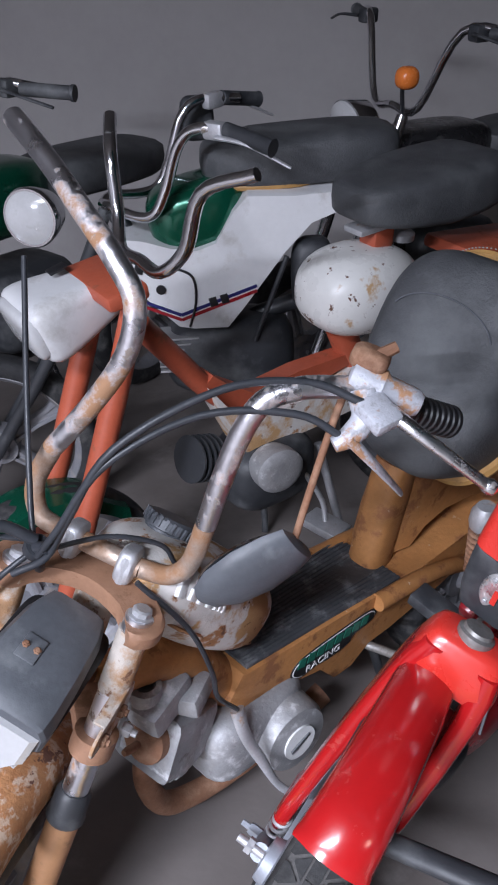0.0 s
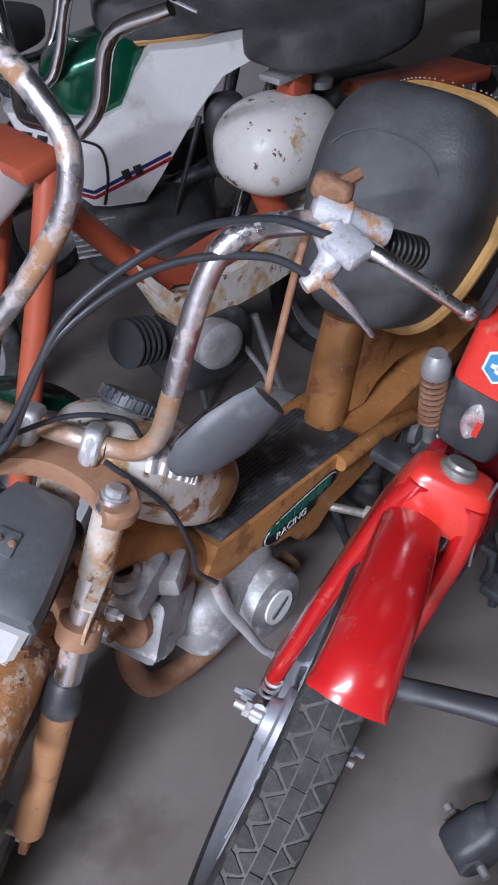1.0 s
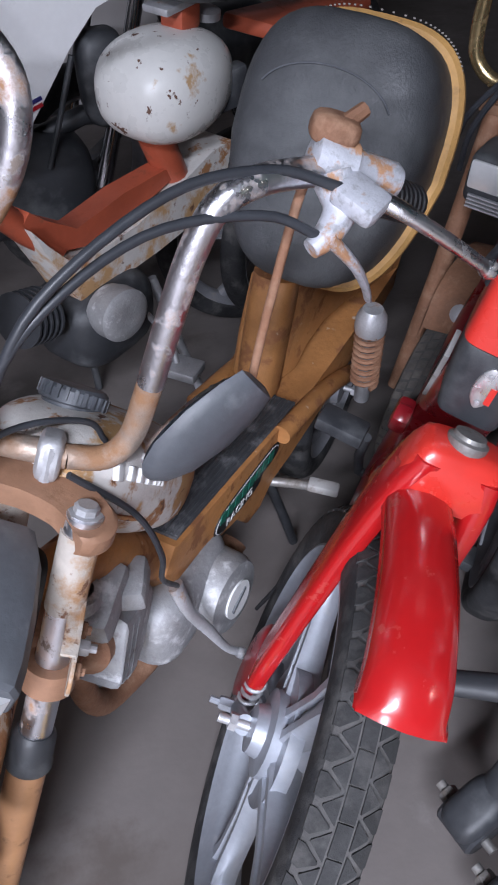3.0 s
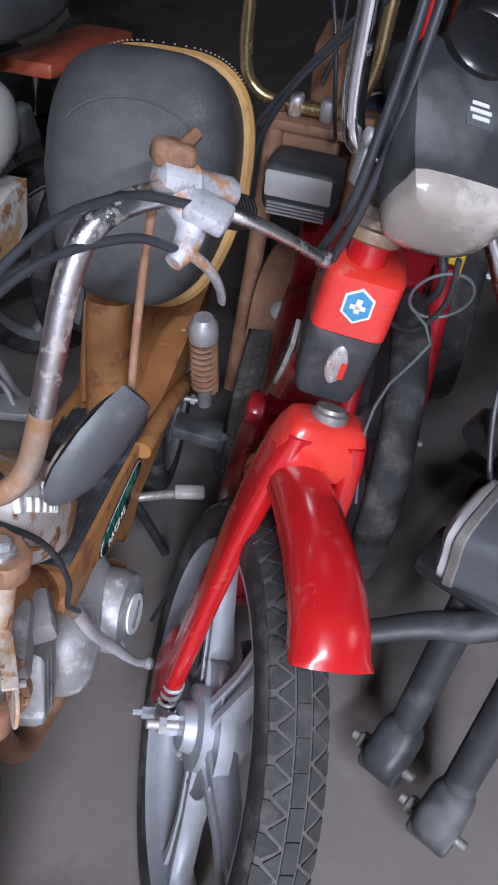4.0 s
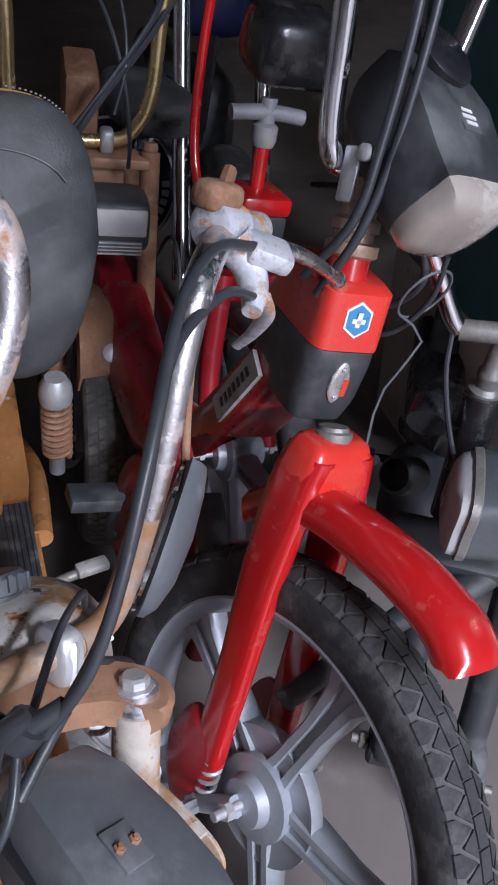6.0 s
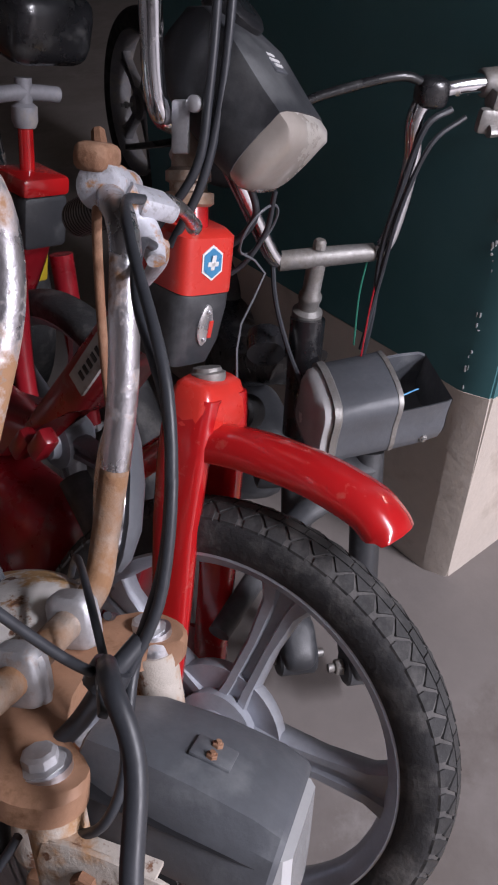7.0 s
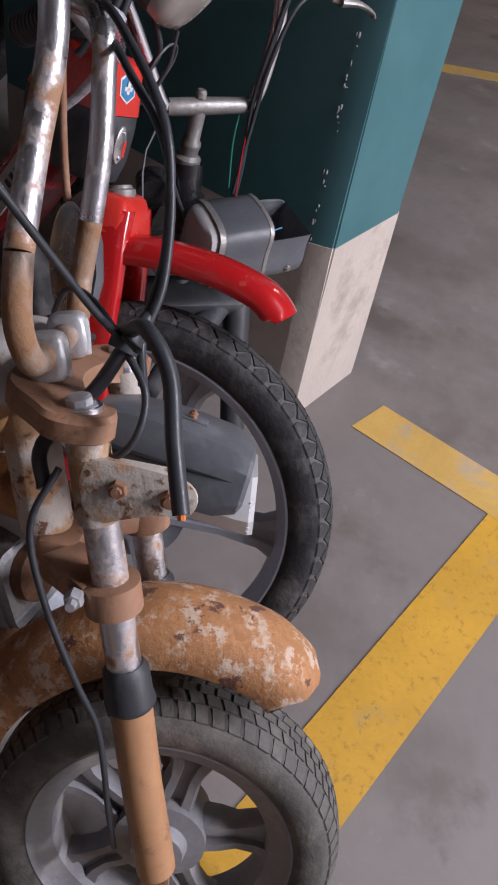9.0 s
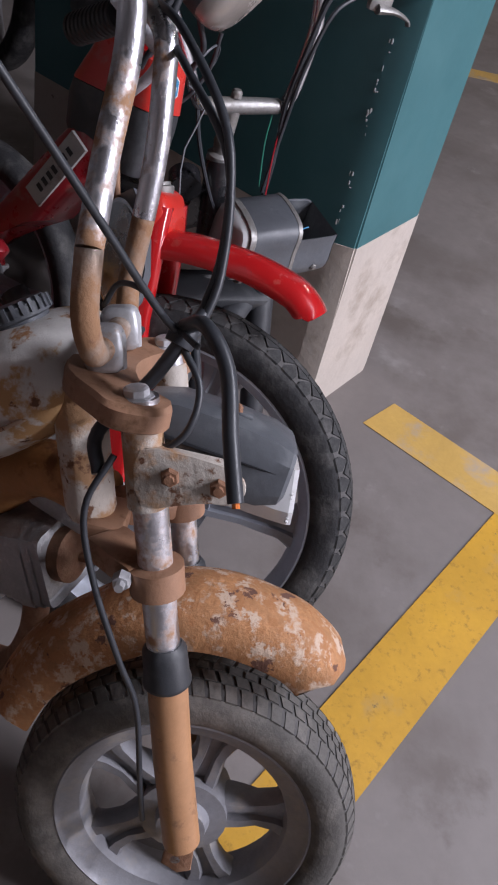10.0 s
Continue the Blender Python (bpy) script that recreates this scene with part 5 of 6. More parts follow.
    superell(bm, (-0.23, 0.0, 0.0), (0.05, 0.05, 0.045), 0.6, 0.6, 20, 12)
    tube(bm, [V(-0.19, 0, 0.06), V(-0.21, 0, 0.12), V(-0.28, 0, 0.17)], 0.022, 12, 3)
    part("cylinder", bm, m_black, t, X)
    bm = B()
    plate(bm, rounded([(-0.16, 0.20), (-0.10, 0.17), (-0.12, 0.03), (-0.17, -0.02), (-0.22, 0.03)], 4), 0.05, "y", 0.0, 0.006)
    part("leg_shield_fin", bm, m_red_dark, t, X)
    for sg in (-1, 1):
        bm = B()
        tube(bm, [V(-0.40, 0, 0.0), V(-0.40, sg * 0.075, 0.0), V(-0.37 if sg < 0 else -0.43, sg * 0.085, -sg * 0.1)], 0.008, 10, 2)
        box(bm, (-0.37 if sg < 0 else -0.43, sg * 0.125, -sg * 0.1), (0.045, 0.075, 0.022), (0, 0, 0), 0.004)
        part("pedal", bm, m_black, t, X, "black pedal on its crank")
    RW = X @ Matrix.Translation((-0.92, 0.0, 0.005))
    wheel(t, RW, 0.262, 0.031, 0.2235, 0.021, FIVE, m_alloy, "plain", 0.052, 0.024)
    bm = B()
    prof = [(-0.74, 0.225), (-0.81, 0.275), (-0.92, 0.295), (-1.03, 0.275), (-1.12, 0.22)]
    line = spline([V(a, 0, b) for a, b in prof], 4)
    loft(bm, [[p + V(0, y, z) for y, z in ((-0.04, -0.05), (-0.038, -0.01), (0, 0), (0.038, -0.01), (0.04, -0.05), (0.037, -0.05), (0.035, -0.012), (0, -0.003), (-0.035, -0.012), (-0.037, -0.05))] for p in line])
    part("rear_mudguard", bm, m_red_dark, t, X)
    bm = B()
    tube(bm, [V(-0.44, 0.03, 0.03), V(-0.47, 0.10, -0.12), V(-0.47, 0.12, -0.19)], 0.009, 10, 3)
    part("stand", bm, m_black, t, X)
    bm = B()
    tube(bm, [V(-0.25, -0.044, -0.113), V(-0.262, -0.022, -0.01), V(-0.272, -0.001, 0.083)], [0.003, 0.0045, 0.005], 8, 3)
    part("loose_rod", bm, m_decal_black, t, FRD, "thin black rod end sticking out")
    return t


red_moped()


# ---- black moped without its front wheel ----
def black_moped():
    F = FK
    t = thing("moped", (F @ V(0.24, -0.035, 0.085))[:], "black moped without front wheel, bare fork on the floor", "moped", "parked mopeds")
    yc = -0.07
    bm = B()
    tube(bm, [V(0, yc - 0.052, 0.668), V(0, yc, 0.674), V(0, yc + 0.075, 0.682)], [0.013, 0.0135, 0.012], 16, 2)
    lathe(bm, [(0.009, 0), (0.009, 0.008), (0.006, 0.012)], (0, yc, 0.687), (0, 0, 1), 8)
    st = part("bar_stem", bm, m_steel, t, F, "dull steel handlebar stem")
    bm = B()
    lathe(bm, [(0.0125, 0), (0.0125, -0.045), (0.016, -0.05), (0.016, -0.056), (0.0145, -0.06), (0.0145, -0.07), (0.021, -0.075), (0.021, -0.088)], (0, yc, 0.668), (0.04, 0, 1), 20)
    part("stem_nut", bm, m_steel, st, F)
    bm = B()
    tube(bm, [V(0, yc + 0.075, 0.682), V(0, yc + 0.088, 0.69), V(0, yc + 0.096, 0.72), V(0, yc + 0.10, 0.80), V(0, yc + 0.092, 0.85), V(0, yc + 0.098, 0.876), V(0, yc + 0.12, 0.89), V(-0.005, yc + 0.18, 0.899), V(-0.02, yc + 0.32, 0.912)], 0.0115, 16, 6)
    tube(bm, [V(0, yc - 0.052, 0.668), V(0, yc - 0.066, 0.685), V(0, yc - 0.1, 0.745), V(0, yc - 0.14, 0.81), V(-0.005, yc - 0.17, 0.835)], 0.0115, 16, 6)
    hb = part("handlebar", bm, m_chrome, t, F, "chrome handlebar, slightly yellowed")
    bm = B()
    prof = [(0.015, 0), (0.0195, 0.002), (0.0195, 0.006), (0.0155, 0.008)]
    for k in range(9):
        prof += [(0.0155, 0.012 + k * 0.0115), (0.0168, 0.014 + k * 0.0115), (0.0168, 0.021 + k * 0.0115)]
    prof += [(0.018, 0.117), (0.018, 0.124), (0.012, 0.126)]
    lathe(bm, prof, V(-0.011, yc + 0.235, 0.905), (-0.015, 0.14, 0.013), 18)
    part("left_grip", bm, m_black, hb, F, "black ribbed grip")
    bm = B()
    lathe(bm, [(0.014, 0), (0.0165, 0.003), (0.0165, 0.04), (0.014, 0.043)], V(-0.005, yc + 0.165, 0.897), (-0.015, 0.14, 0.013), 16)
    box(bm, (0.012, yc + 0.195, 0.885), (0.03, 0.045, 0.025), (0, 0, 0), 0.006)
    box(bm, (0.02, yc + 0.18, 0.862), (0.014, 0.04, 0.03), (0, 0, 0), 0.006)
    pr = part("lever_perch", bm, m_steel, hb, F, "dull alloy lever perch")
    bm = B()
    tube(bm, [V(0.018, yc + 0.215, 0.884), V(0.02, yc + 0.25, 0.883), V(0.012, yc + 0.285, 0.895), V(0.0, yc + 0.335, 0.895)], [0.009, 0.008, 0.007, 0.007], 10, 5, 0.6)
    part("brake_lever", bm, m_steel, pr, F)
    bm = B()
    tube(bm, [V(0.025, yc + 0.175, 0.852), V(0.028, yc + 0.205, 0.853), V(0.026, yc + 0.232, 0.845), V(0.026, yc + 0.238, 0.838)], [0.013, 0.008, 0.005, 0.006], 10, 5, 0.6)
    part("choke_lever", bm, m_steel, pr, F)
    bm = B()
    tube(bm, [V(-0.005, yc - 0.15, 0.825), V(0.012, yc - 0.2, 0.82), V(0.01, yc - 0.25, 0.812)], [0.009, 0.007, 0.005], 10, 5, 0.6)
    part("brake_lever", bm, m_gloss_black, hb, F)
    bm = B()
    superell(bm, (0, yc + 0.104, 0.885), (0.016, 0.02, 0.018), 0.6, 0.6, 14, 8)
    tube(bm, [V(0, yc + 0.10, 0.89), V(0.005, yc + 0.06, 0.902), V(0.01, yc - 0.02, 0.882), V(0.015, yc - 0.06, 0.868)], 0.0055, 10, 5)
    part("mirror_arm", bm, m_gloss_black, hb, F, "bent black mirror arm")
    # headlight shell hanging open
    bm = B()

    def sec(y, s, cut=0.0):
        cx, cz = 0.115, 0.508
        pts = rounded([(-0.05, -0.045), (0.05, -0.045), (0.058, 0.0), (0.05, 0.045), (-0.04, 0.05), (-0.058, 0.0)], 4)
        return [V(cx + a * s - 0.15 * (y - yc), y, cz + b * s + 0.08 * (y - yc)) for a, b in pts]

    loft(bm, [sec(yc - 0.005, 0.93), sec(yc + 0.0, 1.0), sec(yc + 0.085, 1.02), sec(yc + 0.088, 0.97), sec(yc + 0.02, 0.93)])
    rings = []
    for y, s0 in ((yc + 0.086, 1.02), (yc + 0.13, 1.02), (yc + 0.16, 0.98), (yc + 0.168, 0.9)):
        outer = [p for p in sec(y, s0)]
        k = [i for i in range(24)]
        lowp = sorted(range(len(outer)), key=lambda i: (i + 6) % len(outer))
        o = [outer[i] for i in lowp[: 17]]
        inner = [V(0.115 - 0.15 * (y - yc), y, 0.508 + 0.08 * (y - yc)).lerp(p, 0.93) for p in o[::-1]]
        rings.append(o + inner)
    loft(bm, rings)
    last = rings[-1]
    bm.faces.new([bm.verts.new(p + V(0, 0.001, 0)) for p in last[:17]])
    lam = part("headlight_shell", bm, m_grey_shell, t, F, "open grey headlight shell hanging loose")
    bm = B()
    loft(bm, [sec(yc - 0.003, 1.04), sec(yc + 0.006, 1.05), sec(yc + 0.008, 1.02), sec(yc + 0.0, 0.9)])
    part("lens_rim", bm, m_steel, lam, F)
    bm = B()
    loft(bm, [sec(yc - 0.002, 0.97), sec(yc - 0.014, 0.93), sec(yc - 0.022, 0.75), sec(yc - 0.026, 0.4)])
    part("lens", bm, m_glass, lam, F, "clouded headlight lens")
    bm = B()
    loft(bm, [sec(yc + 0.085, 1.035), sec(yc + 0.088, 1.04), sec(yc + 0.092, 1.035)])
    part("shell_band", bm, m_steel, lam, F)
    bm = B()
    bolt(bm, (0.155, yc + 0.135, 0.49), (1, 0, -0.2), 0.006, 0.004)
    part("shell_screw", bm, m_steel, lam, F)
    for mt, pts in ((m_blue, [(0.09, yc + 0.06, 0.53), (0.11, yc + 0.10, 0.525), (0.10, yc + 0.14, 0.53)]), (m_red_dark, [(0.0, yc + 0.09, 0.68), (0.03, yc + 0.075, 0.62), (0.07, yc + 0.06, 0.565)]), (m_green_decal, [(0.0, yc + 0.07, 0.675), (0.02, yc + 0.06, 0.63), (0.05, yc + 0.055, 0.57)])):
        bm = B()
        tube(bm, [V(*p) for p in pts], 0.0013, 6, 5)
        part("wire", bm, mt, lam, F)
    for pts, r in (
        ([(0.01, yc + 0.13, 0.87), (0.015, yc + 0.10, 0.85), (0.02, yc + 0.085, 0.78), (0.015, yc + 0.08, 0.69), (0.02, yc + 0.085, 0.60), (0.03, yc + 0.08, 0.52)], 0.004),
        ([(0.01, yc + 0.15, 0.862), (0.018, yc + 0.11, 0.83), (0.024, yc + 0.088, 0.75), (0.02, yc + 0.085, 0.66), (0.03, yc + 0.075, 0.55)], 0.0032),
        ([(0.0, yc - 0.06, 0.67), (0.03, yc - 0.055, 0.62), (0.06, yc - 0.03, 0.55), (0.08, yc - 0.0, 0.50)], 0.0035),
    ):
        bm = B()
        tube(bm, [V(*p) for p in pts], r, 8, 5)
        part("cable", bm, m_cable, t, F)
    # head tube, fork and crown
    bm = B()
    tube(bm, [V(0.004, yc, 0.585), V(0.05, yc, 0.42)], 0.024, 18, 1)
    tube(bm, [V(0.0, yc - 0.055, 0.555), V(0.03, yc - 0.06, 0.545)], 0.026, 16, 1)
    part("head_tube", bm, m_gloss_black, t, F)
    bm = B()
    box(bm, (0.075, yc + 0.02, 0.385), (0.07, 0.18, 0.035), (0, 18, 0), 0.01)
    part("fork_crown", bm, m_black, t, F)
    for y, dx in ((yc + 0.003, -0.03), (yc + 0.103, 0.0)):
        bm = B()
        tube(bm, [V(0.075 + dx, y, 0.40), V(0.14 + dx, y, 0.27), V(0.205 + dx, y, 0.14)], [0.024, 0.023, 0.022], 16, 3)
        leg = part("fork_leg", bm, m_black, t, F, "dusty black fork leg")
        bm = B()
        superell(bm, (0.222 + dx, y, 0.115), (0.046, 0.030, 0.040), 0.55, 0.6, 22, 12, None, (0, 32, 0))
        lathe(bm, [(0.026, -0.03), (0.030, -0.026), (0.030, 0.026), (0.026, 0.03)], (0.236 + dx, y, 0.100), (0, 1, 0), 20)
        foot = part("fork_foot", bm, m_black, leg, F, "rounded black fork foot with dust")
        bm = B()
        tube(bm, [V(0.236 + dx, y - 0.055, 0.10), V(0.236 + dx, y + 0.045, 0.10)], 0.007, 10, 1)
        bolt(bm, (0.236 + dx, y - 0.032, 0.10), (0, -1, 0), 0.013, 0.012)
        part("axle_bolt", bm, m_steel, foot, F)
    bm = B()
    tube(bm, [V(0.085, 0.0, 0.376), V(0.126, -0.041, 0.362), V(0.152, -0.081, 0.353), V(0.205, -0.13, 0.349), V(0.33, -0.23, 0.342)], [0.024, 0.022, 0.019, 0.016, 0.014], 14, 5, 0.7)
    part("guard_hoop", bm, m_black, t, F, "grimy mudguard hoop with flaking silver paint")
    # body behind
    bm = B()
    rings = []
    for x, z, hz, hw in ((0.0, 0.50, 0.06, 0.035), (-0.12, 0.42, 0.07, 0.045), (-0.28, 0.30, 0.08, 0.05), (-0.45, 0.27, 0.07, 0.05), (-0.62, 0.30, 0.05, 0.05)):
        sq = lambda v: math.copysign(abs(v) ** 0.5, v)
        rings.append([V(x, yc, z) + V(0.5, 0, 0.85) * hz * sq(math.cos(q)) + V(0, hw * sq(math.sin(q)), 0) for q in (2 * math.pi * i / 20 for i in range(20))])
    loft(bm, rings)
    part("body_beam", bm, m_gloss_black, t, F, "black pressed-steel body beam")
    bm = B()
    superell(bm, (-0.2, yc, 0.2), (0.1, 0.07, 0.09), 0.6, 0.6, 22, 12)
    lathe(bm, [(0.03, -0.02), (0.03, 0.03), (0.024, 0.035), (0.022, 0.01)], (-0.08, yc - 0.05, 0.36), (0.7, -0.6, 0.5), 18)
    part("engine", bm, m_black, t, F, "black engine with open intake")
    bm = B()
    for sg in (-1, 1):
        tube(bm, [V(-0.3, yc, 0.2), V(-0.3, yc + sg * 0.08, 0.2), V(-0.22, yc + sg * 0.09, 0.2 - sg * 0.06)], 0.008, 10, 2)
        box(bm, (-0.22, yc + sg * 0.13, 0.2 - sg * 0.06), (0.04, 0.075, 0.022), (0, 0, 0), 0.004)
    part("pedal", bm, m_black, t, F)
    bm = B()
    superell(bm, (-0.62, yc, 0.60), (0.15, 0.09, 0.05), 0.6, 0.7, 26, 12)
    tube(bm, [V(-0.58, yc, 0.3), V(-0.62, yc, 0.57)], 0.014, 10, 1)
    part("saddle", bm, m_vinyl, t, F)
    wheel(t, F @ Matrix.Translation((-0.72, yc, 0.25)), 0.255, 0.03, 0.22, 0.02, FIVE, m_alloy, "plain", 0.05, 0.022)
    bm = B()
    tube(bm, [V(-0.3, yc + 0.03, 0.16), V(-0.32, yc + 0.12, 0.04), V(-0.32, yc + 0.13, 0.03)], 0.009, 10, 3)
    part("stand", bm, m_steel, t, F)
    return t


black_moped()


# ---- gold-barred minibike behind ----
def gold_minibike():
    F = FG
    t = thing("minibike", (F @ V(0.0, 0, 0))[:], "brown rusty minibike with gold handlebar and square headlight", "minibike", "parked mopeds")
    bm = B()
    tube(bm, [V(-0.09, -0.19, 0.99), V(-0.085, -0.156, 0.92), V(-0.08, -0.152, 0.78), V(-0.08, -0.135, 0.732), V(-0.08, -0.09, 0.712), V(-0.08, 0.01, 0.712), V(-0.08, 0.05, 0.74), V(-0.08, 0.07, 0.80), V(-0.085, 0.078, 0.92), V(-0.09, 0.10, 0.99)], 0.0115, 16, 6)
    part("handlebar", bm, m_gold, t, F, "tall U-shaped gold chrome handlebar")
    for y in (-0.055, 0.0):
        bm = B()
        superell(bm, (-0.08, y, 0.712), (0.018, 0.012, 0.02), 0.5, 0.5, 14, 8)
        part("bar_clamp", bm, m_zinc, t, F)
    bm = B()
    box(bm, (-0.075, -0.02, 0.685), (0.06, 0.18, 0.018), (0, 0, 0), 0.005)
    box(bm, (-0.085, -0.02, 0.655), (0.05, 0.1, 0.05), (0, 0, 0), 0.006)
    part("top_clamp", bm, m_clamp, t, F, "brown rusted top clamp")
    for y in (-0.085, 0.072):
        bm = B()
        tube(bm, [V(-0.07, y, 0.70), V(0.0, y, 0.42), V(0.07, y, 0.19)], [0.017, 0.017, 0.02], 14, 2)
        lathe(bm, [(0.012, 0), (0.014, 0.006), (0.012, 0.014)], (-0.072, y, 0.70), (-0.2, 0, 1), 12)
        part("fork_leg", bm, m_brown, t, F, "rusty brown fork leg")
    bm = B()
    superell(bm, (0.025, -0.005, 0.625), (0.05, 0.064, 0.042), 0.3, 0.3, 28, 12)
    hl = part("headlight_shell", bm, m_black, t, F, "black square headlight")
    bm = B()
    box(bm, (0.077, -0.005, 0.637), (0.006, 0.112, 0.046), (0, 6, 0), 0.004)
    part("lens", bm, m_glass, hl, F, "ribbed clear lens")
    for k in range(4):
        bm = B()
        box(bm, (0.077, -0.005 + (0.0 if k < 9 else 0), 0.604 - k * 0.006), (0.006, 0.10, 0.003), (0, 6, 0), 0.001)
        part("grille_bar", bm, m_zinc, hl, F)
    bm = B()
    line = spline([V(0.14, 0, 0.40), V(0.11, 0, 0.455), V(0.05, 0, 0.48), V(-0.05, 0, 0.47), V(-0.13, 0, 0.40)], 4)
    loft(bm, [[p + V(0, y, z) for y, z in ((-0.056, -0.035), (-0.052, -0.008), (0, 0), (0.052, -0.008), (0.056, -0.035), (0.053, -0.035), (0.048, -0.011), (0, -0.003), (-0.048, -0.011), (-0.053, -0.035))] for p in line])
    mg = part("front_mudguard", bm, m_brown, t, F, "brown rusted front mudguard")
    bm = B()
    lathe(bm, [(0.016, 0), (0.016, 0.004), (0.009, 0.007)], (0.125, 0.0, 0.43), (0.8, 0, 0.55), 14)
    part("mudguard_bolt", bm, m_zinc, mg, F)
    wheel(t, F @ Matrix.Translation((0.06, -0.005, 0.202)), 0.20, 0.045, 0.145, 0.02, FIVE, m_alloy_dirty, "block", 0.045, 0.022)
    bm = B()
    tube(bm, [V(-0.09, -0.01, 0.66), V(-0.14, -0.01, 0.5), V(-0.3, -0.01, 0.36), V(-0.6, -0.01, 0.34)], 0.03, 14, 4)
    box(bm, (-0.27, -0.03, 0.70), (0.12, 0.06, 0.18), (0, 10, 0), 0.01)
    part("frame", bm, m_brown, t, F, "rusty frame tube")
    bm = B()
    superell(bm, (-0.3, -0.005, 0.56), (0.13, 0.10, 0.07), 0.6, 0.6, 24, 12)
    part("fuel_tank", bm, m_brown, t, F)
    wheel(t, F @ Matrix.Translation((-0.75, -0.005, 0.202)), 0.20, 0.045, 0.145, 0.02, FIVE, m_alloy_dirty, "plain", 0.045, 0.022)
    for pts, r in (
        ([(-0.1, 0.09, 0.96), (-0.03, 0.05, 0.90), (0.02, -0.03, 0.80), (0.02, -0.1, 0.70), (0.0, -0.12, 0.62)], 0.005),
        ([(-0.1, 0.10, 0.93), (-0.02, 0.04, 0.87), (0.03, -0.04, 0.78), (0.02, -0.09, 0.68), (0.0, -0.1, 0.6)], 0.005),
        ([(-0.1, -0.08, 1.0), (-0.04, -0.02, 0.92), (0.0, 0.01, 0.84), (0.01, 0.025, 0.75), (-0.02, 0.03, 0.69)], 0.0035),
        ([(-0.1, -0.02, 1.0), (-0.04, 0.01, 0.92), (0.0, 0.015, 0.85), (0.01, 0.0, 0.78)], 0.003),
    ):
        bm = B()
        tube(bm, [V(*p) for p in pts], r, 8, 6)
        part("cable", bm, m_cable, t, F)
    bm = B()
    tube(bm, [V(-0.25, 0.03, 0.3), V(-0.26, 0.15, 0.08), V(-0.26, 0.18, 0.035)], 0.009, 10, 3)
    part("side_stand", bm, m_brown, t, F)
    return t


gold_minibike()


# ---- second red moped, further back ----
def second_red_moped():
    F = basis((0.575, 1.315, 0), -2.2, 0.2, 0.0)
    t = thing("moped", (F @ V(0, 0, 0))[:], "older dark red moped standing among the others", "moped", "parked mopeds")
    bm = B()
    box(bm, (0, 0, 0.68), (0.09, 0.085, 0.03), (0, 0, 0), 0.008)
    part("head_cover", bm, m_red, t, F, "red steering head cover")
    bm = B()
    box(bm, (0, 0, 0.625), (0.088, 0.08, 0.085), (0, 0, 0), 0.01)
    part("lock_panel", bm, m_black, t, F)
    bm = B()
    lathe(bm, [(0.012, 0), (0.012, 0.07)], (-0.01, 0, 0.69), (-0.1, 0, 1), 14)
    part("head_neck", bm, m_red, t, F)
    bm = B()
    lathe(bm, [(0.016, 0), (0.02, 0.01), (0.02, 0.03), (0.013, 0.035), (0.013, 0.07)], (-0.016, 0, 0.755), (-0.1, 0, 1), 16)
    tube(bm, [V(-0.02, -0.06, 0.80), V(-0.02, 0, 0.805), V(-0.02, 0.06, 0.80)], 0.012, 12, 2)
    part("stem", bm, m_alloy_dirty, t, F)
    bm = B()
    box(bm, (-0.02, 0.02, 0.90), (0.12, 0.14, 0.10), (0, 8, 0), 0.03, 3)
    part("headlight_shell", bm, m_gloss_black, t, F, "black headlight shell")
    bm = B()
    rings = []
    for x, z, hz, hw in ((-0.0, 0.585, 0.04, 0.036), (-0.03, 0.52, 0.045, 0.04), (-0.08, 0.42, 0.05, 0.042), (-0.16, 0.32, 0.055, 0.045), (-0.3, 0.27, 0.05, 0.045), (-0.5, 0.3, 0.05, 0.04)):
        rings.append([V(x, 0, z) + V(0.85, 0, 0.5) * hz * math.cos(q) + V(0, hw * math.sin(q), 0) for q in (2 * math.pi * i / 18 for i in range(18))])
    loft(bm, rings)
    part("body_beam", bm, m_red_dark, t, F, "scuffed dark red body beam")
    for sg in (-1, 1):
        bm = B()
        tube(bm, [V(0.02, sg * 0.045, 0.56), V(0.06, sg * 0.055, 0.40), V(0.11, sg * 0.058, 0.27)], [0.02, 0.018, 0.016], 12, 3)
        part("fork_leg", bm, m_red_dark, t, F)
    wheel(t, F @ Matrix.Translation((0.11, 0, 0.262)), 0.26, 0.03, 0.222, 0.02, FIVE, m_alloy, "plain", 0.05, 0.022)
    wheel(t, F @ Matrix.Translation((-0.8, 0, 0.262)), 0.26, 0.03, 0.222, 0.02, FIVE, m_alloy, "plain", 0.05, 0.022)
    bm = B()
    superell(bm, (-0.28, -0.005, 0.16), (0.12, 0.06, 0.10), 0.6, 0.6, 22, 12)
    part("engine_cover", bm, m_red_dark, t, F)
    bm = B()
    superell(bm, (-0.6, 0, 0.66), (0.15, 0.09, 0.05), 0.6, 0.7, 24, 10)
    tube(bm, [V(-0.55, 0, 0.3), V(-0.6, 0, 0.63)], 0.014, 10, 1)
    part("saddle", bm, m_vinyl, t, F)
    bm = B()
    n = 44
    ring = [V(-0.14 + 0.09 * math.cos(2 * math.pi * k / n), -0.075, 0.33 + 0.22 * math.sin(2 * math.pi * k / n)) for k in range(n + 1)]
    tube(bm, ring, 0.004, 6, 1)
    part("drive_chain", bm, m_black, t, F, "dark drive chain")
    bm = B()
    tube(bm, [V(-0.06, -0.06, 0.62), V(-0.12, -0.07, 0.72), V(-0.14, -0.07, 0.86), V(-0.13, -0.07, 0.98)], 0.008, 10, 4)
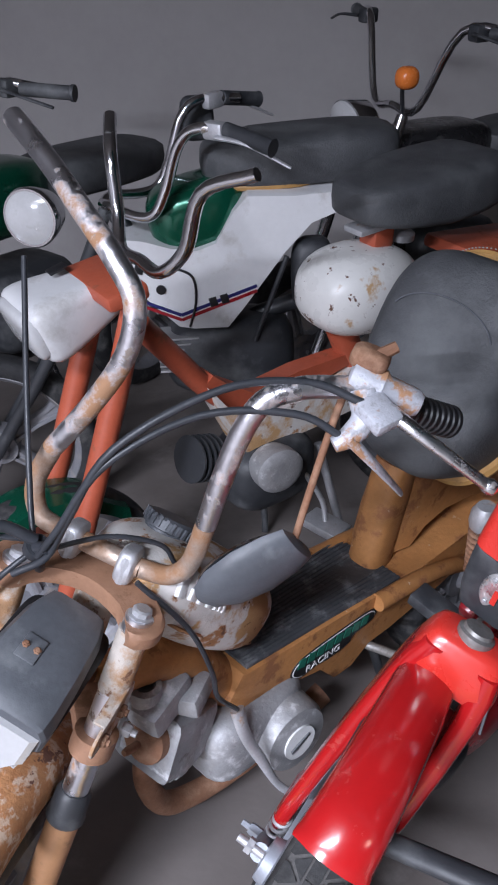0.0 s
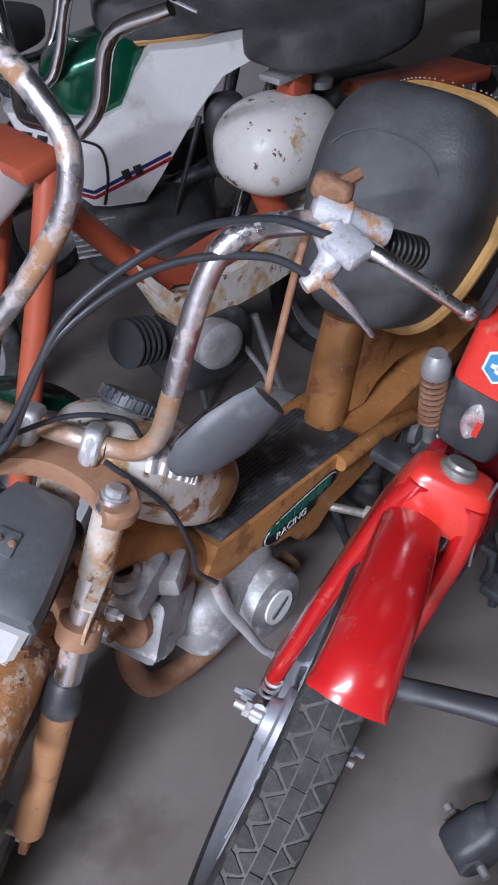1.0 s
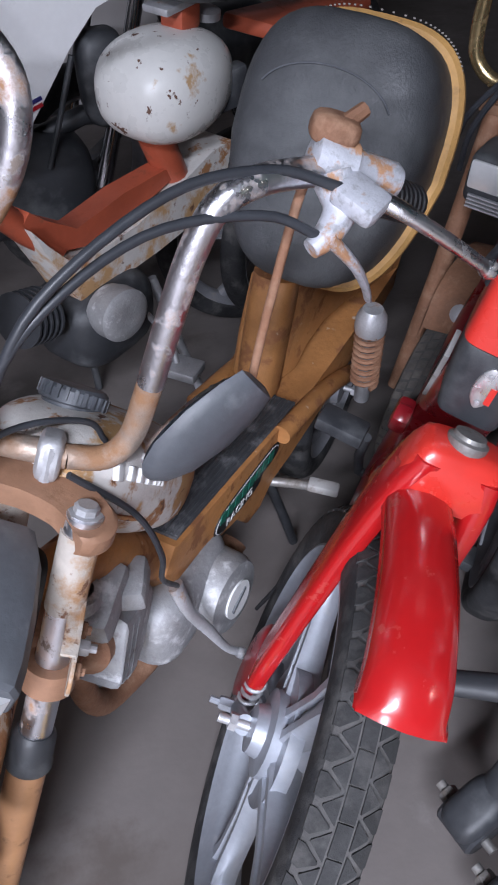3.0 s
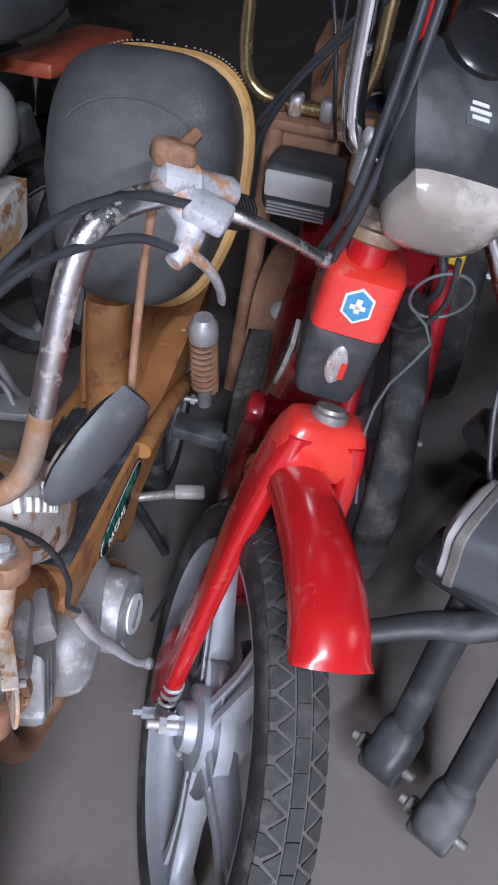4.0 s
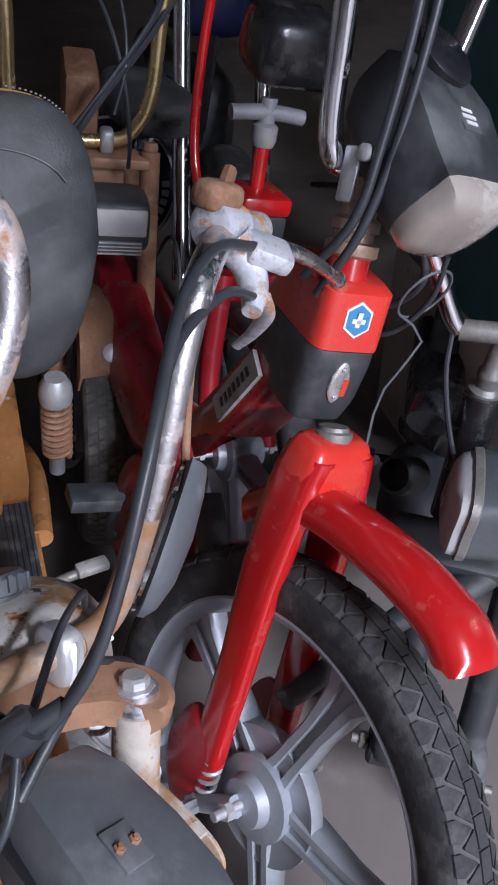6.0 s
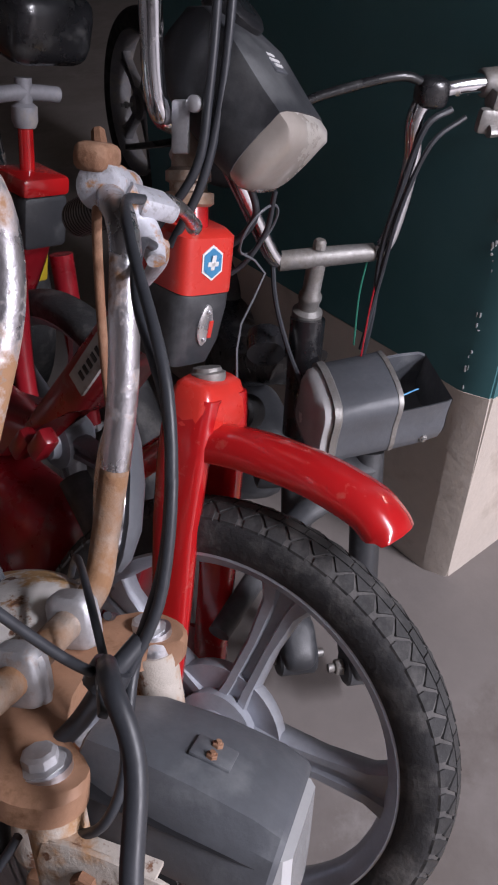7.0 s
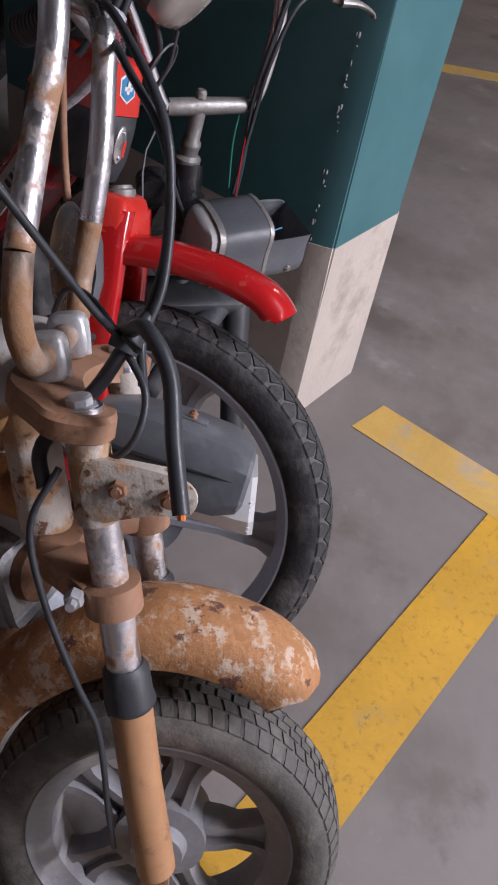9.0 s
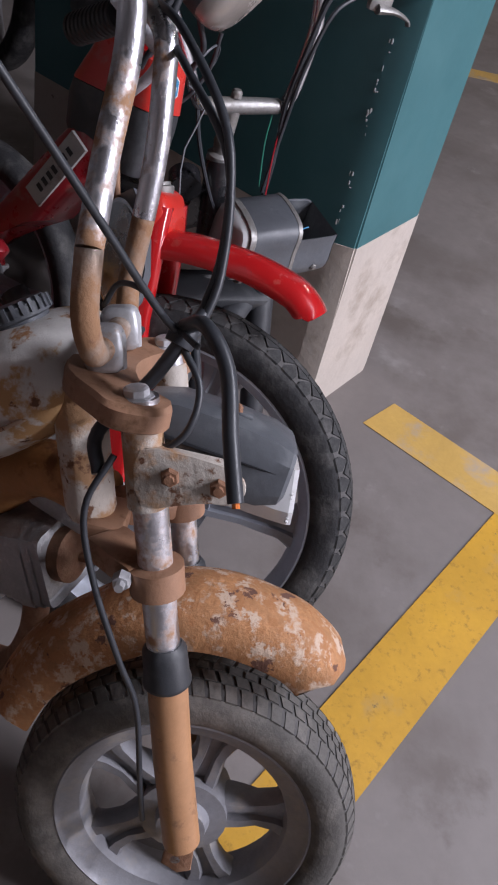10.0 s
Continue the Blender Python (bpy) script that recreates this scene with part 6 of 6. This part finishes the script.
    part("rack_rod", bm, m_red, t, F, "bent red rack rod")
    bm = B()
    box(bm, (-0.10, 0.08, 0.5), (0.03, 0.03, 0.07), (0, 0, 0), 0.006)
    part("yellow_tag", bm, m_yellow_part, t, F)
    return t


second_red_moped()


# ---- orange-framed bike with the white tank ----
def white_tank_bike():
    F = FO
    t = thing("moped", (F @ V(0.0, 0, 0))[:], "orange framed moped with chipped white tank and black saddle", "moped", "parked mopeds")
    bm = B()

    def tk(p):
        return V(p.x, p.y * (1 - 0.2 * max(0, -p.x)), p.z * (1 - 0.1 * max(0, -p.x)))

    superell(bm, (-0.20, 0, 0.755), (0.125, 0.095, 0.095), 0.8, 0.75, 36, 20, tk, (0, 0, 0))
    tank = part("fuel_tank", bm, m_tank, t, F, "rounded white enamel tank with rust chips")
    # opening not cut; a black block stands for its shaded inside
    bm = B()
    box(bm, (-0.285, 0.062, 0.735), (0.07, 0.03, 0.075), (0, 12, -20), 0.006)
    part("cutout_shade_block", bm, m_black, tank, F, "black block for the shaded opening in the tank side")
    bm = B()
    lathe(bm, [(0.026, 0), (0.026, 0.014), (0.02, 0.018)], (-0.30, 0.0, 0.842), (0, 0.1, 1), 20)
    part("tank_cap", bm, m_zinc, tank, F)
    bm = B()
    box(bm, (-0.235, 0, 0.865), (0.05, 0.045, 0.05), (0, 0, 0), 0.006)
    part("post_collar", bm, m_orange_red, t, F, "orange seat post collar")
    bm = B()
    tube(bm, [V(-0.235, 0, 0.86), V(-0.24, 0, 0.895)], 0.013, 14, 1)
    box(bm, (-0.27, 0, 0.892), (0.20, 0.05, 0.014), (0, 4, 0), 0.004)
    part("seat_post", bm, m_zinc, t, F)
    bm = B()
    superell(bm, (-0.33, 0, 0.948), (0.18, 0.105, 0.060), 0.42, 0.5, 36, 14, lambda p: V(p.x, p.y * (1 - 0.28 * max(0, p.x)), p.z * (1 - 0.25 * max(0, p.x)) + (0.15 * p.x * p.x)), (0, 3, 0))
    part("saddle", bm, m_vinyl, t, F, "thick black vinyl saddle")
    bm = B()
    tube(bm, [V(-0.16, 0, 0.67), V(-0.20, 0, 0.58), V(-0.24, 0, 0.50)], 0.03, 14, 3)
    tube(bm, [V(0.28, 0, 0.81), V(0.21, 0, 0.71), V(0.15, 0, 0.625), V(0.09, 0, 0.56)], 0.021, 14, 4)
    fr = part("frame", bm, m_orange_red, t, F, "orange-red painted frame tubes")
    bm = B()
    out = [(0.165, 0.645), (0.135, 0.60), (0.10, 0.555), (0.04, 0.535), (-0.06, 0.54), (-0.17, 0.565), (-0.28, 0.60), (-0.34, 0.60), (-0.32, 0.50), (-0.26, 0.47), (-0.12, 0.455), (0.02, 0.45), (0.085, 0.46), (0.115, 0.53), (0.145, 0.595)]
    loft(bm, [[V(a, y, b) for a, b in out] for y in (-0.035, -0.032, 0.032, 0.035)])
    part("frame_web", bm, m_white_rust, fr, F, "rust-speckled white frame panel")
    bm = B()
    loft(bm, [[V(a, y, b + 0.006) for a, b in ((0.165, 0.645), (0.10, 0.56), (0.04, 0.54), (-0.06, 0.545), (-0.17, 0.57), (-0.2, 0.575), (-0.2, 0.60), (-0.05, 0.60), (0.06, 0.585), (0.12, 0.63), (0.15, 0.66))] for y in (-0.02, 0.02)])
    part("frame_spine", bm, m_orange_red, fr, F)
    bm = B()
    box(bm, (-0.62, 0, 0.77), (0.38, 0.12, 0.035), (0, -6, 0), 0.012)
    part("rear_carrier", bm, m_orange_red, t, F, "red rear carrier panel")
    bm = B()
    lathe(bm, [(0.045, -0.02), (0.05, 0), (0.05, 0.025), (0.04, 0.032), (0.02, 0.033)], (0.05, 0.075, 0.435), (0.1, 1, 0.1), 30)
    part("flywheel_cover", bm, m_alu, t, F, "round grey flywheel cover")
    bm = B()
    superell(bm, (0.02, 0.0, 0.38), (0.10, 0.08, 0.085), 0.6, 0.6, 22, 12)
    part("engine", bm, m_black, t, F, "oily black engine block")
    bm = B()
    for k in range(5):
        lathe(bm, [(0.05, 0), (0.05, 0.004)], (0.14 + 0.012 * k, 0.0, 0.45 + 0.004 * k), (1, 0, 0.3), 20)
    part("cooling_fin", bm, m_black, t, F)
    for sg in (-1, 1):
        bm = B()
        tube(bm, [V(0.31, sg * 0.055, 0.90), V(0.36, sg * 0.06, 0.72), V(0.45, sg * 0.062, 0.42), V(0.50, sg * 0.062, 0.25)], [0.018, 0.02, 0.02, 0.018], 14, 3)
        part("fork_leg", bm, m_orange_red, t, F, "orange fork leg")
    bm = B()
    box(bm, (0.33, 0, 0.905), (0.07, 0.15, 0.03), (0, 10, 0), 0.008)
    part("fork_crown", bm, m_orange_red, t, F)

    def hs(p):
        return V(p.x, p.y * (0.8 + 0.2 * p.x), p.z * (0.75 + 0.25 * p.x))

    bm = B()
    superell(bm, (0.375, -0.035, 0.862), (0.085, 0.075, 0.065), 0.4, 0.4, 30, 14, hs, (0, 18, 0))
    hl = part("headlight_shell", bm, m_white, t, F, "white plastic headlight nacelle")
    bm = B()
    superell(bm, (0.447, -0.035, 0.842), (0.02, 0.062, 0.048), 0.5, 0.45, 26, 10, None, (0, 18, 0))
    part("lens", bm, m_glass, hl, F, "clear headlight lens")
    bm = B()
    superell(bm, (0.440, -0.035, 0.842), (0.016, 0.056, 0.042), 0.5, 0.45, 20, 8, None, (0, 18, 0))
    part("reflector", bm, m_reflector, hl, F)
    bm = B()
    box(bm, (0.385, -0.05, 0.924), (0.03, 0.02, 0.004), (0, 18, 0), 0.001)
    part("switch", bm, m_decal_black, hl, F)
    bm = B()
    tube(bm, [V(0.27, 0, 0.93), V(0.27, 0.06, 0.93), V(0.25, 0.10, 0.98), V(0.24, 0.13, 1.08), V(0.2, 0.2, 1.12)], 0.011, 14, 5)
    tube(bm, [V(0.27, 0, 0.93), V(0.27, -0.06, 0.93), V(0.25, -0.10, 0.98), V(0.24, -0.13, 1.08), V(0.2, -0.2, 1.12)], 0.011, 14, 5)
    part("handlebar", bm, m_chrome, t, F, "chrome handlebar")
    wheel(t, FOW @ Matrix.Translation((0.54, 0, 0.25)), 0.248, 0.03, 0.21, 0.02, FIVE, m_alloy_dirty, "plain", 0.04, 0.02)
    wheel(t, FOW @ Matrix.Translation((-0.67, 0, 0.25)), 0.248, 0.03, 0.21, 0.02, FIVE, m_alloy_dirty, "plain", 0.04, 0.02)
    bm = B()
    line = spline([V(0.60, 0, 0.48), V(0.52, 0, 0.525), V(0.42, 0, 0.51), V(0.34, 0, 0.45)], 4)
    loft(bm, [[p + V(0, y, z) for y, z in ((-0.045, -0.035), (-0.04, -0.008), (0, 0), (0.04, -0.008), (0.045, -0.035), (0.042, -0.035), (0.037, -0.011), (0, -0.003), (-0.037, -0.011), (-0.042, -0.035))] for p in line])
    part("front_mudguard", bm, m_green, t, F, "dark green front mudguard")
    bm = B()
    box(bm, (-0.056, 0.12, 0.245), (0.055, 0.09, 0.022), (0, 0, 12), 0.004)
    tube(bm, [V(-0.056, 0.12, 0.245), V(-0.06, 0.10, 0.30), V(-0.03, 0.07, 0.38)], 0.006, 10, 3)
    part("pedal", bm, m_zinc, t, F, "grey pedal with pale edge")
    bm = B()
    tube(bm, [V(-0.1, 0.03, 0.40), V(-0.12, 0.14, 0.1), V(-0.12, 0.16, 0.03)], 0.009, 10, 3)
    part("side_stand", bm, m_zinc, t, F)
    return t


white_tank_bike()


# ---- white moped with stripes ----
def white_moped():
    F = FP
    t = thing("moped", (F @ V(0, 0, 0))[:], "white moped with blue stripes, green inner panel and chrome bars", "moped", "parked mopeds")
    bm = B()
    out = [(0.185, 0.83), (0.16, 0.745), (0.122, 0.68), (0.055, 0.608), (0.02, 0.60), (-0.06, 0.598), (-0.10, 0.645), (-0.20, 0.775), (-0.26, 0.838), (-0.36, 0.875), (-0.36, 0.905), (-0.22, 0.90), (-0.12, 0.905), (-0.085, 0.87), (-0.045, 0.805), (0.0, 0.79), (0.06, 0.80), (0.12, 0.82)]
    loft(bm, [[V(-0.05 + (a + 0.05) * s, y, 0.74 + (b - 0.74) * s) for a, b in out] for y, s in ((-0.1, 0.97), (-0.09, 1), (0.085, 1), (0.1, 0.975))])
    pan = part("side_panel", bm, m_white, t, F, "white plastic side panel with dark stripes", 30)
    for z0, mt in ((0.0, m_navy), (0.012, m_red_dark)):
        for (a, b) in (((0.14, 0.685), (0.045, 0.640)), ((0.045, 0.640), (-0.13, 0.70))):
            bm = B()
            d = V(b[0] - a[0], 0, b[1] - a[1])
            n = V(-d.z, 0, d.x).normalized() * 0.0035
            pa_, pb_ = V(a[0], 0, a[1] - z0), V(b[0], 0, b[1] - z0)
            loft(bm, [[q + V(0, y, 0) for q in (pa_ + n, pb_ + n, pb_ - n, pa_ - n)] for y in (0.1, 0.1025)])
            part("stripe", bm, mt, pan, F, "thin dark stripe")
    for k in range(2):
        bm = B()
        box(bm, (-0.03 - 0.026 * k, 0.102, 0.668 + 0.006 * k), (0.018, 0.003, 0.022), (0, 14, 0), 0.001)
        part("model_mark", bm, m_decal_black, pan, F)
    for k in range(2):
        bm = B()
        box(bm, (0.155 - 0.028 * k, 0.102, 0.772 - 0.012 * k), (0.02, 0.003, 0.03), (0, -20, 0), 0.001)
        part("maker_mark", bm, m_decal_black, pan, F)
    bm = B()
    lathe(bm, [(0.011, 0), (0.011, 0.004)], (0.085, 0.1, 0.705), (0, 1, 0), 16)
    part("panel_plug", bm, m_decal_black, pan, F)
    bm = B()
    tube(bm, [V(0.028, 0.102, 0.61), V(0.01, 0.103, 0.67), V(0.012, 0.103, 0.73), V(0.05, 0.103, 0.755)], 0.003, 6, 4)
    part("panel_gap", bm, m_decal_black, pan, F)
    bm = B()
    superell(bm, (-0.01, 0, 0.845), (0.115, 0.09, 0.08), 0.6, 0.6, 28, 14, None, (0, 12, 0))
    part("inner_panel", bm, m_green, t, F, "glossy dark green inner panel")
    bm = B()
    superell(bm, (-0.24, -0.02, 0.955), (0.22, 0.10, 0.055), 0.5, 0.6, 30, 12, None, (0, 2, 0))
    st = part("saddle", bm, m_vinyl, t, F, "black saddle with frayed golden trim")
    bm = B()
    superell(bm, (-0.16, -0.02, 0.91), (0.12, 0.09, 0.012), 0.5, 0.6, 24, 8)
    part("saddle_trim", bm, m_tan, st, F)
    bm = B()
    for sg in (-1, 1):
        tube(bm, [V(0.2, 0, 0.875), V(0.18, sg * 0.04, 0.88), V(0.12, sg * 0.085, 0.868), V(0.08, sg * 0.105, 0.878), V(0.05, sg * 0.11, 0.93), V(0.015, sg * 0.12, 1.02), V(-0.03, sg * 0.135, 1.052), V(-0.12, sg * 0.17, 1.045)], 0.0115, 14, 6)
    hb = part("handlebar", bm, m_chrome, t, F, "swept chrome handlebar")
    for sg in (-1, 1):
        bm = B()
        d = V(-0.06, sg * 0.05, -0.015).normalized()
        lathe(bm, [(0.016, 0), (0.016, 0.11), (0.018, 0.115)], V(-0.08, sg * 0.155, 1.05), d, 16)
        part("grip", bm, m_black, hb, F)
        bm = B()
        box(bm, (-0.06, sg * 0.145, 1.048), (0.05, 0.03, 0.035), (0, 0, -40 * sg), 0.008)
        tube(bm, [V(-0.06, sg * 0.165, 1.04), V(-0.12, sg * 0.20, 1.03), V(-0.2, sg * 0.23, 0.99)], [0.009, 0.007, 0.005], 10, 5, 0.6)
        part("lever", bm, m_zinc, hb, F)
    bm = B()
    ax = V(0.32, 0.93, 0.10).normalized()
    lathe(bm, [(0.02, -0.085), (0.05, -0.065), (0.063, -0.02), (0.066, 0.0), (0.063, 0.006)], (0.355, 0.04, 0.866), ax, 32)
    lam = part("headlight_shell", bm, m_chrome, t, F, "round chrome headlight")
    bm = B()
    lathe(bm, [(0.060, -0.004), (0.058, 0.006), (0.04, 0.016), (0.01, 0.021)], (0.355, 0.04, 0.866), ax, 32)
    part("lens", bm, m_glass, lam, F, "clear round headlight lens")
    bm = B()
    lathe(bm, [(0.012, -0.05), (0.052, -0.012), (0.057, -0.002)], (0.355, 0.04, 0.866), ax, 32)
    part("reflector", bm, m_reflector, lam, F)
    bm = B()
    superell(bm, (-0.02, -0.2, 1.0), (0.04, 0.02, 0.05), 0.5, 0.5, 18, 10)
    part("mirror", bm, m_black, t, F)
    bm = B()
    superell(bm, (-0.06, 0.01, 0.50), (0.16, 0.085, 0.10), 0.6, 0.6, 24, 12)
    eng = part("engine", bm, m_black, t, F, "oily black engine")
    for k in range(7):
        bm = B()
        box(bm, (0.06, 0.05, 0.57 - 0.014 * k), (0.10, 0.07, 0.005), (0, 0, 0), 0.001, 1)
        part("cooling_fin", bm, m_alu, eng, F)
    bm = B()
    tube(bm, [V(-0.2, 0.09, 0.76), V(-0.16, 0.095, 0.66), V(-0.12, 0.095, 0.56)], 0.006, 8, 3)
    superell(bm, (-0.26, 0.06, 0.70), (0.05, 0.04, 0.09), 0.6, 0.6, 16, 10)
    part("frame_rod", bm, m_black, t, F)
    for x in (0.56, -0.60):
        wheel(t, F @ Matrix.Translation((x, 0, 0.262)), 0.26, 0.032, 0.215, 0.02, FIVE, m_alloy_dirty, "plain", 0.05, 0.022)
    bm = B()
    for sg in (-1, 1):
        tube(bm, [V(0.20, sg * 0.06, 0.85), V(0.36, sg * 0.06, 0.55), V(0.56, sg * 0.06, 0.26)], 0.016, 12, 3)
    part("fork", bm, m_black, t, F)
    bm = B()
    tube(bm, [V(0.18, 0, 0.86), V(0.1, 0, 0.7), V(0.0, 0, 0.55), V(-0.3, 0, 0.6), V(-0.6, 0, 0.26)], 0.02, 12, 4)
    part("frame", bm, m_black, t, F)
    bm = B()
    tube(bm, [V(-0.1, 0.03, 0.45), V(-0.12, 0.14, 0.1), V(-0.12, 0.16, 0.03)], 0.009, 10, 3)
    part("side_stand", bm, m_black, t, F)
    return t


white_moped()


# ---- dark motorcycles behind, seen in part ----
def dark_bike(at, psi, lam, tank_m, label, bar_top=1.08, round_lamp=False, indicator=False, marked_cover=False):
    F = basis(at, psi, lam, 0.0)
    t = thing("motorcycle", (F @ V(0, 0, 0))[:], label, "motorcycle", "parked mopeds")
    for x in (0.55, -0.55):
        wheel(t, F @ Matrix.Translation((x, 0, 0.292)), 0.29, 0.045, 0.225, 0.02, FIVE, m_alloy_dirty, "plain", 0.05, 0.02)
    bm = B()
    superell(bm, (0.1, 0, 0.82), (0.2, 0.12, 0.10), 0.6, 0.6, 26, 14, lambda p: V(p.x, p.y * (1 - 0.35 * max(0, -p.x)), p.z))
    part("fuel_tank", bm, tank_m, t, F)
    bm = B()
    superell(bm, (-0.32, 0, 0.84), (0.28, 0.12, 0.06), 0.5, 0.6, 26, 10)
    part("saddle", bm, m_vinyl, t, F)
    bm = B()
    superell(bm, (0.02, 0, 0.5), (0.17, 0.11, 0.13), 0.5, 0.5, 20, 12)
    part("engine", bm, m_black, t, F, "dark engine block")
    bm = B()
    tube(bm, [V(0.28, 0, 0.9), V(0.2, 0, 0.6), V(0.1, 0, 0.35), V(-0.2, 0, 0.33), V(-0.55, 0, 0.3)], 0.022, 12, 4)
    part("frame", bm, m_gloss_black, t, F)
    for sg in (-1, 1):
        bm = B()
        tube(bm, [V(0.30, sg * 0.09, 0.97), V(0.42, sg * 0.09, 0.62), V(0.55, sg * 0.09, 0.29)], [0.017, 0.02, 0.023], 12, 2)
        part("fork_leg", bm, m_chrome, t, F)
    bm = B()
    for sg in (-1, 1):
        tube(bm, [V(0.27, 0, 0.98), V(0.26, sg * 0.1, 0.985), V(0.22, sg * 0.2, bar_top), V(0.15, sg * 0.34, bar_top)], 0.011, 12, 5)
    hb = part("handlebar", bm, m_chrome, t, F)
    for sg in (-1, 1):
        bm = B()
        lathe(bm, [(0.016, 0), (0.016, 0.12), (0.019, 0.122), (0.019, 0.13)], V(0.19, sg * 0.27, bar_top), (-0.06, sg * 0.14, 0), 14)
        part("grip", bm, m_black, hb, F)
        bm = B()
        box(bm, (0.20, sg * 0.24, bar_top), (0.05, 0.04, 0.04), (0, 0, 0), 0.008)
        tube(bm, [V(0.23, sg * 0.25, bar_top), V(0.25, sg * 0.31, bar_top), V(0.22, sg * 0.40, bar_top - 0.02)], [0.008, 0.006, 0.006], 10, 4, 0.6)
        part("lever", bm, m_black, hb, F)
    if round_lamp:
        bm = B()
        lathe(bm, [(0.02, -0.1), (0.06, -0.07), (0.075, -0.02), (0.078, 0.0)], (0.42, 0, 0.93), (1, 0, -0.2), 30)
        hl = part("headlight_shell", bm, m_chrome, t, F, "round chrome headlight")
        bm = B()
        lathe(bm, [(0.078, -0.004), (0.074, 0.006), (0.05, 0.018), (0.01, 0.024)], (0.42, 0, 0.93), (1, 0, -0.2), 30)
        part("lens", bm, m_glass, hl, F)
    if indicator:
        bm = B()
        tube(bm, [V(0.30, 0.09, 0.97), V(0.34, 0.13, 1.04), V(0.355, 0.15, 1.075)], 0.006, 8, 3)
        part("indicator_stalk", bm, m_black, t, F)
        bm = B()
        superell(bm, (0.36, 0.17, 1.08), (0.03, 0.028, 0.028), 0.8, 0.8, 18, 10)
        part("indicator", bm, m_indicator, t, F, "orange round indicator")
    if marked_cover:
        o, ax = V(1.02, 1.83, 0.45), V(-0.68, -0.66, 0.25).normalized()
        u = V(0, 0, 1).cross(ax).normalized()
        w = ax.cross(u)
        bm = B()
        lathe(bm, [(0.15, -0.05), (0.152, 0.0), (0.146, 0.012), (0.10, 0.018), (0.03, 0.020)], o, ax, 48)
        cov = part("round_cover", bm, m_blue_cloth, t, ID, "dark round cover with a white ring and marks")
        bm = B()
        lathe(bm, [(0.141, 0.012), (0.147, 0.013), (0.147, 0.015), (0.141, 0.015)], o, ax, 64, True)
        part("white_ring", bm, m_decal_white, cov, ID)
        for k in range(5):
            bm = B()
            q = -0.75 + 0.17 * k
            e = u * math.cos(q) + w * math.sin(q)
            f = ax.cross(e)
            c = o + e * 0.122
            loft(bm, [[c + e * a1 + f * b1 + ax * d for a1, b1 in ((-0.008, -0.007), (0.008, -0.007), (0.008, 0.007), (-0.008, 0.007))] for d in (0.010, 0.019)])
            part("cover_mark", bm, m_decal_white, cov, ID)
    bm = B()
    tube(bm, [V(0.0, 0.05, 0.36), V(-0.02, 0.18, 0.1), V(-0.02, 0.2, 0.03)], 0.01, 10, 3)
    part("side_stand", bm, m_gloss_black, t, F)
    return t


dark_bike((-0.98, 2.45, 0), -2.0, 0.12, m_green, "dark green motorcycle with round headlight", 1.14, True)
dark_bike((0.31, 2.92, 0), -2.5, 0.1, m_gloss_black, "black motorcycle with orange indicators", 1.18, True, True)
dark_bike((1.38, 1.95, 0), -2.35, 0.12, m_blue_cloth, "dark blue motorcycle with a white-ringed round cover", 1.0, False, False, True)
dark_bike((1.75, 1.15, 0), -2.5, 0.1, m_gloss_black, "black motorcycle in the shade", 1.1, False, False, False)
